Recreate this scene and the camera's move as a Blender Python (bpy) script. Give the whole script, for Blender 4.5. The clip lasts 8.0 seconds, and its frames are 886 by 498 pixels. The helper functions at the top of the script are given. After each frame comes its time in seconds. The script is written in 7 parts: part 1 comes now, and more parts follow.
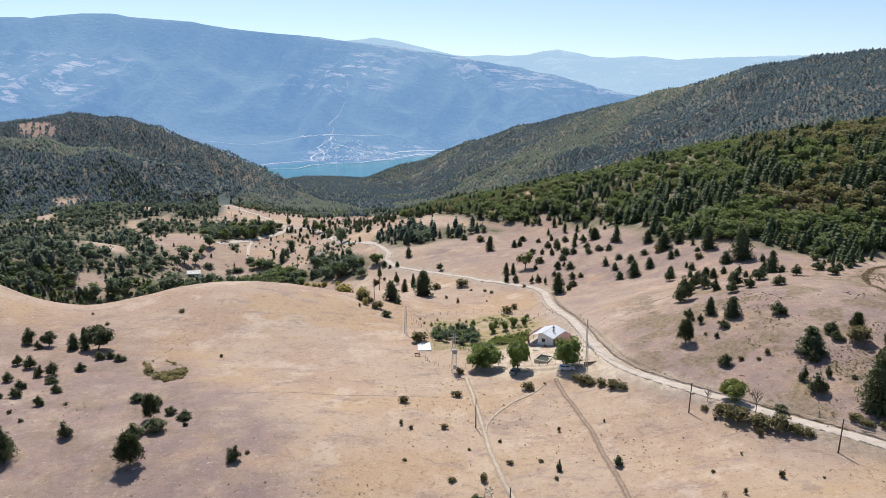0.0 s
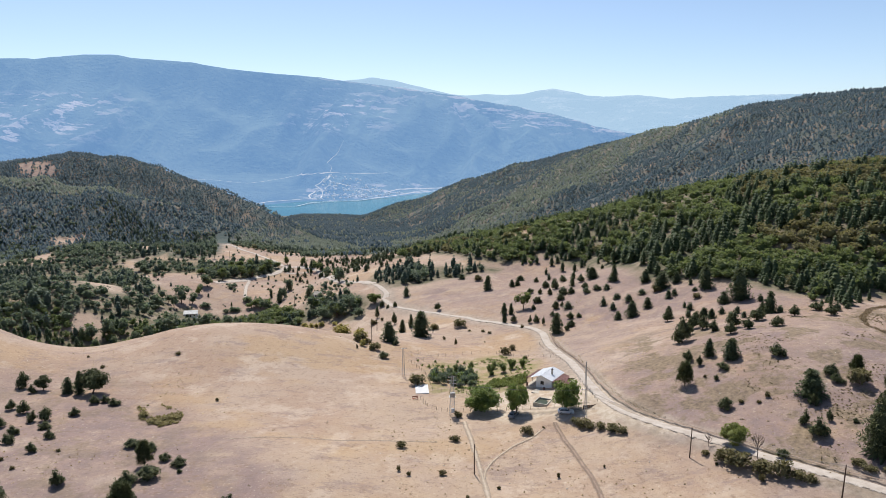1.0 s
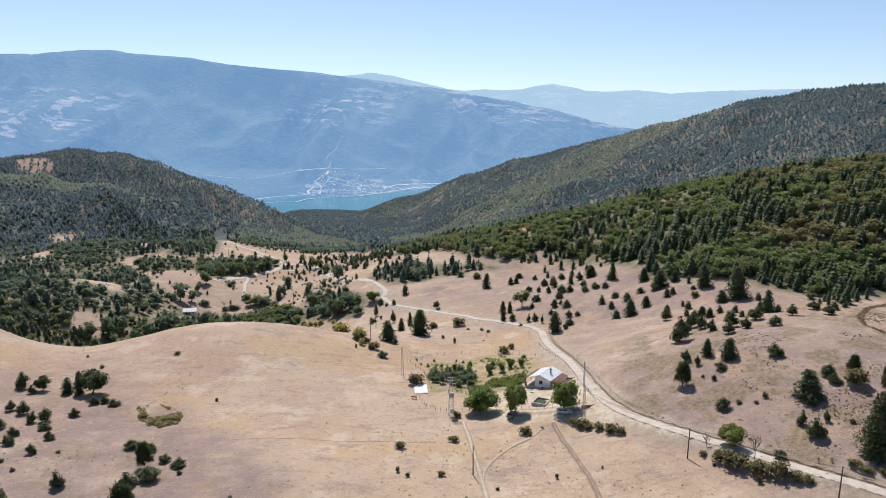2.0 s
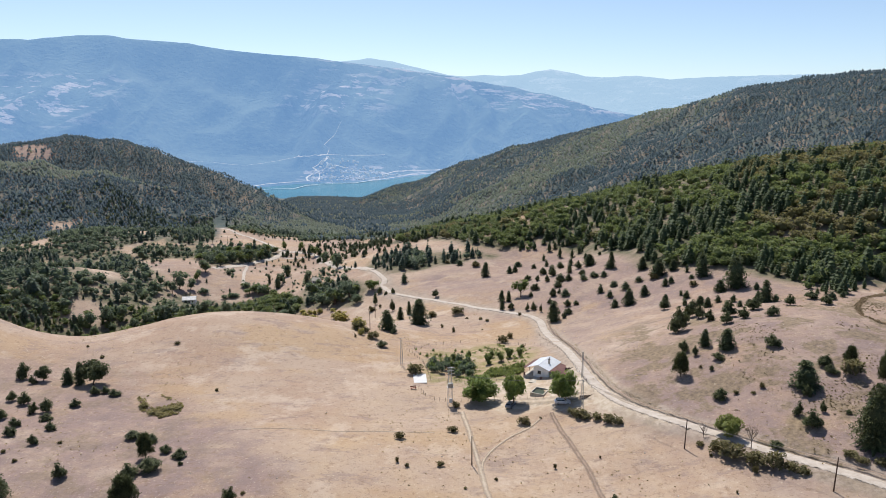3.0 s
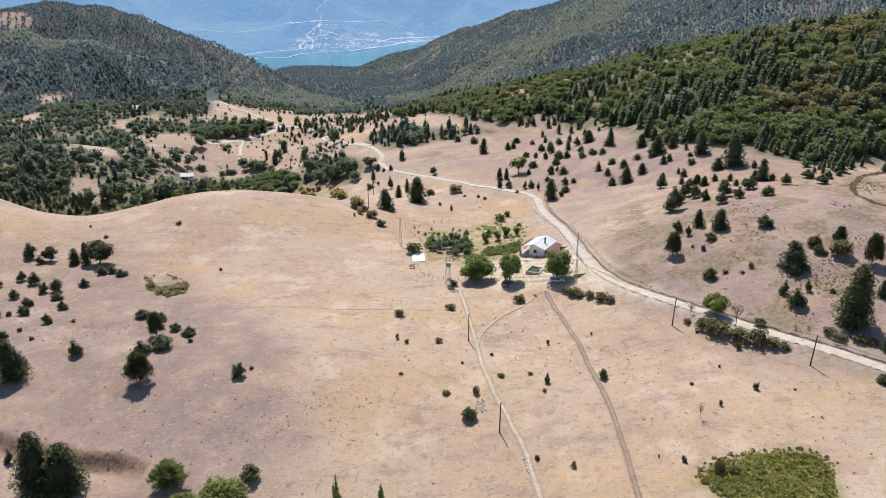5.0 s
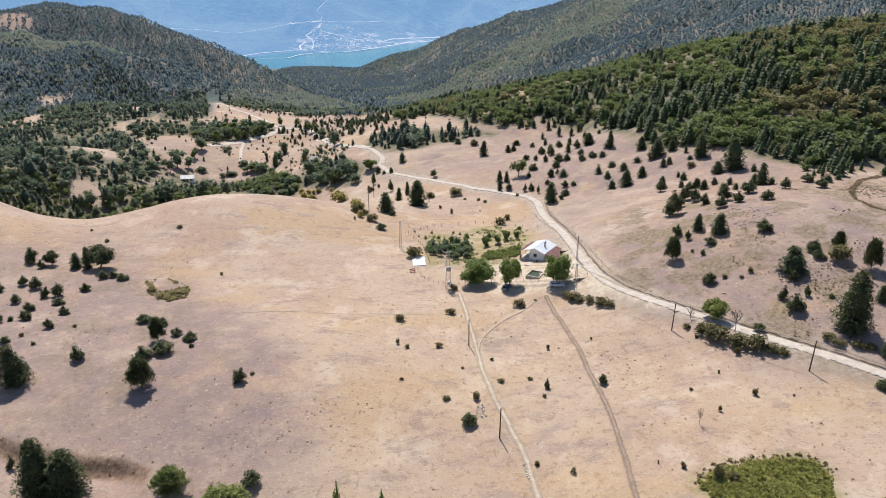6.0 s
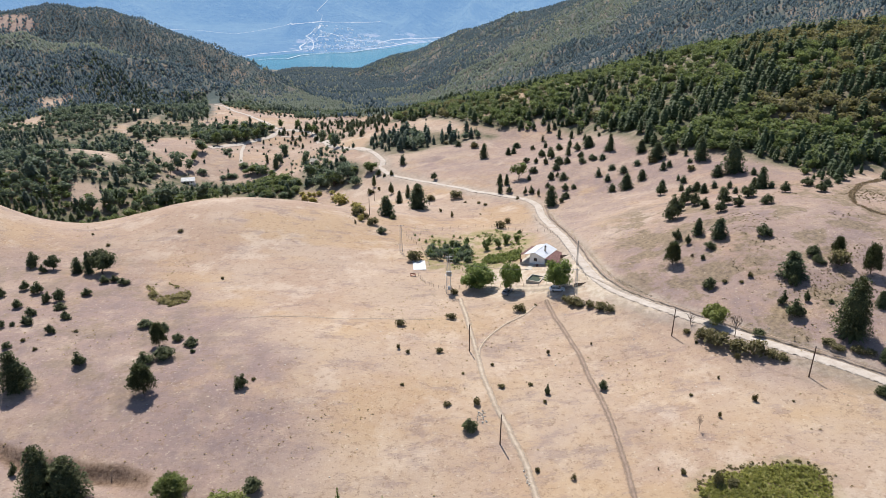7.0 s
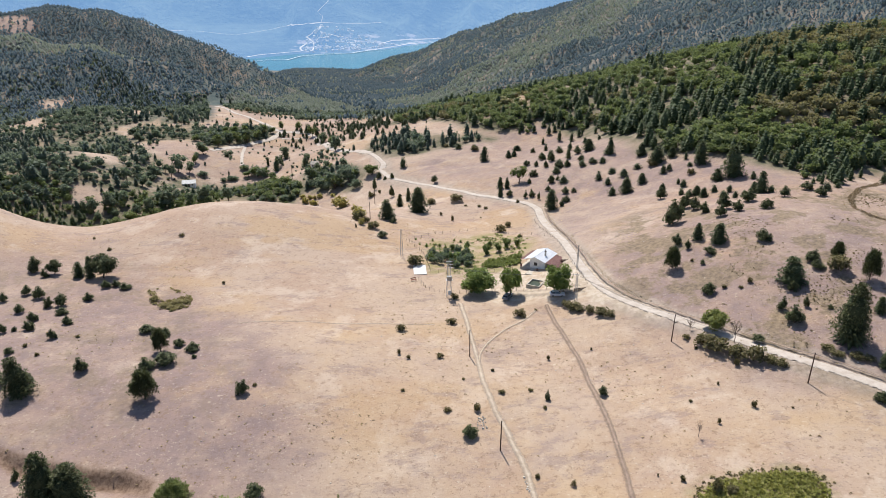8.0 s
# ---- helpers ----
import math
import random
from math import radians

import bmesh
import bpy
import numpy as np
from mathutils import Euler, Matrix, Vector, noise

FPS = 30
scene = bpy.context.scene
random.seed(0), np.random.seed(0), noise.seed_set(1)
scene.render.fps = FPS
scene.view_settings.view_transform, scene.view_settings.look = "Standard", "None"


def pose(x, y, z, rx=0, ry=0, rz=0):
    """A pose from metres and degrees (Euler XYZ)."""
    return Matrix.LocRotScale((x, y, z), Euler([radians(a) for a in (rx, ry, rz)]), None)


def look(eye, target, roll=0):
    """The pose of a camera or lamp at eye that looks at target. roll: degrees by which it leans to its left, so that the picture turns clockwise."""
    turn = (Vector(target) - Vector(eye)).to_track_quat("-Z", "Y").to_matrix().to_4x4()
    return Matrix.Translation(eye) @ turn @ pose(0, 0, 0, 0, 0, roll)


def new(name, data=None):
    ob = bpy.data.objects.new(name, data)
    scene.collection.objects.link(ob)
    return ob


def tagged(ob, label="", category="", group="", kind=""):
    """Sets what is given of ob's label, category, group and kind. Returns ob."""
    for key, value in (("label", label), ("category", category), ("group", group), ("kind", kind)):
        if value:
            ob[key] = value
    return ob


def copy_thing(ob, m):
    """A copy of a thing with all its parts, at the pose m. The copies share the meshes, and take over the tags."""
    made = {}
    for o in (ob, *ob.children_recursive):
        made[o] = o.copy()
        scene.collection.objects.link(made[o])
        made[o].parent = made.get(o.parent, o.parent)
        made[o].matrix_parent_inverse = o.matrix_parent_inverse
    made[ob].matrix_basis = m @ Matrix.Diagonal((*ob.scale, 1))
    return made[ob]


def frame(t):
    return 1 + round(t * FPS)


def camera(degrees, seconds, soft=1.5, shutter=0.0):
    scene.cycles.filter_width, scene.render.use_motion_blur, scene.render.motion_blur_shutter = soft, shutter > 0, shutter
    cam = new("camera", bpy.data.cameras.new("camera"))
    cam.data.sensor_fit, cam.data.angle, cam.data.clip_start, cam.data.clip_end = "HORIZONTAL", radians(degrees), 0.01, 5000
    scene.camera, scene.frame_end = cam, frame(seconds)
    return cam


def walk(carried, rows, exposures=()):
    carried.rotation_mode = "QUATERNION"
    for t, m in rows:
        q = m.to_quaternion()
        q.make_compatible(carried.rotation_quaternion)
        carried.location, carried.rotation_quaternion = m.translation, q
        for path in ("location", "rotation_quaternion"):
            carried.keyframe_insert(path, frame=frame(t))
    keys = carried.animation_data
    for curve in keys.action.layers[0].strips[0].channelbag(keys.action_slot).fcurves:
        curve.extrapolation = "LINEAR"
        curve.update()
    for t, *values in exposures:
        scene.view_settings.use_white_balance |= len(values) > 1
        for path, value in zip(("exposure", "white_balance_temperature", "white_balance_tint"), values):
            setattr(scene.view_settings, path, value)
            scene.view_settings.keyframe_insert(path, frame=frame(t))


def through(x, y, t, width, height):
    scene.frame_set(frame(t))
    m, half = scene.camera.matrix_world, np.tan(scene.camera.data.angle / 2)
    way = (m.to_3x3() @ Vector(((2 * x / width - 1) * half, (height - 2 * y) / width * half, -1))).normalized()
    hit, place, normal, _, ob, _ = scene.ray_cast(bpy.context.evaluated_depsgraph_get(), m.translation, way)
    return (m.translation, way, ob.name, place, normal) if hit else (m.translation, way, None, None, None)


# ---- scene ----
cam = camera(64.08, 8.0, soft=0.5)
# seconds, x, y, z, turn about x, y, z
PATH = [
    (0.0, 0.0, 0.0, 72.0, 78.214, -0.23, 0.05),
    (0.5, 0.015, 0.133, 72.931, 80.721, -0.15, -0.088),
    (1.0, 0.082, 0.115, 73.543, 81.197, -0.115, -0.143),
    (1.5, 0.138, 0.059, 74.269, 81.178, -0.087, -0.185),
    (3.0, 0.129, -0.057, 76.47, 79.694, -0.052, -0.332),
    (3.5, 0.122, -0.324, 76.888, 78.738, -0.043, -0.367),
    (3.7, 0.14, -0.5, 77.14, 75.5, -0.02, -0.42),
    (3.8, 0.15, -0.58, 77.28, 73.3, -0.01, -0.45),
    (3.9, 0.165, -0.65, 77.42, 71.8, 0.0, -0.48),
    (4.0, 0.175, -0.707, 77.563, 70.676, 0.013, -0.501),
    (4.5, 0.256, -0.632, 78.581, 69.334, 0.042, -0.517),
    (6.0, 0.245, -0.739, 80.819, 69.352, 0.075, -0.498),
    (6.5, 0.211, -0.706, 81.512, 69.354, 0.093, -0.494),
    (7.0, 0.195, -0.694, 82.195, 69.365, 0.117, -0.491),
    (7.5, 0.216, -0.762, 82.891, 69.379, 0.11, -0.461),
    (8.0, 0.177, -0.794, 83.603, 69.4, 0.131, -0.463),
]
walk(cam, [(t, pose(*place)) for t, *place in PATH],
     exposures=[(0.0, 0.20), (1.0, 0.15), (3.5, 0.16), (4.5, 0.30), (8.0, 0.36)])

# ---- daylight: a high late-summer sun ahead of the camera, a clear pale sky ----
SUN_UP, SUN_SIDE = 58.0, -15.5  # degrees above the horizon; degrees to the right of straight ahead
world = bpy.data.worlds.new("sky")
scene.world = world
world.use_nodes = True
sky = world.node_tree.nodes.new("ShaderNodeTexSky")
sky.sky_type, sky.sun_disc = "NISHITA", False
sky.sun_elevation, sky.sun_rotation = radians(SUN_UP), radians(SUN_SIDE)
sky.air_density, sky.dust_density, sky.ozone_density, sky.altitude = 0.85, 1.2, 1.8, 900
world.node_tree.nodes["Background"].inputs["Strength"].default_value = 0.126
world.node_tree.links.new(sky.outputs["Color"], world.node_tree.nodes["Background"].inputs["Color"])
sun = new("sun", bpy.data.lights.new("sun", "SUN"))
sun.data.energy, sun.data.angle, sun.data.color = 5.0, radians(0.53), (1.0, 0.95, 0.87)
toward = Vector((math.sin(radians(SUN_SIDE)) * math.cos(radians(SUN_UP)), math.cos(radians(SUN_SIDE)) * math.cos(radians(SUN_UP)), math.sin(radians(SUN_UP))))
sun.matrix_world = look(toward * 300, (0, 0, 0))


# ---- materials ----
class Mat:
    """A material with a few short ways to add nodes."""

    def __init__(self, name, roughness=0.9):
        self.m = bpy.data.materials.new(name)
        self.m.use_nodes = True
        self.t = self.m.node_tree
        self.b = self.t.nodes["Principled BSDF"]
        self.b.inputs["Roughness"].default_value = roughness
        self.b.inputs["Specular IOR Level"].default_value = 0.2
        self.out = self.t.nodes["Material Output"]

    def node(self, kind, **sets):
        n = self.t.nodes.new(kind)
        for k, v in sets.items():
            if k in n.inputs:
                n.inputs[k].default_value = v
        return n

    def link(self, a, b):
        self.t.links.new(a, b)

    def coords(self):
        return self.node("ShaderNodeTexCoord").outputs["Object"]

    def noise(self, vec, size, detail=4.0, rough=0.55, stretch=None):
        """Noise whose lumps are so many metres across."""
        if stretch:
            mp = self.node("ShaderNodeMapping", Scale=stretch)
            self.link(vec, mp.inputs["Vector"])
            vec = mp.outputs["Vector"]
        n = self.node("ShaderNodeTexNoise", Scale=1.0 / size, Detail=detail, Roughness=rough)
        self.link(vec, n.inputs["Vector"])
        return n.outputs["Fac"]

    def step(self, fac, lo, hi):
        r = self.node("ShaderNodeMapRange")
        r.inputs["From Min"].default_value, r.inputs["From Max"].default_value = lo, hi
        self.link(fac, r.inputs["Value"])
        return r.outputs["Result"]

    def mul(self, a, b, op="MULTIPLY"):
        n = self.node("ShaderNodeMath")
        n.operation = op
        for k, v in enumerate((a, b)):
            if isinstance(v, (int, float)):
                n.inputs[k].default_value = v
            else:
                self.link(v, n.inputs[k])
        return n.outputs[0]

    def mix(self, fac, a, b):
        n = self.node("ShaderNodeMix")
        n.data_type = "RGBA"
        for k, v in ((0, fac), (6, a), (7, b)):
            if isinstance(v, (int, float)):
                n.inputs[k].default_value = v
            elif isinstance(v, tuple):
                n.inputs[k].default_value = (*v, 1)
            else:
                self.link(v, n.inputs[k])
        return n.outputs[2]

    def attr(self, name):
        n = self.node("ShaderNodeAttribute")
        n.attribute_name = name
        return n.outputs["Fac"]

    def bump(self, height, strength, distance=0.05):
        n = self.node("ShaderNodeBump", Strength=strength, Distance=distance)
        self.link(height, n.inputs["Height"])
        self.link(n.outputs["Normal"], self.b.inputs["Normal"])

    def color(self, c):
        if isinstance(c, tuple):
            self.b.inputs["Base Color"].default_value = (*c, 1)
        else:
            self.link(c, self.b.inputs["Base Color"])
        return self.m


def simple(name, color, rough=0.7, vary=0.25, size=0.6, metal=0.0, bump=0.2):
    """A plain worn surface: its colour mottled at two scales, with a fine bump."""
    k = Mat(name, rough)
    v = k.coords()
    a, b = k.noise(v, size), k.noise(v, size * 0.12, 3.0)
    dark = tuple(c * (1 - vary) for c in color)
    light = tuple(min(1.0, c * (1 + vary)) for c in color)
    c = k.mix(k.step(a, 0.3, 0.7), dark, light)
    c = k.mix(k.mul(k.step(b, 0.45, 0.75), 0.4), c, dark)
    k.b.inputs["Metallic"].default_value = metal
    if bump:
        k.bump(b, bump, 0.03)
    return k.color(c)


def leafy(name, dark, light, gloss=0.45, through=0.0, sheen=0.0):
    """Leaves or needles: each tuft and each tree its own shade."""
    k = Mat(name, gloss)
    k.b.inputs["Specular IOR Level"].default_value = 0.18
    k.b.inputs["Sheen Weight"].default_value, k.b.inputs["Sheen Roughness"].default_value = sheen, 0.6
    k.b.inputs["Sheen Tint"].default_value = (0.75, 0.88, 1.0, 1)
    geo = k.node("ShaderNodeNewGeometry").outputs["Random Per Island"]
    tree = k.node("ShaderNodeObjectInfo").outputs["Random"]
    v = k.coords()
    c = k.mix(geo, dark, light)
    c = k.mix(k.mul(tree, 0.22), c, tuple(0.55 * q for q in dark))
    c = k.mix(k.mul(k.step(k.noise(v, 1.3, 2.0), 0.35, 0.7), 0.3), c, light)
    c = k.mix(k.mul(k.step(k.noise(v, 9.0, 2.0), 0.4, 0.65), 0.4), c, tuple(0.75 * q for q in dark))
    k.color(c)
    if through:
        tr = k.node("ShaderNodeBsdfTranslucent")
        lit = k.node("ShaderNodeMix", Factor=1.0)
        lit.data_type, lit.blend_type = "RGBA", "MULTIPLY"
        lit.inputs[0].default_value, lit.inputs[7].default_value = 1.0, (1.6, 1.6, 1.3, 1)
        k.link(c, lit.inputs[6])
        k.link(lit.outputs[2], tr.inputs["Color"])
        mx = k.node("ShaderNodeMixShader", Fac=through)
        k.link(k.b.outputs[0], mx.inputs[1])
        k.link(tr.outputs[0], mx.inputs[2])
        k.link(mx.outputs[0], k.out.inputs["Surface"])
    return k.m


def ground_material():
    """Dry late-summer pasture over pinkish soil, with litter under the woods."""
    k = Mat("dry_pasture", 0.95)
    v = k.coords()
    straw, pink, ochre, pale = (0.362, 0.275, 0.212), (0.322, 0.228, 0.17), (0.37, 0.248, 0.13), (0.47, 0.385, 0.31)
    mauve, brown = (0.205, 0.152, 0.142), (0.185, 0.12, 0.08)
    c = k.mix(k.step(k.noise(v, 34, 8, 0.68), 0.45, 0.55), straw, pink)
    c = k.mix(k.mul(k.step(k.noise(v, 46, 7, 0.62, stretch=(0.6, 1.3, 1.0)), 0.5, 0.57), 0.48), c, ochre)
    c = k.mix(k.mul(k.step(k.noise(v, 17, 8, 0.72), 0.52, 0.60), 0.6), c, pale)
    c = k.mix(k.mul(k.step(k.noise(v, 75, 5, 0.6), 0.52, 0.64), 0.45), c, (0.3, 0.195, 0.135))
    dry = k.mul(k.attr("dry"), k.step(k.noise(v, 9, 7, 0.7), 0.36, 0.6))
    c = k.mix(k.mul(dry, 0.6), c, k.mix(k.step(k.noise(v, 5, 6, 0.7), 0.4, 0.62), (0.385, 0.27, 0.165), (0.45, 0.348, 0.245)))
    bare = k.mul(k.attr("bare"), k.step(k.noise(v, 11, 7, 0.7), 0.3, 0.55))
    c = k.mix(bare, c, k.mix(k.step(k.noise(v, 7, 7, 0.7), 0.38, 0.62), mauve, (0.265, 0.19, 0.165)))
    c = k.mix(k.mul(k.step(k.noise(v, 5.5, 8, 0.75, stretch=(0.5, 1.0, 1.0)), 0.53, 0.61), 0.5), c, mauve)
    c = k.mix(k.mul(k.step(k.noise(v, 1.6, 6, 0.78), 0.54, 0.62), 0.5), c, brown)
    c = k.mix(k.mul(k.step(k.noise(v, 0.55, 3, 0.7), 0.60, 0.68), 0.6), c, (0.13, 0.09, 0.06))
    c = k.mix(k.mul(k.step(k.noise(v, 0.9, 5, 0.75, stretch=(1.0, 1.3, 1.0)), 0.58, 0.68), 0.6), c, (0.5, 0.425, 0.335))
    c = k.mix(k.mul(k.attr("verge"), 0.75), c, k.mix(k.step(k.noise(v, 1.8, 5, 0.7), 0.4, 0.6), (0.26, 0.21, 0.17), (0.38, 0.32, 0.265)))
    c = k.mix(k.mul(k.attr("yard"), k.step(k.noise(v, 4, 6, 0.7), 0.3, 0.55)), c, k.mix(k.step(k.noise(v, 1.5, 5, 0.7), 0.4, 0.6), (0.4, 0.325, 0.245), (0.52, 0.445, 0.36)))
    rough = k.mul(k.attr("rough"), k.step(k.noise(v, 13, 8, 0.7), 0.51, 0.56))
    turf = k.mix(k.step(k.noise(v, 1.1, 6, 0.75), 0.4, 0.62), (0.10, 0.078, 0.05), (0.255, 0.195, 0.125))
    c = k.mix(k.mul(rough, 0.75), c, turf)
    c = k.mix(k.attr("cut"), c, k.mix(k.step(k.noise(v, 1.2, 6, 0.75), 0.4, 0.6), (0.125, 0.08, 0.055), (0.24, 0.165, 0.12)))
    green = k.attr("green")
    c = k.mix(k.mul(green, k.step(k.noise(v, 3.5, 4), 0.38, 0.6)), c, (0.2, 0.185, 0.07))
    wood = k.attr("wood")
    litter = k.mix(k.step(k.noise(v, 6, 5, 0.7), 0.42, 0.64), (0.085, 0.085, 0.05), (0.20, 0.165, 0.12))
    # Beyond 640 m the litter takes on painted haze, a bluish tint.
    litter = k.mix(k.attr("litter_haze"), litter, k.mix(k.step(k.noise(v, 14, 5, 0.7), 0.35, 0.65), (0.045, 0.07, 0.072), (0.095, 0.11, 0.1)))
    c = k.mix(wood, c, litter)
    k.bump(k.mul(k.noise(v, 0.45, 5, 0.75), k.mul(k.noise(v, 3.0, 4), 0.8), "ADD"), 0.55, 0.3)
    return k.color(c)


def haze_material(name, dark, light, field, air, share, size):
    """Far wooded mountains with pale clearings; mixed-in emission stands for kilometres of bright air."""
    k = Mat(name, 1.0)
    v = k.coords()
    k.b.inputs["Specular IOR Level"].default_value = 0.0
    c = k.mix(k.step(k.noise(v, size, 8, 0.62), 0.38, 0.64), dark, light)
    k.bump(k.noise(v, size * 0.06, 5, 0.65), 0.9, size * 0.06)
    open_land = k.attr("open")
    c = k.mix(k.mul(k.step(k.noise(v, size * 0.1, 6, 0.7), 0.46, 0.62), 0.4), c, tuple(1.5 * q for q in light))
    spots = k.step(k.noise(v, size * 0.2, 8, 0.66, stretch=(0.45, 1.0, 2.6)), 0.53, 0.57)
    # Paler ribs, darker gullies: relief light and shade put into the colour.
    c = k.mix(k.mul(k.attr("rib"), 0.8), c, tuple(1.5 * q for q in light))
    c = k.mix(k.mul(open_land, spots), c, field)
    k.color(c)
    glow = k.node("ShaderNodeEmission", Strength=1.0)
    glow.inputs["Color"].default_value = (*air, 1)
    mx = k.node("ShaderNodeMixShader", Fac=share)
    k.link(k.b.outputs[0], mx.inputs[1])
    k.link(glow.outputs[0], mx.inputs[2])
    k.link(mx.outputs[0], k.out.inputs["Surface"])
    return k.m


def water_material():
    k = Mat("lake_water", 0.18)
    v = k.coords()
    k.b.inputs["Specular IOR Level"].default_value = 0.5
    k.bump(k.noise(v, 9, 4), 0.15, 0.4)
    return k.color(k.mix(k.step(k.noise(v, 160, 3), 0.3, 0.7), (0.035, 0.165, 0.225), (0.05, 0.20, 0.26)))


def road_material():
    k = Mat("pale_gravel", 0.95)
    v = k.coords()
    c = k.mix(k.step(k.noise(v, 2.2, 5, 0.7), 0.35, 0.65), (0.35, 0.30, 0.255), (0.47, 0.415, 0.365))
    c = k.mix(k.mul(k.step(k.noise(v, 0.35, 3), 0.55, 0.7), 0.35), c, (0.30, 0.24, 0.18))
    k.bump(k.noise(v, 0.3, 4, 0.7), 0.4, 0.06)
    frayed(k, v, 0.74, 0.1)
    return k.color(c)


def frayed(k, v, keep, soft):
    """Lets the edge of a road or path break up into the grass."""
    worn = k.mul(k.mul(k.noise(v, 0.9, 4, 0.7), 0.9, "MULTIPLY"), k.attr("edge"), "ADD")
    k.link(k.step(worn, keep + 0.52 + soft, keep + 0.52 - soft), k.b.inputs["Alpha"])


def path_material(name, dark, light, keep):
    k = Mat(name, 0.95)
    v = k.coords()
    c = k.mix(k.step(k.noise(v, 1.2, 5, 0.7), 0.35, 0.65), dark, light)
    k.bump(k.noise(v, 0.25, 4, 0.7), 0.4, 0.05)
    frayed(k, v, keep, 0.42)
    return k.color(c)


GROUND, WATER, ROAD_DIRT = ground_material(), water_material(), road_material()
PATH_DIRT = path_material("trodden_earth", (0.37, 0.30, 0.23), (0.465, 0.39, 0.31), 0.36)
RUT_DIRT = path_material("rutted_earth", (0.21, 0.155, 0.12), (0.31, 0.23, 0.18), 0.38)
FAINT_DIRT = path_material("faint_trodden_earth", (0.39, 0.315, 0.235), (0.475, 0.395, 0.31), 0.24)
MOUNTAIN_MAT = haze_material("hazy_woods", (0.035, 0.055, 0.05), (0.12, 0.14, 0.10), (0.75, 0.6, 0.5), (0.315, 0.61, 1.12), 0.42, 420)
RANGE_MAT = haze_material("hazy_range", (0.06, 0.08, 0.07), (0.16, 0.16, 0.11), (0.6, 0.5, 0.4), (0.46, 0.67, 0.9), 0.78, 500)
PINE = leafy("pine_needles", (0.04, 0.058, 0.028), (0.13, 0.15, 0.072), 0.6, 0.22)
SPUR_PINE = leafy("tall_pine_needles", (0.05, 0.08, 0.038), (0.125, 0.155, 0.068), 0.6, 0.38)
JUNIPER = leafy("juniper_needles", (0.032, 0.044, 0.02), (0.13, 0.14, 0.062), 0.6, 0.16)
OAK = leafy("oak_leaves", (0.092, 0.128, 0.048), (0.19, 0.218, 0.083), 0.6, 0.42)
WALNUT = leafy("walnut_leaves", (0.095, 0.145, 0.034), (0.24, 0.285, 0.085), 0.5, 0.3)
LIME = leafy("light_leaves", (0.12, 0.145, 0.04), (0.235, 0.25, 0.08), 0.6, 0.3)
RUSSET = leafy("turning_leaves", (0.14, 0.138, 0.06), (0.24, 0.21, 0.105), 0.65, 0.4)
SCRUB = leafy("dry_scrub", (0.075, 0.07, 0.028), (0.19, 0.15, 0.065), 0.8, 0.1)
# Far leaves: distance haze is painted in as bluer colour and a faint sheen.
FAR_PINE = leafy("hazed_pine_needles", (0.055, 0.098, 0.132), (0.082, 0.132, 0.168), 0.6, 0.55, 0.1)
FAR_OAK = leafy("hazed_oak_leaves", (0.152, 0.187, 0.15), (0.2, 0.23, 0.178), 0.6, 0.55, 0.1)
# Valley leaves: some distance haze is mixed into the colour, greyer and bluer.
VALLEY_PINE = leafy("valley_pine_needles", (0.06, 0.092, 0.07), (0.125, 0.158, 0.11), 0.55, 0.42)
VALLEY_OAK = leafy("valley_oak_leaves", (0.1, 0.137, 0.092), (0.165, 0.198, 0.13), 0.6, 0.42)
YOUNG_PINE = leafy("young_pine_needles", (0.11, 0.14, 0.05), (0.2, 0.225, 0.085), 0.6, 0.4)
YELLOW_LEAF = leafy("yellow_leaves", (0.25, 0.22, 0.07), (0.4, 0.34, 0.12), 0.7, 0.35)
DRY_LEAF = leafy("half_dry_leaves", (0.15, 0.13, 0.06), (0.29, 0.25, 0.11), 0.75, 0.3)
OLIVE = leafy("olive_scrub", (0.09, 0.083, 0.04), (0.22, 0.192, 0.095), 0.75, 0.25)
BARK = simple("bark", (0.12, 0.085, 0.06), 0.95, 0.35, 0.4)
DEAD_WOOD = simple("grey_dead_wood", (0.25, 0.19, 0.15), 0.9, 0.3, 0.4)
# ---- the lie of the land: ridges, a valley floor, knolls and a lake ----
LAKE_Z = -165.0
_lattice = np.random.RandomState(11).rand(256, 256)


def value_noise(x, y):
    """Smooth noise from 0 to 1, one cell a unit."""
    x, y = np.asarray(x, float), np.asarray(y, float)
    i, j = np.floor(x).astype(int), np.floor(y).astype(int)
    u, v = x - i, y - j
    u, v = u * u * (3 - 2 * u), v * v * (3 - 2 * v)
    a, b = _lattice[i & 255, j & 255], _lattice[(i + 1) & 255, j & 255]
    c, d = _lattice[i & 255, (j + 1) & 255], _lattice[(i + 1) & 255, (j + 1) & 255]
    return (a * (1 - u) + b * u) * (1 - v) + (c * (1 - u) + d * u) * v


def fbm(x, y, size, octaves=4):
    """Layered noise from -1 to 1, the largest lumps so many metres across."""
    total, weight, norm = 0.0, 1.0, 0.0
    for k in range(octaves):
        s = 2.03 ** k / size
        total = total + weight * (2 * value_noise(x * s + 17.3 * k, y * s + 5.1 * k) - 1)
        norm += weight
        weight *= 0.5
    return total / norm


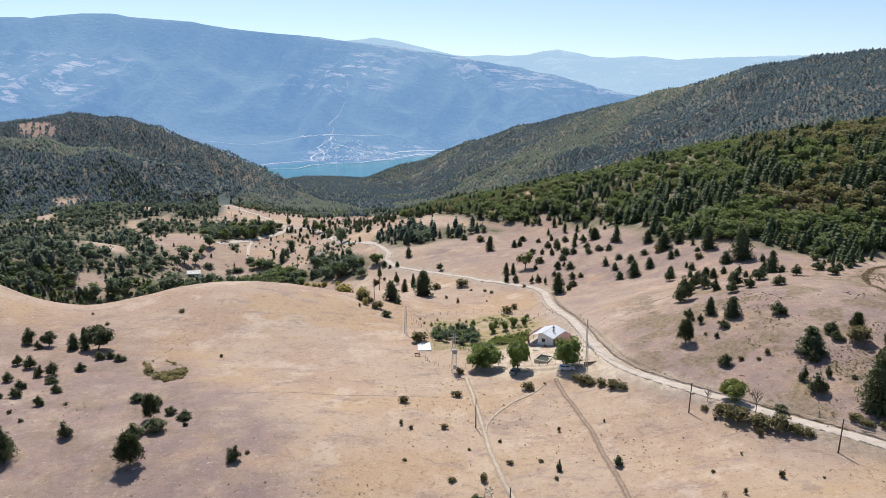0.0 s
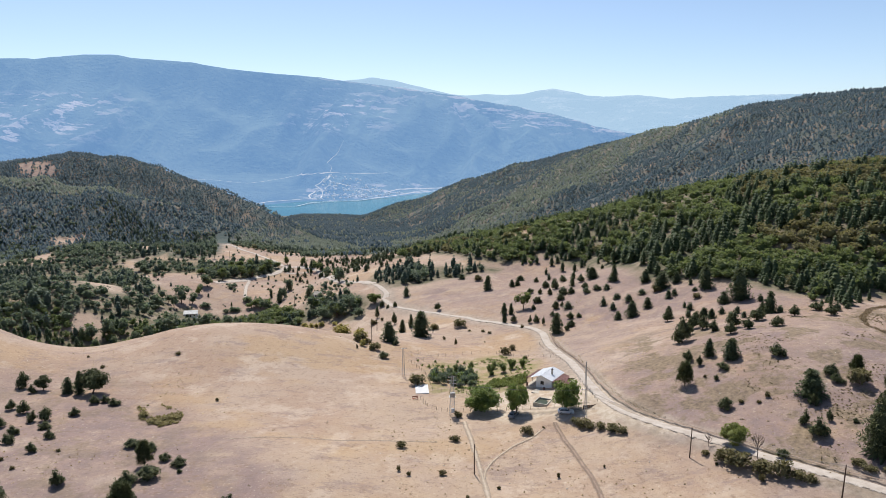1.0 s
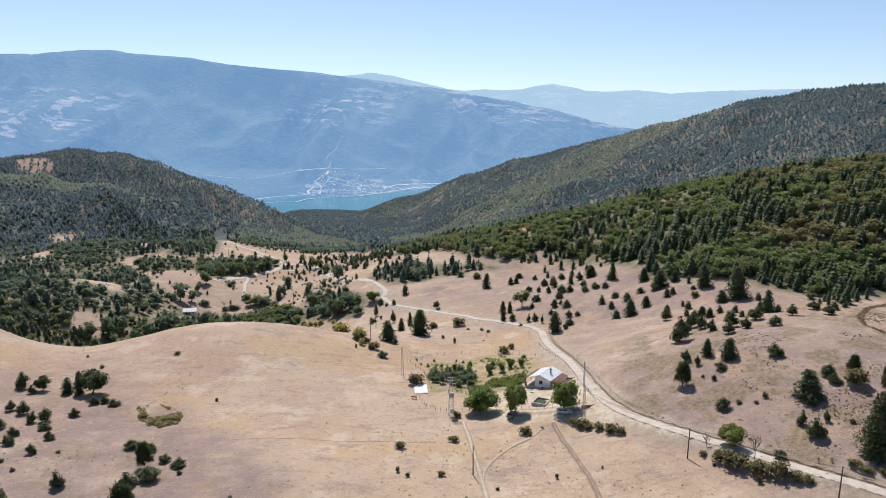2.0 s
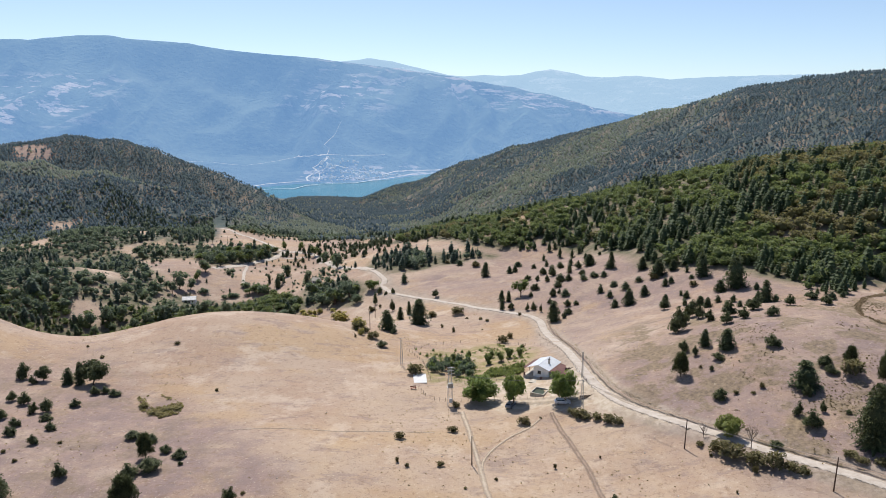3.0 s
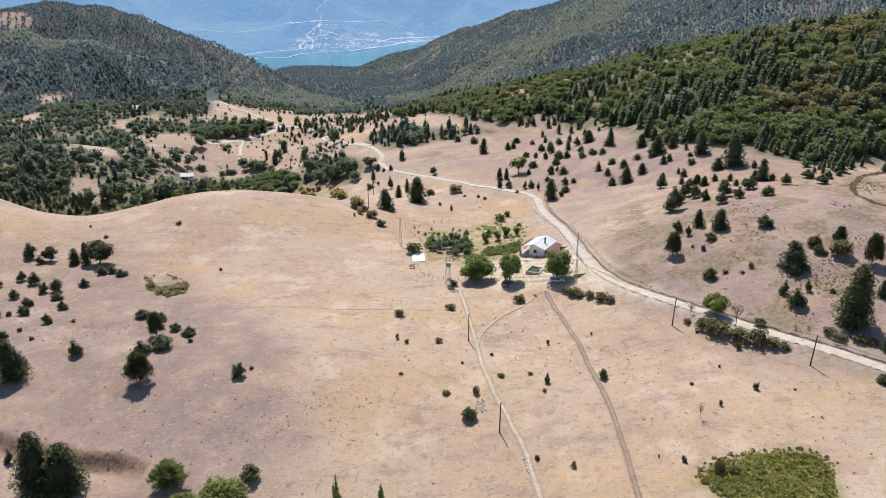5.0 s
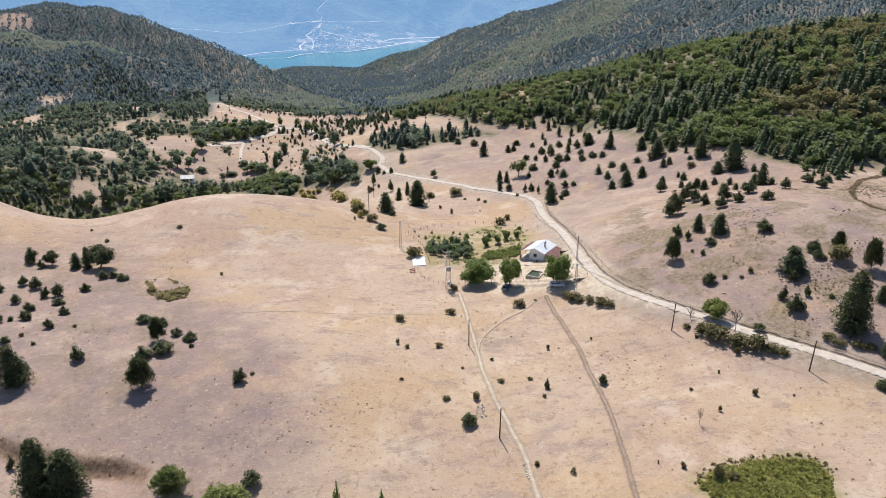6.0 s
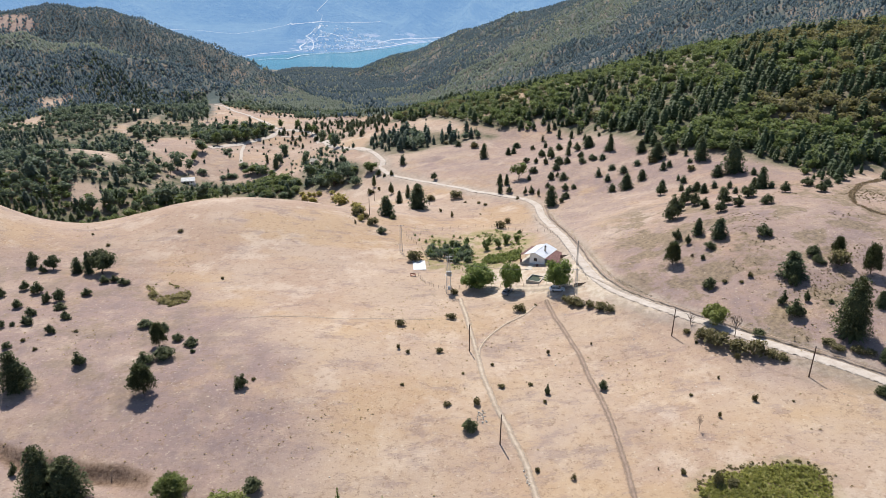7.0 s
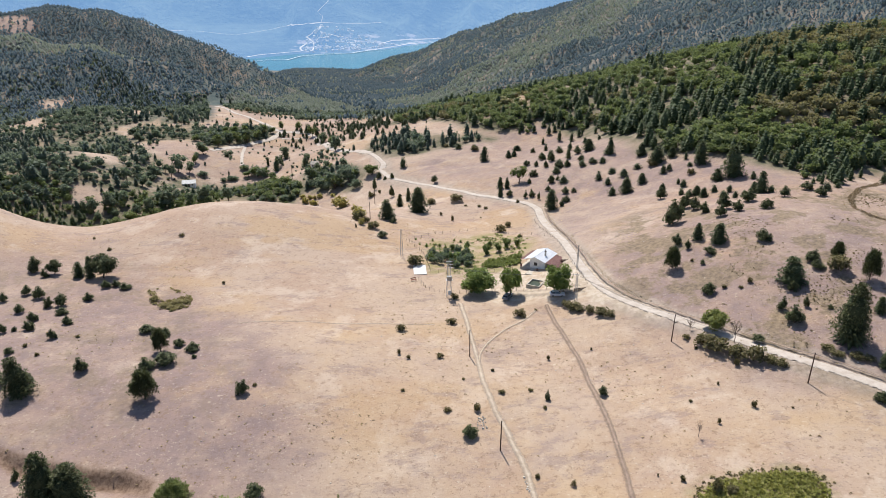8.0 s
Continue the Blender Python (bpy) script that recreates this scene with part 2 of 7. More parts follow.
# crest lines: x, y, height
RIDGE_RIGHT = [(768, 900, 154), (663, 1100, 145), (615, 1200, 143), (558, 1300, 130), (452, 1400, 95), (369, 1500, 66),
               (214, 1650, 21), (104, 1750, -19), (22, 1850, -77), (-103, 2000, -131), (-307, 2200, -184)]
HILL_LEFT = [(-1300, 1400, 50), (-821, 1330, 23), (-710, 1287, 37), (-642, 1289, 46), (-569, 1285, 35), (-495, 1283, 9), (-449, 1278, -14), (-384, 1273, -53), (-336, 1266, -79), (-308, 1263, -102), (-282, 1259, -122), (-247, 1256, -142)]
HILL_FRONT = [(-686, 960, 22), (-595, 960, 19), (-549, 959, 16), (-509, 953, 10), (-444, 940, -4), (-386, 923, -20), (-328, 902, -38), (-281, 887, -52)]
RIB_MID = [(438, 1351, 78), (363, 1290, 42), (300, 1249, 19), (245, 1205, 1), (186, 1170, -23), (135, 1132, -40), (65, 1078, -61)]
SPUR_RIGHT = [(330, 380, 74), (245, 400, 63), (192, 430, 45), (148, 450, 37), (110, 470, 24), (69, 490, 2), (19, 520, -10), (-38, 560, -24)]
MOUNTAIN = [(-5539, 4280, 435), (-3533, 4250, 487), (-2680, 4147, 513), (-2465, 4107, 518), (-2347, 4121, 520), (-2259, 4129, 504), (-2166, 4137, 532), (-2012, 4148, 546), (-1887, 4153, 547), (-1770, 4170, 528), (-1468, 4215, 513), (-1219, 4238, 473), (-931, 4249, 447), (-741, 4280, 434), (-482, 4309, 403), (-284, 4321, 382), (-85, 4323, 354), (48, 4320, 335), (215, 4315, 303), (382, 4303, 278), (580, 4281, 236), (711, 4261, 200), (909, 4250, 149), (1105, 4230, 114), (1665, 4127, 14)]
FAR_RANGE = [(-820, 4729, 441), (-533, 4770, 463), (-461, 4778, 478), (-315, 4790, 458), (-150, 4798, 421), (54, 4800, 372), (165, 4797, 361), (294, 4791, 372), (423, 4781, 365), (546, 4769, 372), (647, 4756, 392), (729, 4744, 403), (829, 4728, 388), (953, 4704, 359), (1108, 4670, 350), (1253, 4634, 359), (1376, 4599, 344), (1463, 4571, 332), (1663, 4503, 343), (1865, 4423, 345), (2055, 4338, 347), (2479, 4110, 344), (3536, 3246, 293)]


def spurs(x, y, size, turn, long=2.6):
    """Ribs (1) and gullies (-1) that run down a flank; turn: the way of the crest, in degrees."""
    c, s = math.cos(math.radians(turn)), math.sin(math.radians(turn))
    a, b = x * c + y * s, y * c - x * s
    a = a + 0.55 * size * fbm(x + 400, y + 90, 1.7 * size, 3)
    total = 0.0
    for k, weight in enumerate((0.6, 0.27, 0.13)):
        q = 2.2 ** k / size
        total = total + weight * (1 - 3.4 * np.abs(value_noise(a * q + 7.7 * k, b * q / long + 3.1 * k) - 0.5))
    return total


def ridge(x, y, line, slope, round_top, gully=0.0, size=200.0, back=1.0, turn=0.0, sunk=0.55):
    """Height of a ridge whose flanks fall from its crest line; lumps, or with a turn ribs and gullies, deepen away from the crest."""
    best, dist, near = np.full(np.shape(x), -1e9), None, 1e9
    for (x0, y0, z0), (x1, y1, z1) in zip(line, line[1:]):
        dx, dy = x1 - x0, y1 - y0
        s = np.clip(((x - x0) * dx + (y - y0) * dy) / (dx * dx + dy * dy), 0, 1)
        d = np.hypot(x - x0 - s * dx, y - y0 - s * dy)
        fall = np.where(y > y0 + s * dy, slope * back, slope)
        h = z0 + s * (z1 - z0) - fall * (np.sqrt(d * d + round_top * round_top) - round_top)
        dist = d if dist is None else np.where(h > best, d, dist)
        best, near = np.maximum(best, h), np.minimum(near, d)
    if gully:
        fade = np.clip((dist if turn is None else near) / (2.0 * round_top + 60), 0, 1)
        if turn is None:
            best = best + gully * fade * fbm(x, y, size, 5)
        else:
            best = best + gully * fade * fade * (3 - 2 * fade) * (spurs(x, y, size, turn) - sunk)
    return best


def blend_max(parts, k):
    top = parts[0]
    for p in parts[1:]:
        top = np.maximum(top, p)
    return top + k * np.log(sum(np.exp((p - top) / k) for p in parts))


def far_land(x, y):
    floor = np.interp(y, [-600, 100, 350, 650, 2250, 2420, 3300, 3800], [-10, -14, -30, -62, -168, -200, -200, -60]) + 0 * x
    floor = floor + 4 * fbm(x + 900, y, 150) * np.clip((y - 300) / 300, 0, 1)
    return blend_max([floor,
                      ridge(x, y, RIDGE_RIGHT, 0.42, 40, 30, 190, 1.0, 130),
                      ridge(x, y, RIB_MID, 0.5, 25, 12, 110, 1.0, 45),
                      ridge(x, y, HILL_LEFT, 0.5, 60, 22, 170, 1.6),
                      ridge(x, y, HILL_FRONT, 0.42, 30, 16, 120, 1.3),
                      ridge(x, y, SPUR_RIGHT, 0.27, 30, 5, 120, 1.0, None)], 6.0)

# knolls and hollows of the near country: x, y, radius, height
KNOLLS = [(-300, 640, 130, 22.9), (-120, 200, 80, 14.1), (60, 140, 80, 11.9), (40, 440, 130, -8.7), (-240, 440, 50, 17.6), (-60, 260, 50, 11.1), (-120, 560, 50, -15.9), (-140, 340, 50, -7.8), (-200, 240, 50, 21.9), (60, 300, 80, -12.5), (-240, 780, 50, 1.9), (200, 260, 50, -13.4), (-300, 560, 50, -1.7), (100, 200, 50, 10.2), (-40, 140, 50, 8.7), (-260, 380, 50, 7.9), (-200, 320, 50, -15.1), (-40, 340, 50, -8.6), (80, 400, 50, -12.0), (160, 60, 80, 6.9), (-200, 520, 50, 6.7), (-120, 460, 50, -5.1), (-100, 280, 50, 13.5)]
HOLLOWS = [(-60, 620, 50, -5.2), (-300, 740, 50, -12.7), (220, 380, 80, -5.7), (-20, 200, 50, 5.0), (140, -40, 130, 8.0), (160, 140, 50, 8.9), (-120, 140, 50, 6.2), (-220, 240, 50, 13.9), (-160, 700, 80, -1.4), (-260, 800, 50, 0.9), (-80, 360, 50, -7.7), (20, 400, 50, -4.9), (-240, 260, 50, 8.8), (-200, 420, 50, 4.3), (-140, 460, 50, -12.8), (200, 160, 50, 5.3), (-220, 740, 50, 4.2), (-20, 60, 50, -4.4), (-220, 260, 50, 15.3), (-300, 800, 220, 20.6), (-20, 540, 50, -1.8), (-120, 0, 80, 3.9), (60, 80, 50, 3.2)]


def land(x, y):
    """The height of the bare ground, without its finest roughness."""
    x, y = np.asarray(x, float), np.asarray(y, float)
    z = far_land(x, y)
    for cx, cy, r, h in KNOLLS + HOLLOWS:
        z = z + h * np.exp(-((x - cx) ** 2 + (y - cy) ** 2) / r ** 2)
    return z

# ---- plan: areas and lines on the ground ----
WOOD_SPUR = [(-34, 519), (-5, 501), (21, 451), (44, 431), (65, 436), (94, 367), (98, 320), (114, 299), (127, 280), (136, 265), (146, 254), (173, 265), (330, 330), (420, 420), (300, 560), (100, 600), (0, 610), (-30, 560)]
WOOD_BASIN = [(-235, 366), (-215, 361), (-183, 380), (-183, 394), (-176, 434), (-188, 477), (-213, 504), (-251, 556), (-273, 586), (-250, 611), (-249, 664), (-222, 696), (-240, 760), (-420, 900), (-600, 760), (-420, 420), (-290, 330)]
WOOD_STRIP = [(-44, 437), (-25, 413), (-9, 413), (9, 417), (21, 424), (33, 422), (23, 434), (2, 436), (-20, 462), (-41, 472)]
WOOD_BEHIND = [(-75, 390), (-48, 375), (-43, 394), (-60, 421), (-79, 421)]
WOOD_BROW = [(-260, 345), (-190, 335), (-165, 345), (-145, 375), (-118, 400), (-84, 372), (-76, 398), (-118, 440), (-150, 425), (-170, 405), (-188, 395), (-260, 388)]
WOOD_MID = [(-254, 594), (-227, 605), (-203, 591), (-197, 560), (-212, 556), (-233, 542)]
WOOD_MID_UPPER = [(-315, 821), (-271, 842), (-210, 655), (-219, 617), (-238, 617)]
WOOD_COTTAGE = [(-177, 432), (-171, 469), (-158, 469), (-132, 466), (-83, 395), (-84, 390), (-125, 404), (-155, 393), (-161, 388)]
BARE_FOOT = [(-119, 174), (-81, 175), (-48, 148), (-35, 123), (-38, 107), (-82, 107)]
BARE_HILLSIDE = [(56, 297), (117, 270), (154, 234), (95, 132), (81, 143), (61, 162), (52, 195), (50, 262)]
WOOD_ORCHARD = [(-210, 607), (-191, 622), (-174, 632), (-150, 627), (-140, 605), (-146, 590), (-168, 565), (-177, 545), (-193, 555)]
BARE_KNOLL = [(-139, 211), (-120, 215), (-101, 204), (-79, 176), (-58, 144), (-60, 132), (-81, 134), (-102, 145)]
BARE_SLOPE = [(56, 187), (90, 202), (115, 193), (119, 177), (95, 133), (79, 140), (67, 159)]
GARDEN = [(-3, 212), (8, 208), (24, 210), (29, 221), (33, 240), (23, 253), (-3, 243)]
BRAMBLE = [(45, 99), (49, 102), (56, 103), (62, 103), (66, 101), (67, 98), (63, 88), (50, 86)]
ROAD = [(-41.2, 429.3), (-35.0, 412.7), (-31.1, 399.3), (-31.6, 391.8), (-28.4, 382.8), (-22.8, 371.6), (-10.1, 356.1), (1.6, 339.3), (14.7, 318.7), (27.0, 306.3), (35.1, 298.8), (39.8, 291.0), (42.1, 282.6), (42.0, 271.3), (42.6, 253.0), (42.9, 229.1), (43.3, 213.5), (43.6, 200.5), (44.7, 189.1), (47.0, 179.7), (50.2, 172.7), (54.2, 166.3), (59.2, 159.8), (65.0, 152.2), (70.5, 145.6), (75.6, 139.5), (80.7, 134.3), (86.3, 128.8), (91.3, 123.5), (100.0, 115.5)]
FAR_ROAD = [(-245.0, 790.0), (-208.0, 719.9), (-185.4, 697.3), (-159.2, 655.2), (-143.3, 624.8), (-136.0, 618.3), (-119.5, 609.6), (-101.7, 589.2), (-78.7, 501.4), (-66.5, 471.0), (-52.4, 447.9), (-41.6, 429.5)]
FAR_BRANCH = [(-136.0, 618.3), (-141.0, 595.4), (-150.4, 584.4), (-158.4, 570.0), (-166.0, 548.5), (-172.6, 530.2)]
FAR_RING = [(-134.2, 602.0), (-132.2, 611.4), (-126.1, 618.4), (-116.4, 611.7), (-109.6, 602.6), (-113.3, 596.2), (-124.3, 595.3), (-132.4, 597.5)]
FAR_TRACK = [(-156.9, 571.1), (-152.2, 543.5), (-142.6, 504.6)]
FOOTPATH = [(6.6, 185.6), (7.8, 172.5), (8.9, 161.7), (9.7, 150.5), (10.8, 137.8), (12.6, 128.0), (14.8, 119.4), (16.6, 110.9), (17.2, 104.9), (17.6, 101.4), (18.2, 94.0), (18.8, 84.0)]
SIDE_PATH = [(27.0, 176.2), (22.9, 171.2), (18.0, 167.4), (13.5, 161.1), (10.8, 155.6), (9.9, 150.5)]
RUT = [(30.3, 178.4), (31.3, 166.6), (33.5, 150.2), (34.4, 134.8), (34.8, 120.0), (34.6, 107.9), (34.3, 100.3), (34.0, 92.0), (33.6, 82.0)]
FIELD_TRACK = [(-53.6, 169.7), (-44.8, 170.9), (-35.7, 171.0), (-23.5, 170.2), (-11.4, 170.4), (-0.8, 170.2)]
YARD_DRIVE = [(50.5, 170.5), (46.5, 179.0), (41.5, 184.5), (38.2, 185.4), (30.3, 186.1), (20.8, 189.3)]
SCARP = [(-90.0, 119.5), (-79.8, 115.9), (-68.6, 113.3), (-60.6, 112.3), (-54.5, 109.8)]

# ---- small makers ----
def mesh_object(name, verts, faces, materials, parent=None, smooth=False, slots=None):
    me = bpy.data.meshes.new(name)
    me.from_pydata([tuple(v) for v in verts], [], [tuple(q) for q in faces])
    for m in materials:
        me.materials.append(m)
    if slots is not None:
        me.polygons.foreach_set("material_index", slots)
    if smooth:
        me.polygons.foreach_set("use_smooth", [True] * len(me.polygons))
    me.update()
    ob = new(name, me)
    ob.parent = parent
    return ob


def part(name, bm, material, parent, label=""):
    """Links a bmesh as one mesh object under a thing or a part."""
    me = bpy.data.meshes.new(name)
    bm.to_mesh(me)
    bm.free()
    me.materials.append(material)
    ob = new(name, me)
    ob.parent = parent
    return tagged(ob, label)


def in_polygon(x, y, polygon):
    inside = np.zeros(np.shape(x), bool)
    for (x0, y0), (x1, y1) in zip(polygon, polygon[1:] + polygon[:1]):
        if y0 == y1:
            continue
        cut = (y0 > y) != (y1 > y)
        inside ^= cut & (x < (x1 - x0) * (y - y0) / (y1 - y0) + x0)
    return inside


def edge_fade(x, y, polygon, soft):
    """1 inside a polygon, falling to 0 outside it over so many metres."""
    dist = np.full(np.shape(x), 1e9)
    for (x0, y0), (x1, y1) in zip(polygon, polygon[1:] + polygon[:1]):
        dx, dy = x1 - x0, y1 - y0
        s = np.clip(((x - x0) * dx + (y - y0) * dy) / max(dx * dx + dy * dy, 1e-6), 0, 1)
        dist = np.minimum(dist, np.hypot(x - x0 - s * dx, y - y0 - s * dy))
    return np.where(in_polygon(x, y, polygon), 1.0, np.clip(1 - dist / soft, 0, 1))


def spline(points, step):
    """A smooth line through points, resampled every so many metres."""
    p = np.array(points, float)
    q = np.vstack([2 * p[0] - p[1], p, 2 * p[-1] - p[-2]])
    out = []
    for k in range(len(p) - 1):
        a, b, c, d = q[k:k + 4]
        n = max(2, int(np.hypot(*(c - b)) / step))
        for s in np.arange(n) / n:
            out.append(0.5 * (2 * b + (c - a) * s + (2 * a - 5 * b + 4 * c - d) * s * s + (3 * b - a - 3 * c + d) * s ** 3))
    out.append(p[-1])
    return np.array(out)


def fine(x, y):
    """Tussocks and small lumps of the near ground."""
    r = np.hypot(x, y)
    fade = np.clip((900 - r) / 500, 0, 1)
    xs, ys = zip(*SCARP)
    d = np.interp(x, xs, ys) + 0.8 * fbm(x, y + 7, 6, 2) - y
    ends = np.clip((x - xs[0]) / 8, 0, 1) * np.clip((xs[-1] - x) / 6, 0, 1)
    slump = -2.4 * ends * np.clip(d / 1.8, 0, 1) * np.exp(-np.clip(d - 1.8, 0, None) / 4.5)
    folds = np.clip((r - 760) / 200, 0, 1) * np.clip((2300 - r) / 300, 0, 1)
    hollow = folds * (4.0 - 12.0 * np.abs(fbm(x + 0.35 * y, y, 80, 3)))
    return hollow + fade * (0.5 * fbm(x, y, 17, 2) + 0.08 * fbm(x + 50, y, 3.2, 2)) + slump


def ground_z(x, y):
    return land(x, y) + fine(np.asarray(x, float), np.asarray(y, float))


def road_shelf(x, y, z):
    """Levels the ground across the gravel road and cuts its bank."""
    line = spline(ROAD, 4.0)
    zs = land(line[:, 0], line[:, 1])
    near = (x > -60) & (x < 110) & (y > 100) & (y < 440)
    idx = np.where(near)[0]
    out = z.copy()
    for i0 in range(0, len(idx), 20000):
        ii = idx[i0:i0 + 20000]
        d = np.hypot(x[ii][:, None] - line[:, 0], y[ii][:, None] - line[:, 1])
        j = d.argmin(1)
        w = np.clip((5.0 - d[np.arange(len(ii)), j]) / 2.4, 0, 1)
        out[ii] = z[ii] * (1 - w) + zs[j] * w
    return out


# ---- the ground: one sheet from the camera's foot to the lake and round behind ----
front = np.radians(np.arange(-42, 42.01, 0.27))
back = np.radians(np.arange(47, 313.1, 7.0))
turn = np.concatenate([front, back])
reach = np.concatenate([[0.001, 12, 24, 34, 42], np.geomspace(50, 620, 330), np.geomspace(626, 2750, 110)])
gx = (reach[:, None] * np.sin(turn)[None, :]).ravel()
gy = (reach[:, None] * np.cos(turn)[None, :]).ravel()
gz = road_shelf(gx, gy, ground_z(gx, gy))
nt = len(turn)
i, j = np.meshgrid(np.arange(len(reach) - 1), np.arange(nt), indexing="ij")
a = (i * nt + j).ravel()
b = (i * nt + (j + 1) % nt).ravel()
quads = np.stack([a, a + nt, b + nt, b], 1)
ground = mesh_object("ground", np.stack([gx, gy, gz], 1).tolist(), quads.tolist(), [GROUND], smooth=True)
tagged(ground, "dry straw-coloured pasture hills with pinkish soil and woods", "ground", kind="structure")


def mask(name, values):
    ground.data.attributes.new(name, "FLOAT", "POINT").data.foreach_set("value", np.asarray(values, np.float32))


STRAW_FIELD = [(-22, 110), (40, 96), (78, 118), (52, 158), (46, 182), (28, 206), (22, 250), (-6, 246), (-8, 190), (-30, 150)]
ROUGH_SLOPE = [(52, 200), (70, 235), (110, 240), (150, 228), (135, 180), (110, 140), (92, 128), (74, 142), (60, 165)]
HILL_TOP_BARE = [(-740, 1250), (-688, 1250), (-643, 1191), (-655, 1173), (-707, 1195)]
BASIN_GAPS = [[(-208, 395), (-190, 394), (-190, 381), (-205, 378)], [(-300, 690), (-262, 660), (-270, 640), (-305, 655)], [(-230, 470), (-205, 455), (-215, 440), (-240, 455)], [(46, 550), (61, 496), (58, 469), (43, 490)], HILL_TOP_BARE,
              [(-442, 797), (-419, 823), (-408, 801), (-432, 783)], [(-431, 736), (-396, 776), (-326, 637), (-348, 602)], [(-420, 661), (-328, 602), (-322, 590), (-376, 591)]]
BARE_UPPER = [(15, 425), (60, 430), (95, 365), (115, 300), (119, 272), (58, 299), (20, 335), (-5, 380)]
VALLEY_FIELDS = [(-235, 366), (-150, 400), (-84, 372), (-60, 421), (-44, 437), (-70, 500), (-40, 520), (-20, 560), (-60, 640), (-130, 720), (-200, 740), (-260, 640), (-250, 560), (-190, 480)]
rough_edge = fbm(gx, gy, 30, 3)
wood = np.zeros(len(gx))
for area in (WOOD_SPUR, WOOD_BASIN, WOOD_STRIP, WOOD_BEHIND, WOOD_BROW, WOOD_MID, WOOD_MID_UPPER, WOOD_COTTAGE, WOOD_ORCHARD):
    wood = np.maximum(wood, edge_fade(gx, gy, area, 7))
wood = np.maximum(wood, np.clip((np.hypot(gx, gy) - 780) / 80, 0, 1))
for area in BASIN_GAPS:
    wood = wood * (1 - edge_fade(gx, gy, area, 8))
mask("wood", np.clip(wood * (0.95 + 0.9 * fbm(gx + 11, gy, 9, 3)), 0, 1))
mask("rough", np.clip(edge_fade(gx, gy, ROUGH_SLOPE, 14) + 0.5 * edge_fade(gx, gy, BARE_KNOLL, 20), 0, 1))
mask("litter_haze", np.clip((np.hypot(gx, gy) - 640) / 120, 0, 1))
mask("bare", np.clip(0.9 * edge_fade(gx, gy, BARE_KNOLL, 26) + 0.7 * edge_fade(gx, gy, BARE_SLOPE, 25)
                     + 1.0 * edge_fade(gx, gy, BARE_FOOT, 22) + 0.75 * edge_fade(gx, gy, BARE_HILLSIDE, 24) * np.clip((gy - 205) / 40, 0.55, 1)
                     + 0.8 * edge_fade(gx, gy, BARE_UPPER, 20) + edge_fade(gx, gy, HILL_TOP_BARE, 10) + 0.4 * edge_fade(gx, gy, VALLEY_FIELDS, 15) + 0.5 * rough_edge - 0.1, 0, 1) * (1 - wood))
mask("cut", edge_fade(gx, gy, SCARP + [(x, y - 2.6) for x, y in SCARP[::-1]], 1.2))
road_line = spline(ROAD, 4.0)
near_road = np.full(len(gx), 99.0)
beside = np.where((gx > -70) & (gx < 115) & (gy > 90) & (gy < 450))[0]
for part_of in np.array_split(beside, 12):
    near_road[part_of] = np.hypot(gx[part_of][:, None] - road_line[:, 0], gy[part_of][:, None] - road_line[:, 1]).min(1)
yard = edge_fade(gx, gy, [(18, 186), (30, 183), (42, 178), (50, 169), (56, 163), (52, 172), (47, 184), (45, 200), (40, 207), (26, 208), (16, 206), (14, 194)], 5)
mask("yard", np.clip(yard * (0.9 + 0.5 * fbm(gx, gy, 6, 3)), 0, 1))
mask("verge", np.clip(np.maximum((5.6 + 1.5 * rough_edge - near_road) / 1.6, 0), 0, 1))
mask("dry", np.clip(0.9 * edge_fade(gx, gy, STRAW_FIELD, 28) + 0.5 * rough_edge - 0.1, 0, 1))
mask("green", np.clip(0.75 * edge_fade(gx, gy, GARDEN, 4) + edge_fade(gx, gy, BRAMBLE, 3) * 0.9, 0, 1))

# ---- lake, far shore with its mountain, and the last range ----
lake = mesh_object("lake", [(-1500, 1900, LAKE_Z), (1200, 1900, LAKE_Z), (1200, 3700, LAKE_Z), (-1500, 3700, LAKE_Z)], [(0, 1, 2, 3)], [WATER])
lake.name = "water"
tagged(lake, "calm turquoise reservoir between wooded mountains", "lake", kind="structure")


def far_sheet(name, material, height, size, xs, ys, label):
    x, y = np.meshgrid(xs, ys, indexing="ij")
    z = height(x, y) + 3.0 * fbm(x + 9, y, 90, 3)
    nx, ny = x.shape
    a = (np.arange(nx - 1)[:, None] * ny + np.arange(ny - 1)[None, :]).ravel()
    ob = mesh_object(name, np.stack([x.ravel(), y.ravel(), z.ravel()], 1).tolist(), np.stack([a, a + ny, a + ny + 1, a + 1], 1).tolist(), [material], smooth=True)
    right = np.clip((x + 900) / 400, 0, 1) * np.clip((z - 90) / 60, 0, 1)
    left = np.clip((-1500 - x) / 300, 0, 1) * np.clip((z - 20) / 60, 0, 1) * np.clip((330 - z) / 60, 0, 1)
    high = np.maximum(right, left) * np.clip(0.45 + fbm(x, y, 600, 3), 0, 1)
    high = np.maximum(high, 0.5 * np.clip((-110 - z) / 20, 0, 1) * ((x > -560) & (x < 60)) * (y < 3300))
    # Mask for the painted relief: lightens ribs, leaves gullies dark.
    painted_rib = np.clip(0.2 + 0.7 * spurs(x, y, 0.7 * size, 0, 1.6) + 1.0 * fbm(x + 50, y, 320, 4), 0, 1)
    ob.data.attributes.new("rib", "FLOAT", "POINT").data.foreach_set("value", painted_rib.ravel().astype(np.float32))
    ob.data.attributes.new("open", "FLOAT", "POINT").data.foreach_set("value", np.clip(high, 0, 1).ravel().astype(np.float32))
    return tagged(ob, label, "mountain", kind="structure")


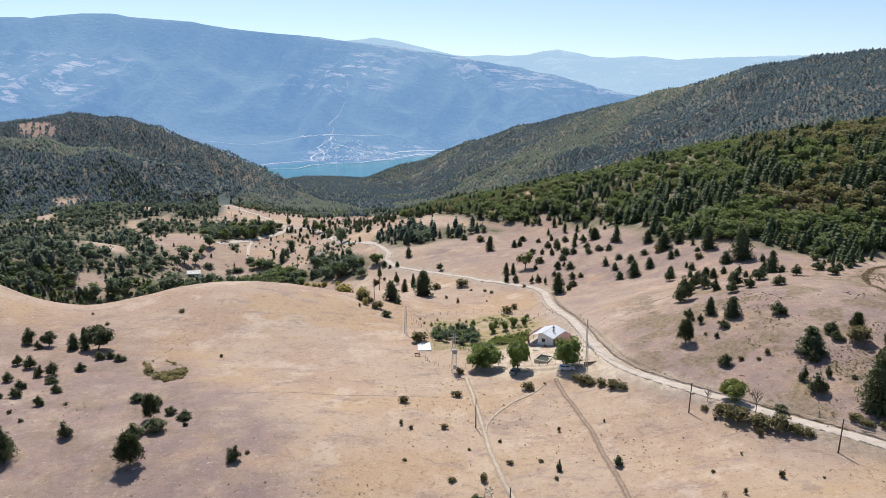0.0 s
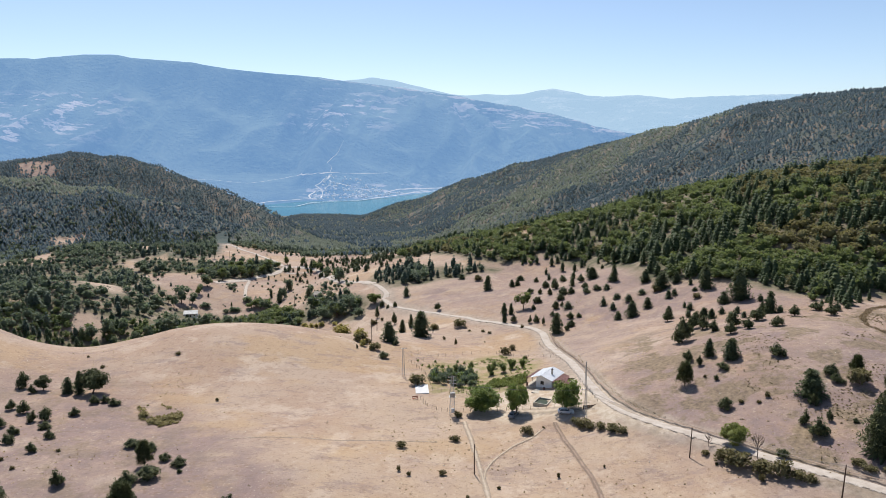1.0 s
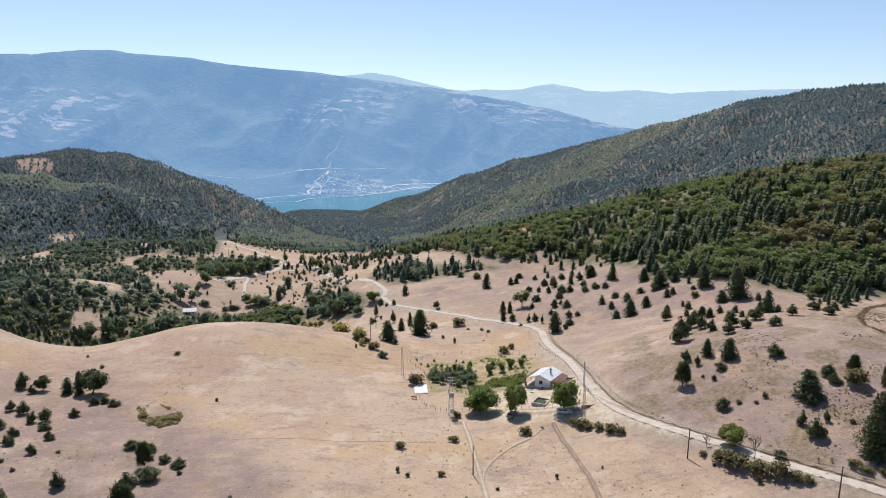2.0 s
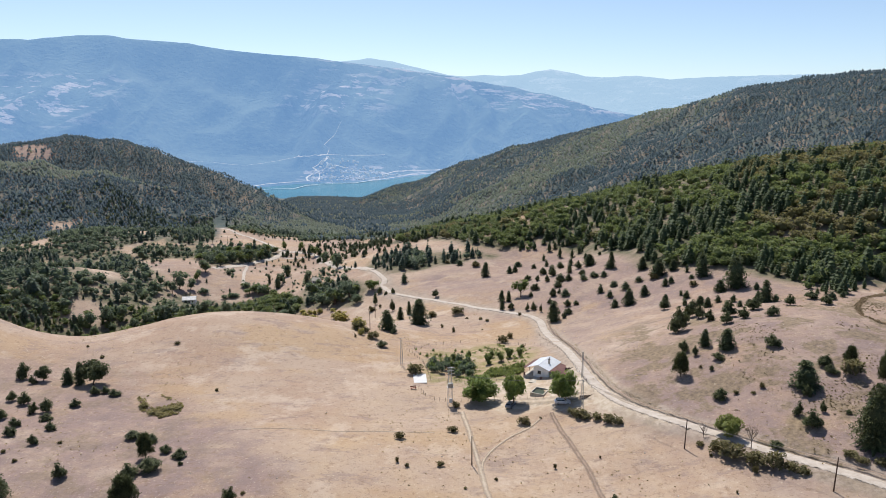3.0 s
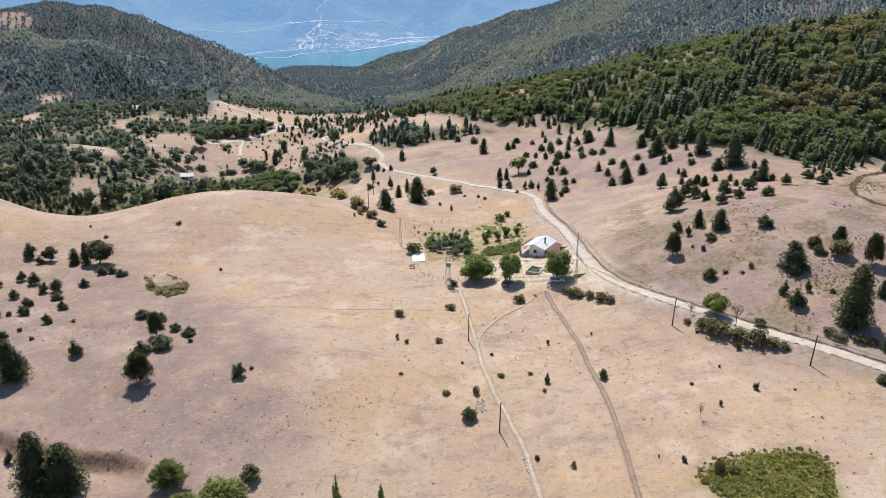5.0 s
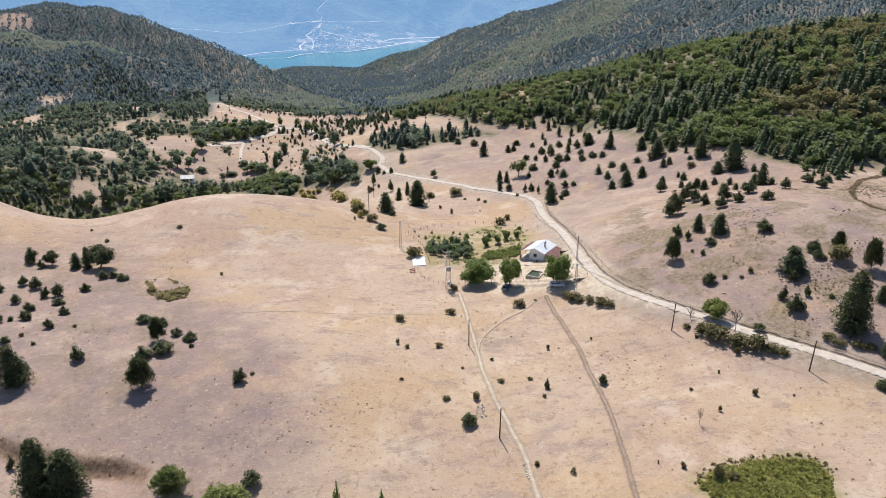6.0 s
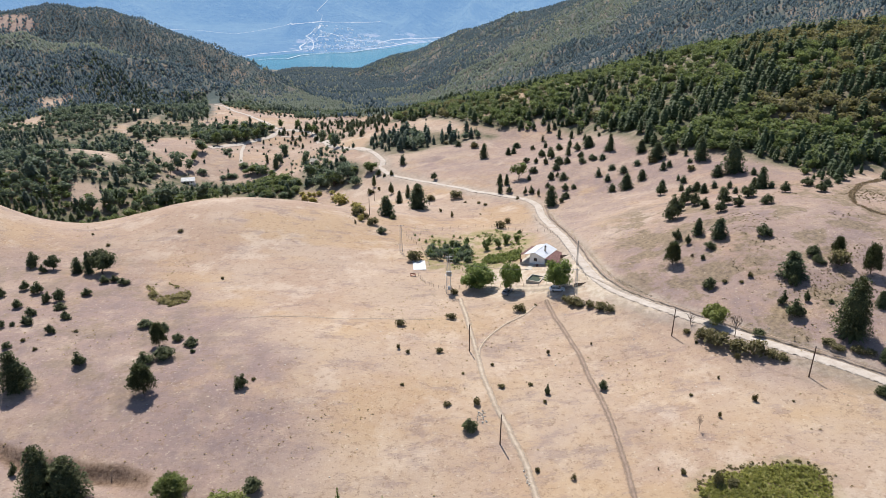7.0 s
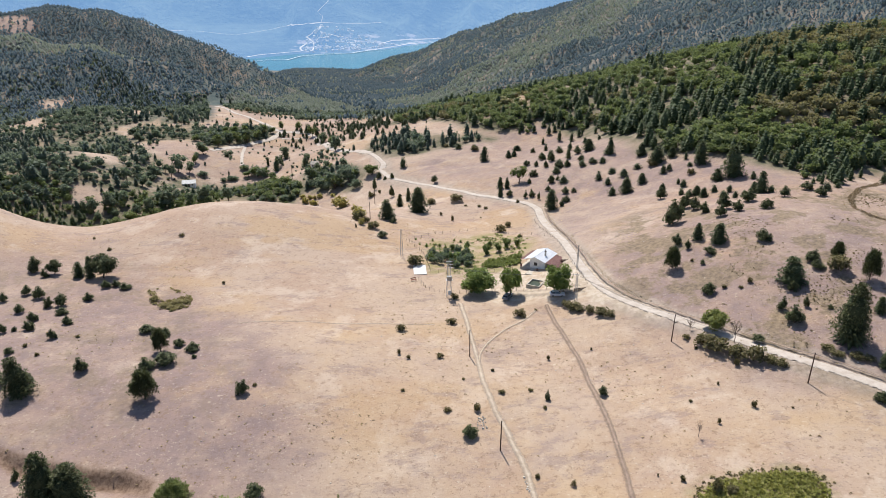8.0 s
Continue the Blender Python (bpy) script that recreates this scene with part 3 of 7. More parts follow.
def mountain_z(x, y):
    """The mountain over the lake, with the gentle fan of land by the water on which the village lies."""
    shore = np.interp(x, [-1500, -900, -669, -526, -323, -199, 30, 90, 200, 1500], [2440, 2480, 2580, 2745, 2800, 2950, 3400, 3150, 2750, 2650])
    flank = np.minimum(ridge(x, y, MOUNTAIN, 0.46, 120, 190, 430, sunk=0.85), LAKE_Z - 8 + 0.3 * (y - shore) + 0.005 * np.clip(y - shore, 0, None) ** 2)
    return blend_max([flank, LAKE_Z + np.clip((y - shore) * 0.10, -30, 75) + 0 * x], 5.0)


def range_z(x, y):
    return blend_max([ridge(x, y, FAR_RANGE, 0.85, 40, 60, 300, sunk=0.85), -40.0 + 0 * x], 5.0)


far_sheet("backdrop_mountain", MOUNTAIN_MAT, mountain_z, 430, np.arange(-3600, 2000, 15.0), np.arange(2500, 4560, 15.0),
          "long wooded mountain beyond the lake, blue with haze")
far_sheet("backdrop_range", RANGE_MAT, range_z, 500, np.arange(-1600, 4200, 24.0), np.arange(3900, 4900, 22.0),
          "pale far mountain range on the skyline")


def strip(name, line, width, material, label, category, lift=0.06, wobble=0.25, kind="structure", shelf=False):
    """A road or path laid on the ground, with an uneven edge and a low crown."""
    p = spline(line, 1.6)
    d = np.gradient(p, axis=0)
    n = np.stack([-d[:, 1], d[:, 0]], 1) / np.maximum(np.hypot(d[:, 0], d[:, 1]), 1e-6)[:, None]
    across = np.array([-0.5, -0.36, -0.2, 0.0, 0.2, 0.36, 0.5])
    sway = wobble * fbm(p[:, 0] * 1.0, p[:, 1] + 33, 5, 2)
    pts = p[:, None, :] + n[:, None, :] * (across[None, :, None] * (width * (1 + 0.12 * fbm(p[:, 0], p[:, 1], 9, 2)))[:, None, None] + sway[:, None, None])
    x, y = pts[..., 0], pts[..., 1]
    z = ground_z(x, y) if not shelf else np.repeat(land(p[:, 0], p[:, 1])[:, None], 7, 1) + 0.0 * x
    dip = np.array([-0.3, -0.03, -0.02, 0.04, -0.02, -0.03, -0.3])
    z = z + lift + dip
    k = len(across)
    a = (np.arange(len(p) - 1)[:, None] * k + np.arange(k - 1)[None, :]).ravel()
    ob = mesh_object(name, np.stack([x.ravel(), y.ravel(), z.ravel()], 1).tolist(), np.stack([a, a + k, a + k + 1, a + 1], 1).tolist(), [material], smooth=True)
    ob.data.attributes.new("edge", "FLOAT", "POINT").data.foreach_set("value", np.tile(2 * np.abs(across), len(p)).astype(np.float32))
    return tagged(ob, label, category, kind=kind)


strip("road", ROAD, 4.1, ROAD_DIRT, "pale gravel road winding down the valley", "road", 0.23, 0.2, shelf=True)
way = spline(ROAD, 5.0)
slope = np.gradient(way, axis=0)
beside_way = way - 2.7 * np.stack([slope[:, 1], -slope[:, 0]], 1) / np.hypot(slope[:, 0], slope[:, 1])[:, None]
upper = beside_way[(way[:, 0] >= 42) | (way[:, 1] < 285)]
strip("ditch", upper.tolist(), 1.0, RUT_DIRT, "shallow dark ditch beside the gravel road", "ditch", 0.16, 0.3)
strip("road", FAR_ROAD, 5.6, ROAD_DIRT, "pale dirt road over the far fields", "road", 0.25, 0.5)
strip("road", FAR_BRANCH, 7.0, ROAD_DIRT, "pale dirt lane to the farm trees", "road", 0.28, 0.8)
strip("road", FAR_RING, 3.2, ROAD_DIRT, "pale dirt lane looping over the far knoll", "road", 0.27, 0.4)
strip("road", FAR_TRACK, 3.2, ROAD_DIRT, "pale field lane", "road", 0.25, 0.4)
strip("path", FOOTPATH, 2.1, PATH_DIRT, "pale trodden footpath through dry grass", "path", 0.16)
strip("path", SIDE_PATH, 1.3, FAINT_DIRT, "pale trodden footpath branching to the yard", "path", 0.19)
strip("path", RUT, 1.8, RUT_DIRT, "dark rutted track through dry grass", "path", 0.19)
strip("path", FIELD_TRACK, 0.9, FAINT_DIRT, "faint track across the pasture", "path", 0.10)
strip("path", YARD_DRIVE, 7.0, PATH_DIRT, "bare pale earth of the farmyard drive", "path", 0.14, 0.6)


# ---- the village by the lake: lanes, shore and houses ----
# Lanes and houses also get their haze as mixed-in emission.
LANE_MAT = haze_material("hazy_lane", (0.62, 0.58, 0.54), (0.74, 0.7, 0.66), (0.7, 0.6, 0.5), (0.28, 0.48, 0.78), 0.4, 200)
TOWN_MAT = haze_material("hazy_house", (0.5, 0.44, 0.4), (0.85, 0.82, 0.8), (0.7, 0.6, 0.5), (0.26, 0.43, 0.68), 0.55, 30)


def far_strip(line, width, label):
    p = spline(line, 12)
    d = np.gradient(p, axis=0)
    n = np.stack([-d[:, 1], d[:, 0]], 1) / np.hypot(d[:, 0], d[:, 1])[:, None]
    v = []
    for s in (-0.5, 0.5):
        q = p + n * s * (width * (1 + 0.6 * fbm(p[:, 0], p[:, 1], 60, 2)))[:, None]
        v.append(np.stack([q[:, 0], q[:, 1], np.maximum(mountain_z(q[:, 0], q[:, 1]), LAKE_Z) + 2.5], 1))
    k = len(p)
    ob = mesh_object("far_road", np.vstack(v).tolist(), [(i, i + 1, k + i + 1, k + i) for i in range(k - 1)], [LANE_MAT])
    tagged(ob, label, "road", kind="structure")


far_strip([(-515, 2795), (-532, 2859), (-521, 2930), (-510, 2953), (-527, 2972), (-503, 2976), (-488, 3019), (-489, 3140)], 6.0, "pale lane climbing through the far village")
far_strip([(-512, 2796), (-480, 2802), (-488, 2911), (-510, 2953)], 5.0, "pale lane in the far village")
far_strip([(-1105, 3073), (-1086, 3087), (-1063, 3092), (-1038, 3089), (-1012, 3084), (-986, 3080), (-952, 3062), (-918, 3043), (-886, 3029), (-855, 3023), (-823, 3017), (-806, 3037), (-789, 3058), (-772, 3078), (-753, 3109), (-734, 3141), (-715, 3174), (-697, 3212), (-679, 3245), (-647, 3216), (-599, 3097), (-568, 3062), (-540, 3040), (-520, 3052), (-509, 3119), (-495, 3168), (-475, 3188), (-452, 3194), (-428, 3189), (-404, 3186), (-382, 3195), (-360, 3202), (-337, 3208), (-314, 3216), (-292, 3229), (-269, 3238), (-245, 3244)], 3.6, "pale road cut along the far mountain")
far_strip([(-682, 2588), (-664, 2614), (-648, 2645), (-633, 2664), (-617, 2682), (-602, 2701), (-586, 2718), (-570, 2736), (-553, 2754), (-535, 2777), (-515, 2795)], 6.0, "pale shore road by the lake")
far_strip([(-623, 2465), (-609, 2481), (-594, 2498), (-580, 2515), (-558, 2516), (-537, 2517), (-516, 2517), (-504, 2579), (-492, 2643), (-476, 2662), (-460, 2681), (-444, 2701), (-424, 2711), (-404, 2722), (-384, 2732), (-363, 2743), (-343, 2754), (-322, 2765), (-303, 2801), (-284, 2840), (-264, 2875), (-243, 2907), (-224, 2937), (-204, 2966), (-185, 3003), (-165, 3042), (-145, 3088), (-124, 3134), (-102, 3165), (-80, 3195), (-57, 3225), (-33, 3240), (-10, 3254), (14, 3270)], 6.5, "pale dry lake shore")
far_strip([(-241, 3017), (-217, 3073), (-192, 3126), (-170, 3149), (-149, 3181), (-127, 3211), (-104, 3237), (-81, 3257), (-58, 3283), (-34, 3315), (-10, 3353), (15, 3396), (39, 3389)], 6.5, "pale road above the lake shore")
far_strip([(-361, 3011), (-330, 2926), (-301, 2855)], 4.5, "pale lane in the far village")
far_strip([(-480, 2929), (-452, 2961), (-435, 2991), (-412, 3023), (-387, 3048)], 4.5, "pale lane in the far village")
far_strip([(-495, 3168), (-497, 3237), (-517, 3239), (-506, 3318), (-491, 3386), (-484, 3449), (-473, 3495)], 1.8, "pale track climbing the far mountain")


def far_village():
    """Small gabled houses on the fan of land by the lake."""
    rng = np.random.RandomState(77)
    area = [(-517, 2806), (-525, 2959), (-489, 3140), (-398, 3143), (-259, 3114), (-177, 3071), (-262, 2893), (-452, 2758)]
    v, f = [], []
    while len(v) < 10 * 150:
        x, y = rng.uniform(-525, -177), rng.uniform(2758, 3143)
        if not in_polygon(np.array([x]), np.array([y]), area)[0]:
            continue
        z, a, n = float(mountain_z(np.array([x]), np.array([y]))[0]) - 1, rng.uniform(0, 3.1), len(v)
        w, d, h = rng.uniform(3, 6), rng.uniform(2.5, 4.5), rng.uniform(4, 7)
        for px, py, pz in ((-w, -d, 0), (w, -d, 0), (w, d, 0), (-w, d, 0), (-w, -d, h), (w, -d, h), (w, d, h), (-w, d, h), (-w, 0, h + 2), (w, 0, h + 2)):
            v.append((x + px * math.cos(a) - py * math.sin(a), y + px * math.sin(a) + py * math.cos(a), z + pz))
        f += [tuple(n + i for i in q) for q in ((0, 1, 5, 4), (1, 2, 6, 5), (2, 3, 7, 6), (3, 0, 4, 7), (4, 5, 9, 8), (6, 7, 8, 9), (5, 6, 9), (7, 4, 8))]
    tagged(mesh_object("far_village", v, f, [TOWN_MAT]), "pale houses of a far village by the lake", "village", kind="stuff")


far_village()

# valley floor: x, y, height, spread
VALLEY_TREES = [(-153.6, 386.6, 13.7, 15.2), (-135.6, 393.2, 11.0, 11.2), (-120.8, 393.3, 8.7, 8.4), (-161.0, 378.6, 8.5, 6.8), (-167.0, 375.0, 7.0, 6.0), (-143.2, 392.6, 7.3, 6.3), (-178.0, 475.6, 12.8, 13.3), (-178.3, 462.2, 8.4, 6.5), (-183.8, 467.0, 5.9, 5.7), (-172.3, 480.7, 7.8, 7.6), (-173.2, 515.5, 10.0, 9.0), (-173.9, 499.9, 7.1, 5.2), (-182.5, 446.3, 9.7, 7.8), (-188.9, 436.4, 8.7, 8.4), (-189.1, 418.8, 9.1, 7.4), (-182.1, 378.0, 11.3, 9.5), (-189.5, 373.5, 8.4, 7.3), (-178.1, 384.8, 8.6, 6.9), (-180.3, 419.6, 6.9, 7.4), (-112.2, 487.4, 8.7, 6.8), (-111.2, 508.7, 9.0, 8.0), (-122.0, 498.3, 6.2, 3.1), (-87.7, 462.7, 7.4, 6.5), (-74.1, 402.2, 8.8, 8.5), (-57.9, 382.0, 9.8, 10.8), (-50.3, 388.1, 8.5, 9.6), (-69.3, 472.5, 10.8, 9.0), (-93.4, 572.6, 9.0, 7.9), (-241.0, 559.2, 8.7, 11.6), (-221.4, 555.3, 7.7, 9.6), (-205.7, 601.3, 7.3, 8.3), (-231.3, 544.3, 7.6, 7.5), (-205.9, 636.1, 13.1, 5.4), (-175.1, 558.7, 10.7, 11.6), (-168.2, 567.7, 9.9, 9.8), (-151.9, 598.4, 9.3, 9.3), (-157.5, 579.4, 11.1, 10.0)]
VALLEY_BUSHES = [(-105.9, 387.2, 3.2, 5.5), (-99.2, 385.5, 3.6, 5.5), (-93.3, 383.5, 3.6, 5.5), (-85.9, 381.1, 4.0, 6.8), (-81.0, 382.0, 3.1, 3.8), (-138.6, 496.0, 3.9, 8.7), (-128.9, 484.3, 7.0, 8.5), (-120.6, 478.0, 6.9, 10.1), (-112.2, 467.1, 4.2, 6.6), (-158.4, 528.7, 3.7, 7.4), (-144.3, 480.5, 3.5, 6.8), (-163.6, 481.3, 3.5, 8.5), (-64.7, 386.8, 7.1, 9.6), (-82.5, 396.4, 4.4, 7.0), (-141.7, 480.5, 3.1, 6.8), (-148.7, 478.2, 3.1, 5.1), (-103.6, 414.0, 3.3, 3.7), (-90.1, 402.6, 3.2, 3.6), (-128.3, 466.9, 2.4, 3.3), (-225.0, 589.8, 3.3, 8.1), (-185.9, 599.8, 3.7, 6.2), (-170.3, 606.6, 3.4, 6.3), (-265.5, 583.9, 4.0, 4.0), (-216.3, 527.3, 4.1, 4.0), (-210.5, 526.5, 4.1, 2.9), (-184.4, 367.3, 4.9, 5.3), (-177.3, 372.3, 4.9, 5.3), (-68.0, 424.9, 4.6, 4.5), (-56.8, 419.5, 4.5, 6.6), (-74.4, 426.9, 4.6, 4.5), (-44.9, 375.6, 5.5, 6.7)]
YELLOW_SHRUBS = [(-72.8, 372.4, 4.2, 4.7), (-67.2, 367.0, 3.4, 5.2), (-50.3, 353.4, 5.3, 8.8), (-31.4, 266.3, 5.0, 5.8), (-54.0, 361.8, 4.0, 5.2)]
YELLOW_SHRUBS += [(-75.5, 381.2, 2.0, 3.7), (-70.8, 377.6, 2.2, 3.8), (-67.8, 375.1, 2.6, 2.7), (-57.3, 374.0, 1.6, 4.3), (-53.2, 366.8, 2.0, 3.1), (-50.2, 359.8, 3.2, 3.5), (-41.4, 338.0, 2.9, 3.6), (-29.1, 256.9, 2.6, 2.9), (-65.1, 375.8, 2.6, 4.3)]
HILLSIDE_BUSHES = [(76.4, 217.2, 8.5, 6.3), (85.8, 233.2, 5.6, 4.8), (92.8, 217.9, 5.6, 5.0), (87.1, 228.1, 4.9, 4.7), (88.4, 209.5, 4.0, 4.3), (102.5, 222.3, 4.2, 5.1), (103.1, 210.7, 3.3, 4.3), (87.1, 219.0, 3.8, 3.6), (95.0, 212.5, 3.7, 3.8), (81.4, 225.8, 4.3, 3.7), (85.0, 258.2, 4.8, 3.8), (115.2, 224.4, 3.8, 4.0), (127.1, 233.5, 3.1, 4.9), (126.2, 222.7, 3.4, 4.4)]

# ---- single trees and shrubs: x, y, height, spread ----
JUNIPERS = []
JUNIPERS += [(-127.9, 208.1, 5.4, 4.3), (-122.4, 203.6, 2.8, 2.7), (-120.3, 189.5, 3.1, 3.0), (-115.2, 186.5, 4.0, 3.9), (-108.9, 179.9, 3.2, 2.9), (-105.8, 180.8, 4.0, 3.6), (-103.2, 175.6, 1.9, 3.5), (-98.5, 169.3, 2.4, 2.9), (-100.3, 185.1, 2.6, 3.4), (-115.1, 176.1, 2.9, 3.0), (-108.4, 170.8, 2.6, 3.0), (-106.3, 165.0, 2.6, 3.3), (-124.4, 184.5, 2.8, 2.8), (-111.8, 162.8, 2.5, 2.2), (-109.4, 163.8, 1.4, 1.6), (-97.6, 159.8, 2.6, 2.7), (-104.1, 151.8, 1.8, 2.6), (-83.1, 144.2, 3.8, 3.6), (-99.4, 194.6, 2.5, 3.2), (-96.9, 195.8, 2.3, 3.0), (-93.5, 194.2, 2.1, 3.8), (-75.8, 164.7, 2.2, 4.1), (-70.2, 162.7, 2.1, 3.1), (-64.5, 147.4, 3.3, 5.4)]
JUNIPERS += [(-68.2, 145.1, 3.4, 4.0), (-64.7, 156.9, 2.0, 3.0), (-60.4, 154.4, 2.1, 3.8), (-58.9, 150.4, 1.1, 1.4), (-81.5, 112.0, 3.3, 1.7), (-93.0, 139.0, 3.5, 3.2), (-98.8, 139.0, 3.7, 2.6), (-43.3, 135.0, 3.4, 3.3), (6.5, 121.2, 2.7, 3.4), (-34.1, 106.3, 3.2, 3.8), (35.9, 132.4, 2.6, 2.2), (23.9, 132.3, 2.5, 1.4), (71.2, 196.7, 3.6, 3.2), (72.9, 192.0, 3.0, 1.9), (77.3, 186.3, 2.1, 3.9), (73.8, 181.8, 1.7, 1.5), (70.7, 167.6, 3.2, 3.8), (91.8, 185.8, 3.4, 4.7), (89.1, 161.3, 3.6, 2.8), (99.1, 172.5, 2.9, 4.1), (98.8, 169.0, 2.3, 3.7), (83.7, 154.6, 3.9, 2.3), (84.0, 148.8, 4.8, 5.0), (89.0, 153.8, 3.1, 1.6)]
JUNIPERS += [(93.8, 151.8, 1.1, 1.6), (74.0, 144.1, 1.7, 3.1), (88.3, 119.8, 2.2, 3.0), (-1.5, 349.9, 3.8, 4.0), (-32.4, 381.1, 3.7, 3.6), (-24.7, 373.6, 3.3, 2.3), (-28.7, 375.4, 2.3, 2.1), (-17.6, 266.5, 2.2, 3.3), (-20.4, 245.9, 2.5, 4.2), (-33.6, 365.5, 5.3, 2.4), (-23.2, 344.0, 6.2, 3.1), (32.5, 306.9, 2.8, 3.1), (45.2, 350.0, 2.8, 3.8), (49.6, 345.8, 2.9, 2.6), (53.4, 339.2, 3.6, 2.6), (46.3, 329.3, 3.3, 5.0), (56.7, 326.6, 2.9, 4.1), (52.2, 314.2, 3.8, 3.3), (55.9, 297.6, 2.8, 3.5), (54.6, 287.6, 2.9, 4.2), (51.8, 282.4, 2.5, 2.4), (59.8, 297.9, 2.1, 2.8), (55.5, 316.6, 2.7, 1.9), (69.7, 336.3, 2.7, 3.3)]
JUNIPERS += [(68.9, 326.3, 2.2, 3.6), (65.4, 344.3, 3.5, 2.3), (62.8, 332.9, 3.2, 3.5), (58.8, 334.5, 3.0, 5.3), (53.8, 355.7, 4.0, 4.1), (57.6, 348.8, 4.6, 4.2), (52.9, 384.2, 3.1, 3.3), (64.1, 364.7, 3.3, 4.0), (70.8, 350.9, 3.1, 4.2), (73.9, 326.8, 2.3, 4.1), (39.1, 301.9, 3.6, 2.0), (41.8, 301.5, 3.4, 3.2), (44.2, 296.1, 3.6, 1.6), (43.1, 319.6, 2.4, 1.8), (49.6, 305.1, 2.3, 3.0)]
PINES = []
PINES += [(-111.7, 203.6, 5.0, 4.0), (-107.6, 202.4, 7.2, 3.5), (-68.2, 153.8, 5.8, 4.9), (-64.2, 133.3, 6.7, 6.8), (66.0, 183.3, 6.3, 5.5), (77.0, 195.9, 5.1, 3.9), (81.1, 190.5, 5.8, 5.4), (90.2, 164.4, 6.7, 7.3), (103.4, 148.0, 4.1, 3.1), (94.4, 129.7, 3.8, 2.8), (25.4, 376.9, 8.3, 5.3), (-20.3, 271.1, 8.1, 7.0), (-8.5, 293.6, 11.0, 9.0), (-14.2, 329.2, 6.5, 2.9), (-17.8, 318.9, 6.3, 3.7), (29.3, 318.9, 5.5, 3.5), (32.4, 317.6, 5.2, 3.0), (28.5, 307.6, 4.7, 2.6), (47.3, 281.3, 8.6, 6.0), (42.0, 381.1, 3.5, 3.7), (38.9, 378.7, 4.1, 3.7), (45.3, 396.1, 2.9, 5.4), (114.5, 265.4, 12.4, 9.3), (110.1, 288.2, 9.7, 6.9)]
PINES += [(93.9, 318.8, 5.9, 5.5), (96.7, 304.5, 7.5, 8.0), (103.7, 305.6, 5.0, 4.6), (82.9, 332.2, 8.4, 4.3), (76.9, 352.6, 5.7, 6.9), (78.3, 282.0, 6.5, 6.2), (85.9, 286.7, 4.5, 4.5), (87.1, 263.4, 5.0, 4.4), (112.4, 235.6, 7.6, 5.2), (108.9, 265.7, 4.4, 5.3), (110.6, 237.4, 4.0, 3.8), (97.1, 247.0, 3.7, 3.7), (96.4, 252.4, 3.6, 4.0)]
HILL_PINES = []
HILL_PINES += [(77.8, 324.6, 2.7, 4.9), (82.1, 334.5, 2.8, 5.1), (73.8, 328.9, 2.4, 4.3), (81.9, 301.0, 3.3, 5.9), (78.5, 308.6, 2.6, 4.7), (88.6, 305.3, 2.6, 4.7), (72.9, 283.5, 3.7, 5.0), (71.7, 304.5, 4.2, 4.0), (73.9, 296.5, 3.4, 3.9), (57.6, 311.5, 3.4, 6.2), (56.5, 300.3, 2.5, 3.3), (97.0, 268.8, 3.1, 3.6), (96.3, 272.8, 2.4, 2.4), (95.6, 290.7, 4.0, 3.8), (98.4, 291.9, 3.1, 3.8), (106.9, 297.4, 3.6, 2.6), (106.1, 289.5, 1.7, 3.2), (119.5, 258.4, 3.0, 3.4), (105.6, 245.5, 2.9, 3.3), (102.3, 250.9, 2.9, 3.3), (132.8, 231.2, 3.1, 4.1), (139.4, 236.6, 2.2, 3.1), (162.7, 248.3, 4.1, 3.3), (52.7, 314.7, 3.7, 3.6)]
HILL_PINES += [(56.7, 327.9, 3.0, 4.3), (59.3, 335.4, 3.6, 6.6), (53.6, 340.8, 2.6, 3.0), (62.5, 332.9, 3.2, 3.6), (68.9, 328.7, 2.6, 4.3), (70.6, 339.2, 2.5, 3.7), (53.9, 359.3, 3.3, 4.7), (57.8, 354.4, 4.8, 4.6), (65.8, 347.8, 4.9, 3.8), (71.9, 356.4, 3.4, 3.9), (64.7, 368.6, 3.3, 5.6), (93.6, 252.4, 2.9, 3.8), (92.8, 258.3, 2.8, 3.4), (101.7, 240.9, 2.3, 3.9), (103.2, 234.4, 2.5, 3.1), (105.7, 233.2, 2.3, 3.1), (115.0, 233.4, 2.6, 3.7), (75.0, 390.6, 5.6, 4.0), (79.9, 394.9, 5.4, 3.7), (69.6, 398.6, 6.5, 3.8), (65.7, 413.0, 6.7, 3.9), (79.0, 373.3, 3.8, 3.5), (86.2, 371.8, 2.6, 2.6), (60.4, 399.4, 4.1, 3.1)]
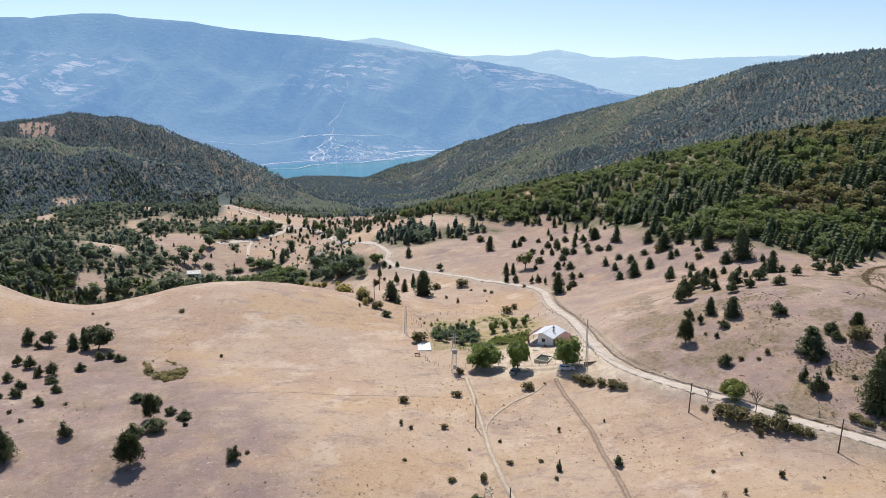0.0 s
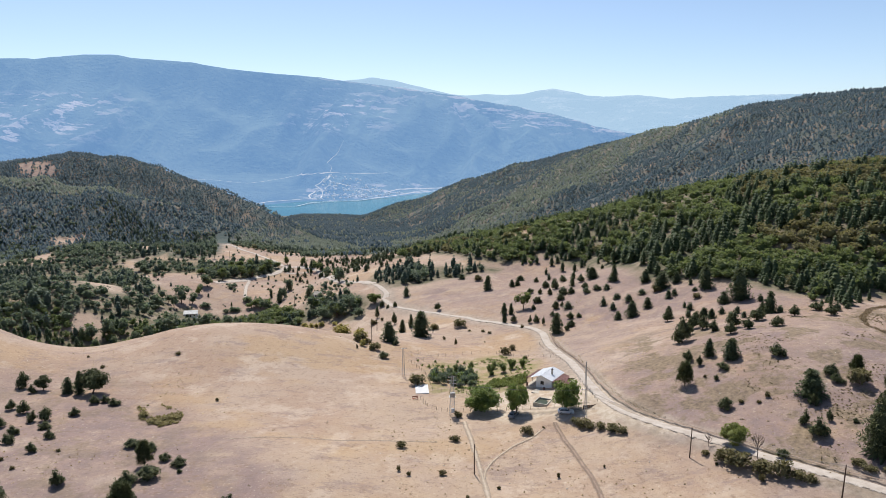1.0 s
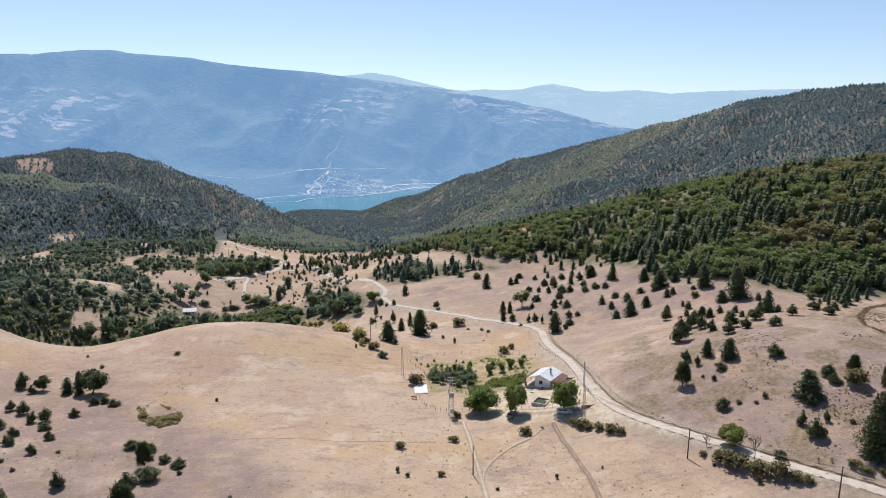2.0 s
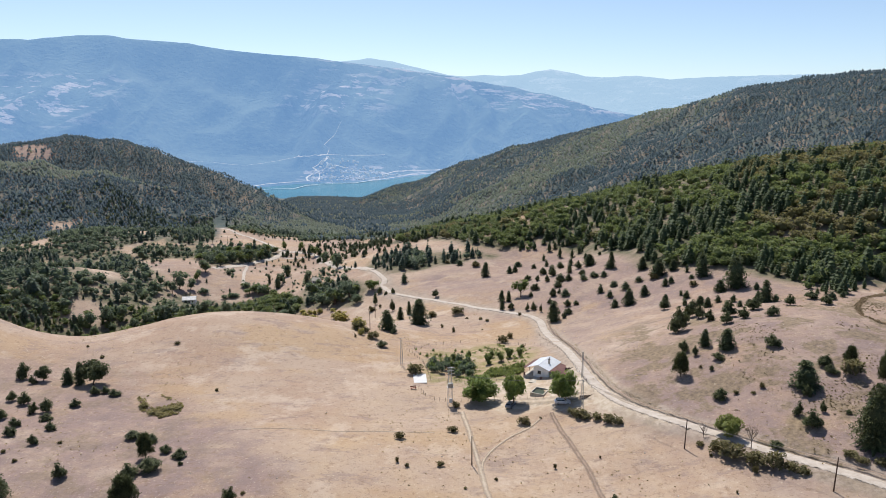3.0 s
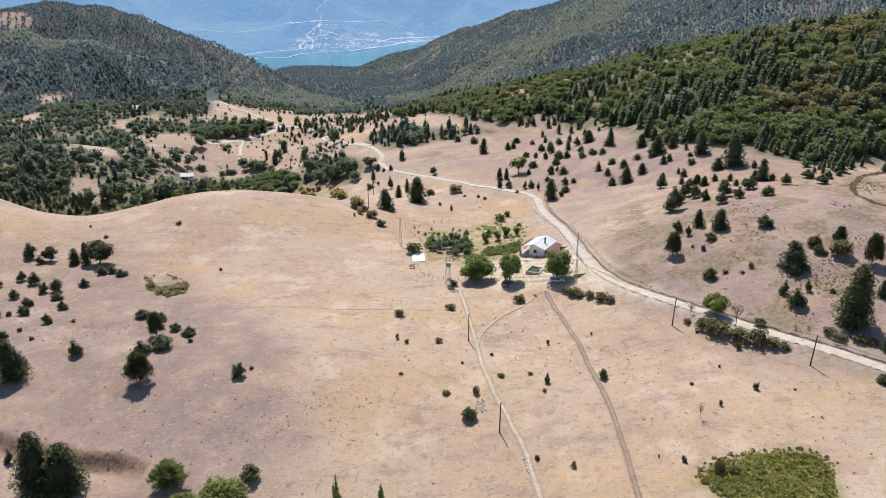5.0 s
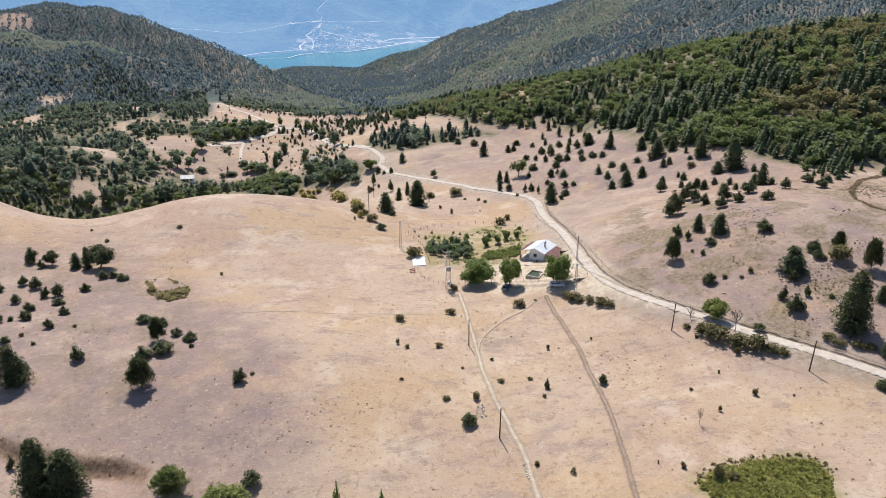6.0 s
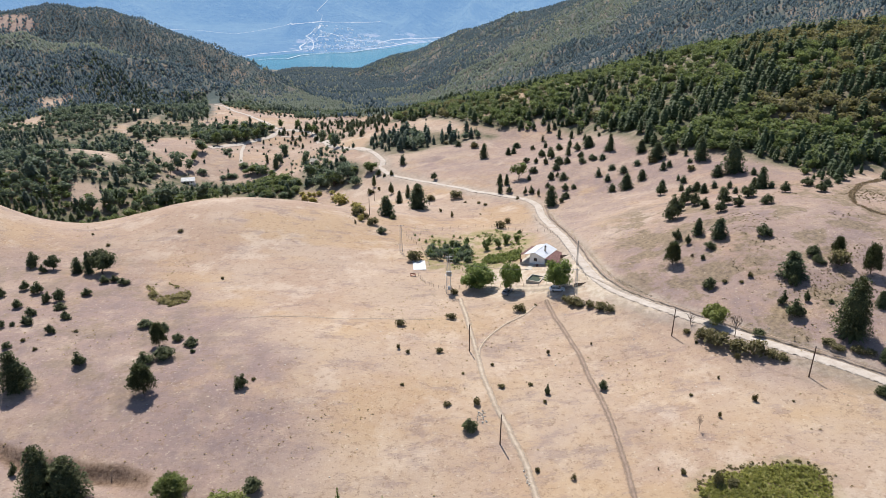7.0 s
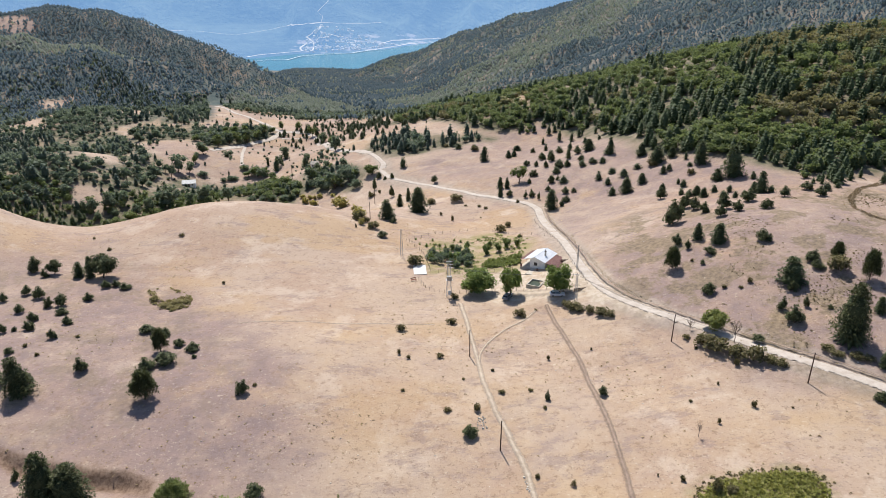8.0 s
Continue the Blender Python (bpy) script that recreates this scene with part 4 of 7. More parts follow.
HILL_PINES += [(69.5, 415.0, 4.9, 3.6), (76.3, 413.8, 5.0, 3.2), (87.2, 407.0, 3.5, 2.8), (90.8, 396.2, 3.0, 3.4), (59.8, 383.5, 3.9, 3.6), (69.5, 364.7, 4.3, 3.8), (-102.1, 627.1, 4.1, 5.7), (-92.6, 623.2, 3.4, 3.8), (-105.7, 666.5, 3.6, 4.0), (-84.8, 631.1, 4.7, 4.8), (-73.8, 579.0, 4.7, 4.8), (-67.1, 502.7, 3.6, 5.0), (-65.5, 595.7, 2.7, 5.0), (-58.0, 599.9, 6.2, 5.0), (-60.0, 507.9, 2.9, 4.6), (-114.3, 749.1, 7.9, 5.1), (-94.6, 668.1, 5.0, 4.5), (-120.4, 678.6, 4.7, 4.1), (-109.3, 627.5, 5.2, 4.3), (-111.8, 606.8, 8.3, 7.8), (-72.3, 490.3, 8.4, 8.2), (-95.0, 579.0, 7.1, 7.5), (-124.7, 752.4, 4.6, 4.5), (-77.6, 685.9, 6.1, 5.2)]
HILL_PINES += [(-54.2, 609.3, 5.5, 4.6), (-39.1, 528.4, 3.2, 3.6), (-89.1, 695.0, 4.8, 3.7), (12.3, 409.0, 3.4, 6.3), (21.6, 406.4, 2.9, 5.3), (42.8, 319.7, 2.4, 2.5), (-19.4, 388.0, 6.1, 5.1), (-25.0, 375.0, 2.8, 2.9), (-34.3, 371.2, 5.5, 3.2), (-218.5, 713.9, 3.1, 3.4), (-198.4, 636.9, 4.4, 3.7), (-203.1, 698.8, 2.0, 2.2), (-197.2, 667.4, 1.6, 2.1), (-171.5, 650.2, 5.7, 4.8), (-110.4, 506.0, 8.8, 6.9), (-110.5, 492.4, 7.2, 3.5), (-121.6, 497.5, 6.5, 2.7), (-112.0, 481.2, 9.3, 6.6), (-86.2, 451.5, 7.8, 4.9), (-62.1, 499.7, 3.3, 4.0), (-66.6, 499.7, 2.6, 3.2), (-92.5, 621.4, 3.2, 4.0), (-97.7, 619.4, 3.5, 4.6), (-87.1, 638.1, 2.3, 4.1)]
HILL_PINES += [(-67.6, 606.7, 2.4, 4.2), (-52.7, 536.9, 4.7, 4.3), (-73.4, 580.6, 8.7, 5.6), (-51.9, 493.1, 3.5, 4.5), (-72.4, 652.2, 2.8, 2.8), (-148.2, 489.6, 2.7, 1.9), (-132.6, 466.4, 1.8, 1.8), (-128.0, 465.1, 1.9, 2.8), (-90.3, 403.1, 3.4, 3.3), (-101.8, 408.2, 3.7, 2.7), (-100.3, 417.8, 2.1, 1.8), (-156.0, 465.7, 2.1, 1.5), (-158.2, 522.8, 2.8, 5.1), (-158.2, 535.8, 2.5, 3.5), (-134.7, 541.7, 2.1, 3.8), (-100.2, 482.8, 1.2, 2.1)]
OAKS = []
OAKS += [(-103.1, 202.2, 7.2, 8.4), (-120.4, 206.0, 4.7, 4.9), (38.4, 322.7, 8.5, 8.2), (-173.5, 516.6, 8.4, 8.9), (-173.0, 495.6, 7.4, 4.8), (-170.9, 545.5, 10.3, 9.7), (-156.3, 576.6, 10.0, 9.3), (-163.4, 571.7, 10.6, 9.2), (-150.8, 589.5, 8.8, 7.9), (-148.4, 600.3, 9.8, 9.0), (-164.9, 599.2, 8.9, 8.0), (-172.2, 596.7, 8.2, 8.0), (-172.1, 575.9, 8.5, 8.7), (-142.7, 611.1, 5.9, 6.5), (-137.4, 625.4, 7.8, 6.7), (-94.1, 575.5, 7.0, 7.4), (-72.7, 492.6, 6.7, 8.0), (-121.1, 618.7, 7.6, 7.3), (-106.2, 597.7, 8.8, 9.0), (-180.2, 600.1, 5.8, 6.4), (-158.0, 600.6, 5.2, 6.4), (-187.5, 581.8, 5.5, 7.8), (-190.2, 570.9, 4.8, 7.7), (-191.7, 556.8, 5.3, 7.5)]
OAKS += [(-37.0, 388.2, 5.4, 8.9), (-37.6, 388.6, 6.1, 8.3), (-73.0, 400.9, 7.7, 6.6), (-64.8, 390.0, 5.6, 7.5), (-57.3, 382.6, 8.4, 10.5), (-48.8, 392.9, 4.5, 7.5), (-70.5, 414.0, 3.8, 6.8), (-64.1, 417.7, 3.5, 4.1), (-78.7, 421.8, 4.1, 4.6), (-125.3, 480.2, 6.6, 11.8), (-132.7, 483.4, 4.4, 7.9), (-119.1, 479.8, 5.4, 6.6), (-111.5, 466.3, 3.9, 6.4), (-139.3, 494.5, 3.7, 6.7)]
DRY_SHRUBS = []
DRY_SHRUBS += [(-89.6, 233.6, 1.2, 2.2), (-122.5, 237.9, 0.8, 1.2), (-111.9, 225.9, 1.1, 1.9), (-65.6, 198.9, 1.0, 1.2), (-97.0, 151.1, 0.8, 1.4), (-91.7, 160.9, 0.7, 1.3), (-102.0, 155.2, 1.0, 1.4), (-9.8, 166.5, 1.7, 3.0), (-9.5, 153.0, 1.4, 1.2), (-7.2, 150.9, 1.1, 1.2), (0.5, 151.7, 1.3, 1.9), (3.7, 171.4, 1.6, 3.0), (8.3, 129.4, 1.8, 2.0), (2.0, 129.4, 1.0, 1.9), (5.8, 141.6, 0.5, 1.0), (-7.9, 136.7, 0.6, 1.1), (-41.2, 137.7, 0.7, 1.2), (12.9, 145.8, 0.8, 1.0), (14.2, 135.7, 0.9, 1.7), (20.7, 136.2, 0.7, 1.4), (18.6, 108.5, 0.9, 0.9), (22.9, 129.0, 0.8, 1.0), (26.6, 149.6, 1.4, 0.9), (37.4, 151.9, 0.8, 0.6)]
DRY_SHRUBS += [(64.1, 122.0, 1.8, 1.3), (55.6, 117.8, 1.4, 0.8), (71.1, 120.3, 0.5, 0.6), (24.8, 105.3, 1.4, 1.1), (18.7, 108.4, 0.9, 1.0), (43.9, 103.2, 1.3, 1.2), (40.0, 105.1, 0.7, 0.4), (60.1, 130.8, 0.8, 0.6), (52.8, 126.2, 0.6, 1.0), (22.5, 174.2, 2.1, 3.9), (27.1, 176.5, 0.6, 1.0), (72.0, 185.1, 0.9, 1.0), (74.9, 168.1, 1.0, 1.7), (78.4, 166.4, 0.8, 1.3), (81.2, 168.0, 1.5, 1.7), (59.5, 150.0, 1.2, 2.1), (66.1, 136.5, 1.9, 1.5), (60.2, 145.1, 0.8, 0.9), (1.5, 288.9, 1.8, 1.5), (6.2, 279.8, 2.7, 1.6), (12.5, 300.8, 0.9, 1.5), (18.2, 282.7, 0.6, 1.0), (20.9, 294.2, 1.1, 2.0), (18.4, 298.0, 1.1, 2.0)]
DRY_SHRUBS += [(5.0, 189.0, 2.0, 2.6), (-2.9, 311.1, 2.9, 5.2), (24.5, 257.2, 2.8, 5.1), (27.7, 264.4, 2.5, 3.0), (30.3, 245.0, 1.2, 2.1), (35.2, 296.1, 1.9, 1.6), (21.6, 403.6, 3.0, 5.5), (5.4, 417.2, 1.9, 3.4), (103.5, 280.7, 2.4, 4.3), (94.4, 302.2, 2.9, 5.3), (-28.5, 260.9, 2.6, 2.6), (-30.4, 356.8, 2.1, 1.8), (-34.8, 355.7, 2.7, 4.9), (-30.7, 251.8, 1.7, 1.1)]
GREEN_SHRUBS = []
GREEN_SHRUBS += [(-81.9, 186.3, 3.5, 4.1), (-77.3, 181.7, 2.7, 4.8), (-74.9, 183.8, 2.7, 4.9), (-72.3, 184.5, 2.1, 3.6), (-75.2, 180.3, 1.9, 3.5), (102.9, 166.7, 3.3, 5.4), (62.2, 146.3, 2.3, 3.9), (64.1, 143.0, 2.8, 4.8), (67.2, 139.4, 2.3, 4.2), (70.2, 137.2, 3.1, 3.7), (73.0, 135.6, 1.7, 3.0), (75.0, 134.1, 1.3, 2.4), (86.1, 137.2, 2.7, 4.9), (87.3, 134.7, 2.4, 4.3), (90.4, 133.4, 2.6, 4.8), (92.6, 132.3, 2.4, 4.3), (36.7, 173.7, 2.3, 4.1), (38.2, 172.0, 1.7, 3.1), (40.6, 170.4, 1.9, 3.0), (43.0, 167.8, 2.2, 4.0), (44.8, 166.0, 1.9, 3.0), (35.3, 175.9, 1.7, 3.1), (-31.2, 263.2, 3.7, 5.5), (-24.7, 254.8, 2.8, 5.0)]
GREEN_SHRUBS += [(-27.4, 261.6, 2.2, 2.2), (-7.5, 218.2, 3.4, 6.2), (48.7, 99.6, 2.8, 2.1), (51.1, 99.2, 1.3, 2.3), (66.8, 150.9, 1.2, 1.4), (8.3, 308.2, 3.6, 6.5)]
LIGHT_TREE = [(65.9, 150.9, 5.1, 6.5), (-37.5, 98.5, 6.2, 8.6), (-44.0, 98.0, 4.0, 5.0)]
BARE_TREES = [(61.1, 152.5, 4.0, 3.2), (68.6, 144.5, 6.9, 3.9), (50.5, 114.6, 4.0, 2.0)]
WALNUTS = [(11.9, 193.1, 6.4, 9.9), (21.1, 187.9, 7.6, 6.3), (34.3, 184.1, 7.2, 7.5)]
TALL_PINES = [(92.0, 139.2, 13.2, 7.6), (107.7, 161.0, 8.1, 4.7), (104.7, 171.1, 5.2, 3.5), (-94.2, 135.4, 8.9, 6.3), (-73.7, 104.7, 11.2, 6.8), (-67.5, 104.4, 9.3, 7.8), (-48.5, 104.6, 5.4, 6.5)]
POPLARS = [(-17.6, 100.0, 7.0, 1.7), (-9.7, 99.4, 5.6, 1.7)]
ORCHARD = []
ORCHARD += [(-4.0, 237.7, 1.8, 1.6), (-6.5, 240.2, 1.2, 1.1), (-8.1, 246.2, 1.0, 1.0), (-1.9, 245.3, 1.1, 1.1), (0.8, 239.0, 1.4, 1.5), (2.8, 236.8, 1.5, 1.6), (6.1, 245.2, 1.1, 1.3), (8.4, 243.1, 1.2, 1.4), (14.8, 244.5, 0.9, 1.1), (5.4, 233.4, 2.2, 2.7), (10.1, 235.1, 2.6, 2.4), (10.3, 230.7, 2.6, 2.4), (-1.2, 229.2, 2.5, 2.6), (1.0, 226.3, 2.8, 2.9), (4.2, 223.2, 3.0, 3.2), (6.8, 222.8, 3.0, 3.2), (9.6, 221.4, 2.7, 2.9), (-2.2, 222.7, 3.4, 3.2), (6.3, 215.7, 2.3, 2.7), (10.0, 215.8, 2.1, 2.2), (16.9, 226.6, 3.1, 2.3), (18.0, 233.1, 2.7, 2.4), (21.1, 228.3, 2.5, 2.3), (24.2, 230.4, 3.1, 2.6)]
ORCHARD += [(27.7, 231.4, 2.6, 1.7), (29.9, 244.4, 1.5, 1.9), (25.6, 239.2, 1.1, 1.4), (23.9, 242.8, 1.1, 1.0), (21.3, 245.5, 0.8, 1.0)]

GARDEN_SHRUBS = [(-2.5, 224.2, 2.6, 3.7), (-1.2, 219.6, 2.4, 3.4), (0.4, 224.6, 2.3, 2.7), (1.0, 218.4, 3.8, 2.7), (2.4, 221.5, 3.2, 3.0), (4.1, 223.3, 2.9, 3.1), (4.7, 217.5, 2.5, 3.6), (6.0, 224.6, 2.3, 2.7), (6.2, 215.1, 2.2, 2.8), (7.6, 219.3, 2.9, 3.7), (8.1, 224.8, 2.8, 2.6), (9.4, 220.5, 2.6, 3.8), (10.0, 215.9, 2.3, 3.3), (10.7, 222.3, 2.8, 3.3), (-1.9, 228.3, 2.7, 3.4), (3.0, 227.0, 3.0, 3.3), (6.9, 228.6, 3.6, 3.2), (9.9, 229.1, 2.4, 2.5)]
GARDEN_TREES = [(16.7, 226.5, 3.6, 3.0), (18.2, 233.6, 2.6, 2.6), (21.1, 227.9, 3.4, 3.2), (24.2, 230.5, 3.6, 3.0), (27.7, 230.9, 3.2, 2.0), (10.3, 233.2, 3.4, 2.4), (5.4, 233.6, 2.6, 2.8)]


# ---- plants ----
def tufts(rng, centres, outward, size, fans=4, spread=0.9, droop=0.0, slim=1.0):
    """Small sprays of leaves or needles: each a fan of pointed blades round one centre."""
    n = len(centres)
    size = np.broadcast_to(np.asarray(size, float), (n,))
    verts, faces = [], []
    for k in range(fans):
        d = outward * np.array([1.0, 1.0, 0.7]) + spread * rng.normal(size=(n, 3)) * np.array([1.0, 1.0, 0.8])
        d[:, 2] -= droop
        d /= np.linalg.norm(d, axis=1, keepdims=True) + 1e-9
        side = np.cross(d, np.array([0.0, 0.0, 1.0]) + 0.45 * rng.normal(size=(n, 3)))
        side /= np.linalg.norm(side, axis=1, keepdims=True) + 1e-9
        far = centres + d * (size * rng.uniform(0.75, 1.25, n))[:, None]
        wide = side * (slim * size * rng.uniform(0.28, 0.5, n))[:, None]
        verts += [far + wide, far - wide]
    v = np.stack([centres] + verts, 1)  # n, 1 + 2 * fans, 3
    m = 1 + 2 * fans
    base = np.arange(n)[:, None] * m
    f = np.stack([np.stack([base[:, 0], base[:, 0] + 1 + 2 * k, base[:, 0] + 2 + 2 * k], 1) for k in range(fans)], 1)
    return v.reshape(-1, 3), f.reshape(-1, 3)


def lump(rng, centre, radii, rings=4, sides=7):
    """The dense inside of a crown: a rough closed lump."""
    v, f = [], []
    for i in range(rings + 1):
        p = math.pi * i / rings
        for j in range(sides):
            a = 2 * math.pi * (j + 0.5 * (i % 2)) / sides
            r = rng.uniform(0.82, 1.12)
            v.append((centre[0] + radii[0] * r * math.sin(p) * math.cos(a), centre[1] + radii[1] * r * math.sin(p) * math.sin(a), centre[2] - radii[2] * r * math.cos(p)))
    for i in range(rings):
        for j in range(sides):
            a, b = i * sides + j, i * sides + (j + 1) % sides
            f += [(a, b, b + sides), (a, b + sides, a + sides)]
    return np.array(v), np.array(f)


def join(pieces):
    vs, fs, n = [], [], 0
    for v, f in pieces:
        vs.append(v)
        fs.append(f + n)
        n += len(v)
    return np.vstack(vs), np.vstack(fs)


def on_ball(rng, n):
    d = rng.normal(size=(n, 3))
    return d / np.linalg.norm(d, axis=1, keepdims=True)


def blob_crown(rng, blobs, per, size, fans, core=0.72, spread=0.9, droop=0.0, rings=4, sides=7, slim=1.0):
    """A crown of leafy clumps; blobs: (centre, radii)."""
    pieces = []
    for c, r in blobs:
        d = on_ball(rng, per)
        d[:, 2] = np.where(d[:, 2] < -0.55, -d[:, 2], d[:, 2])
        p = np.array(c) + d * np.array(r) * rng.uniform(0.72, 1.0, (per, 1))
        pieces.append(tufts(rng, p, d, size, fans, spread, droop, slim))
        if core:
            pieces.append(lump(rng, c, np.array(r) * core, rings, sides))
    return join(pieces)


def conifer_crown(rng, height, radius, foot, levels, arms, per, size, fans, power=0.85, core=True, slim=0.55):
    """A conifer of whorled branches, each ending in flat clumps of needles. Height 1 stands for the whole tree."""
    blobs, lean = [], rng.normal(size=2) * 0.03
    for i in range(levels):
        h = foot + (height - foot) * (i + 0.3) / levels
        q = (height - h) / (height - foot)
        r = radius * (q ** power) * rng.uniform(0.85, 1.12) * (0.72 if i == 0 else 1)
        n = max(2, int(round(arms * (0.45 + 0.55 * q))))
        turn0 = rng.uniform(0, 6.28)
        for k in range(n):
            a = turn0 + 6.283 * (k + rng.uniform(-0.25, 0.25)) / n
            rr = r * rng.uniform(0.55, 1.0)
            z = h + rng.uniform(-0.3, 0.3) * (height - foot) / levels
            w = max(0.25 * radius, 0.5 * r) * rng.uniform(0.75, 1.15)
            blobs.append(((rr * 0.66 * math.cos(a) + lean[0] * h, rr * 0.66 * math.sin(a) + lean[1] * h, z), (w * 0.8, w * 0.8, 0.62 * (height - foot) / levels + 0.12 * w)))
    blobs.append(((lean[0] * height, lean[1] * height, height - 0.07), (0.12 * radius, 0.12 * radius, 0.09)))
    v, f = blob_crown(rng, blobs, per, size, fans, 0.0, 0.75, 0.0, 4, 7, slim)
    if core:
        v, f = join([(v, f), lump(rng, (0, 0, foot + 0.42 * (height - foot)), (radius * 0.42, radius * 0.42, 0.42 * (height - foot)), 5, 8)])
    return v, f


def skirts(rng, foot, levels, points, radius, power, droop=0.45):
    """A conifer of overlapping whorls: each a ragged star of boughs sloping down and out from the stem."""
    v, f = [], []
    lean = rng.normal(size=2) * 0.03
    for i in range(levels):
        h = foot + (1 - foot) * (i + 1.25) / (levels + 0.25)
        q = 1 - (h - foot) / (1 - foot) + 0.85 / levels
        r = radius * q ** power * rng.uniform(0.85, 1.1) * (0.8 if i == 0 else 1)
        drop = droop * r + 0.55 * (1 - foot) / levels
        n0, a0 = len(v), rng.uniform(0, 6.28)
        v.append((lean[0] * h, lean[1] * h, h))
        for k in range(2 * points):
            out = r * (rng.uniform(0.75, 1.2) if k % 2 == 0 else rng.uniform(0.45, 0.65))
            a = a0 + math.pi * (k + rng.uniform(-0.3, 0.3)) / points
            v.append((out * math.cos(a) + lean[0] * h, out * math.sin(a) + lean[1] * h, h - drop * (out / r) * rng.uniform(0.75, 1.25)))
        for k in range(2 * points):
            f.append((n0, n0 + 1 + k, n0 + 1 + (k + 1) % (2 * points)))
    return np.array(v), np.array(f)


def trunk_mesh(rng, height, r0, limbs=(), bend=0.02, sides=7):
    """A tapered, slightly bent trunk with limbs (start, end, radius)."""
    v, f = [], []

    def limb(a, b, ra, rb, steps):
        n0 = len(v)
        axis = (Vector(b) - Vector(a)).normalized()
        u = axis.orthogonal().normalized()
        w = axis.cross(u)
        for i in range(steps + 1):
            s = i / steps
            c = Vector(a).lerp(Vector(b), s) + (u * rng.normal() + w * rng.normal()) * bend * (0 < i < steps)
            r = ra + (rb - ra) * s
            for k in range(sides):
                t = 6.28319 * k / sides
                v.append(tuple(c + (u * math.cos(t) + w * math.sin(t)) * r))
        for i in range(steps):
            for k in range(sides):
                p, q = n0 + i * sides + k, n0 + i * sides + (k + 1) % sides
                f.append((p, q, q + sides))
                f.append((p, q + sides, p + sides))

    limb((0, 0, -0.06), (0, 0, height), r0, r0 * 0.35, 5)
    for a, b, r in limbs:
        limb(a, b, r, r * 0.3, 3)
    return np.array(v), np.array(f)


def fast_mesh(name, v, f, material):
    """A mesh of triangles from arrays."""
    me = bpy.data.meshes.new(name)
    me.vertices.add(len(v))
    me.vertices.foreach_set("co", np.asarray(v, np.float32).ravel())
    me.loops.add(3 * len(f))
    me.loops.foreach_set("vertex_index", np.asarray(f, np.int32).ravel())
    me.polygons.add(len(f))
    me.polygons.foreach_set("loop_start", np.arange(0, 3 * len(f), 3, dtype=np.int32))
    me.update(calc_edges=True)
    me.materials.append(material)
    return me


def limbs_up(rng, n, z0, z1, reach, r):
    out = []
    for k in range(n):
        a = 6.283 * (k + rng.uniform(-0.3, 0.3)) / n
        z = rng.uniform(z0, z1)
        out.append(((0, 0, z), (reach * math.cos(a), reach * math.sin(a), z + reach * rng.uniform(0.5, 1.1)), r))
    return out


# plant models are one metre high and one metre across, and are stretched when planted
def model_pine(seed, detail):
    rng = np.random.RandomState(seed)
    levels, arms, per, size, fans = ((9, 7, 13, 0.075, 4), (6, 5, 6, 0.1, 3))[detail]
    power = rng.uniform(0.6, 0.85)
    crown = join([conifer_crown(rng, 1.0, 0.5, 0.04, levels, arms, per, size, fans, power), skirts(rng, 0.03, levels, 9, 0.4, power)])
    return crown, trunk_mesh(rng, 0.7, 0.035)


def model_tall_pine(seed, detail):
    rng = np.random.RandomState(seed)
    power = rng.uniform(0.6, 0.75)
    crown = join([conifer_crown(rng, 1.0, 0.5, 0.08, 13, 9, 22, 0.045, 4, power), skirts(rng, 0.06, 14, 14, 0.38, power)])
    return crown, trunk_mesh(rng, 0.85, 0.03, limbs_up(rng, 5, 0.2, 0.5, 0.25, 0.012))


def model_open_pine(seed, detail):
    rng = np.random.RandomState(seed)
    pieces, limbs = [], []
    for k in range(64):
        q = (k + 0.5) / 64
        a, z = 2.4 * k + rng.uniform(-0.4, 0.4), 0.09 + 0.78 * q
        r = 0.46 * (1 - 0.8 * q) * min(1.0, 0.6 + 2.5 * q) * rng.uniform(0.45, 1.1)
        tip = np.array([r * math.cos(a), r * math.sin(a), z + 0.35 * r + 0.03])
        limbs.append(((0, 0, z), tuple(tip), 0.008))
        c = tip + rng.normal(size=(26, 3)) * np.array([0.06, 0.06, 0.045])
        d = np.tile(np.array([0.5 * math.cos(a), 0.5 * math.sin(a), 0.9]), (26, 1))
        pieces.append(tufts(rng, c, d, 0.1, 4, 0.45, 0.0, 0.32))
    return join(pieces), trunk_mesh(rng, 0.92, 0.028, limbs)


def model_juniper(seed, detail):
    rng = np.random.RandomState(seed)
    n, per, size, fans = ((9, 44, 0.08, 4), (5, 12, 0.14, 3))[detail]
    blobs = [((0, 0, 0.42), (0.36, 0.36, 0.4)), ((rng.uniform(-0.1, 0.1), rng.uniform(-0.1, 0.1), 0.74), (0.16, 0.16, 0.3))]
    for k in range(n):
        a = 6.283 * k / n + rng.uniform(-0.3, 0.3)
        r = rng.uniform(0.16, 0.32)
        blobs.append(((r * math.cos(a), r * math.sin(a), rng.uniform(0.16, 0.6)), (rng.uniform(0.13, 0.2),) * 2 + (rng.uniform(0.14, 0.24),)))
    return blob_crown(rng, blobs, per, size, fans, 0.7, 0.6, 0.0, 4, 7, 0.6), trunk_mesh(rng, 0.4, 0.05)


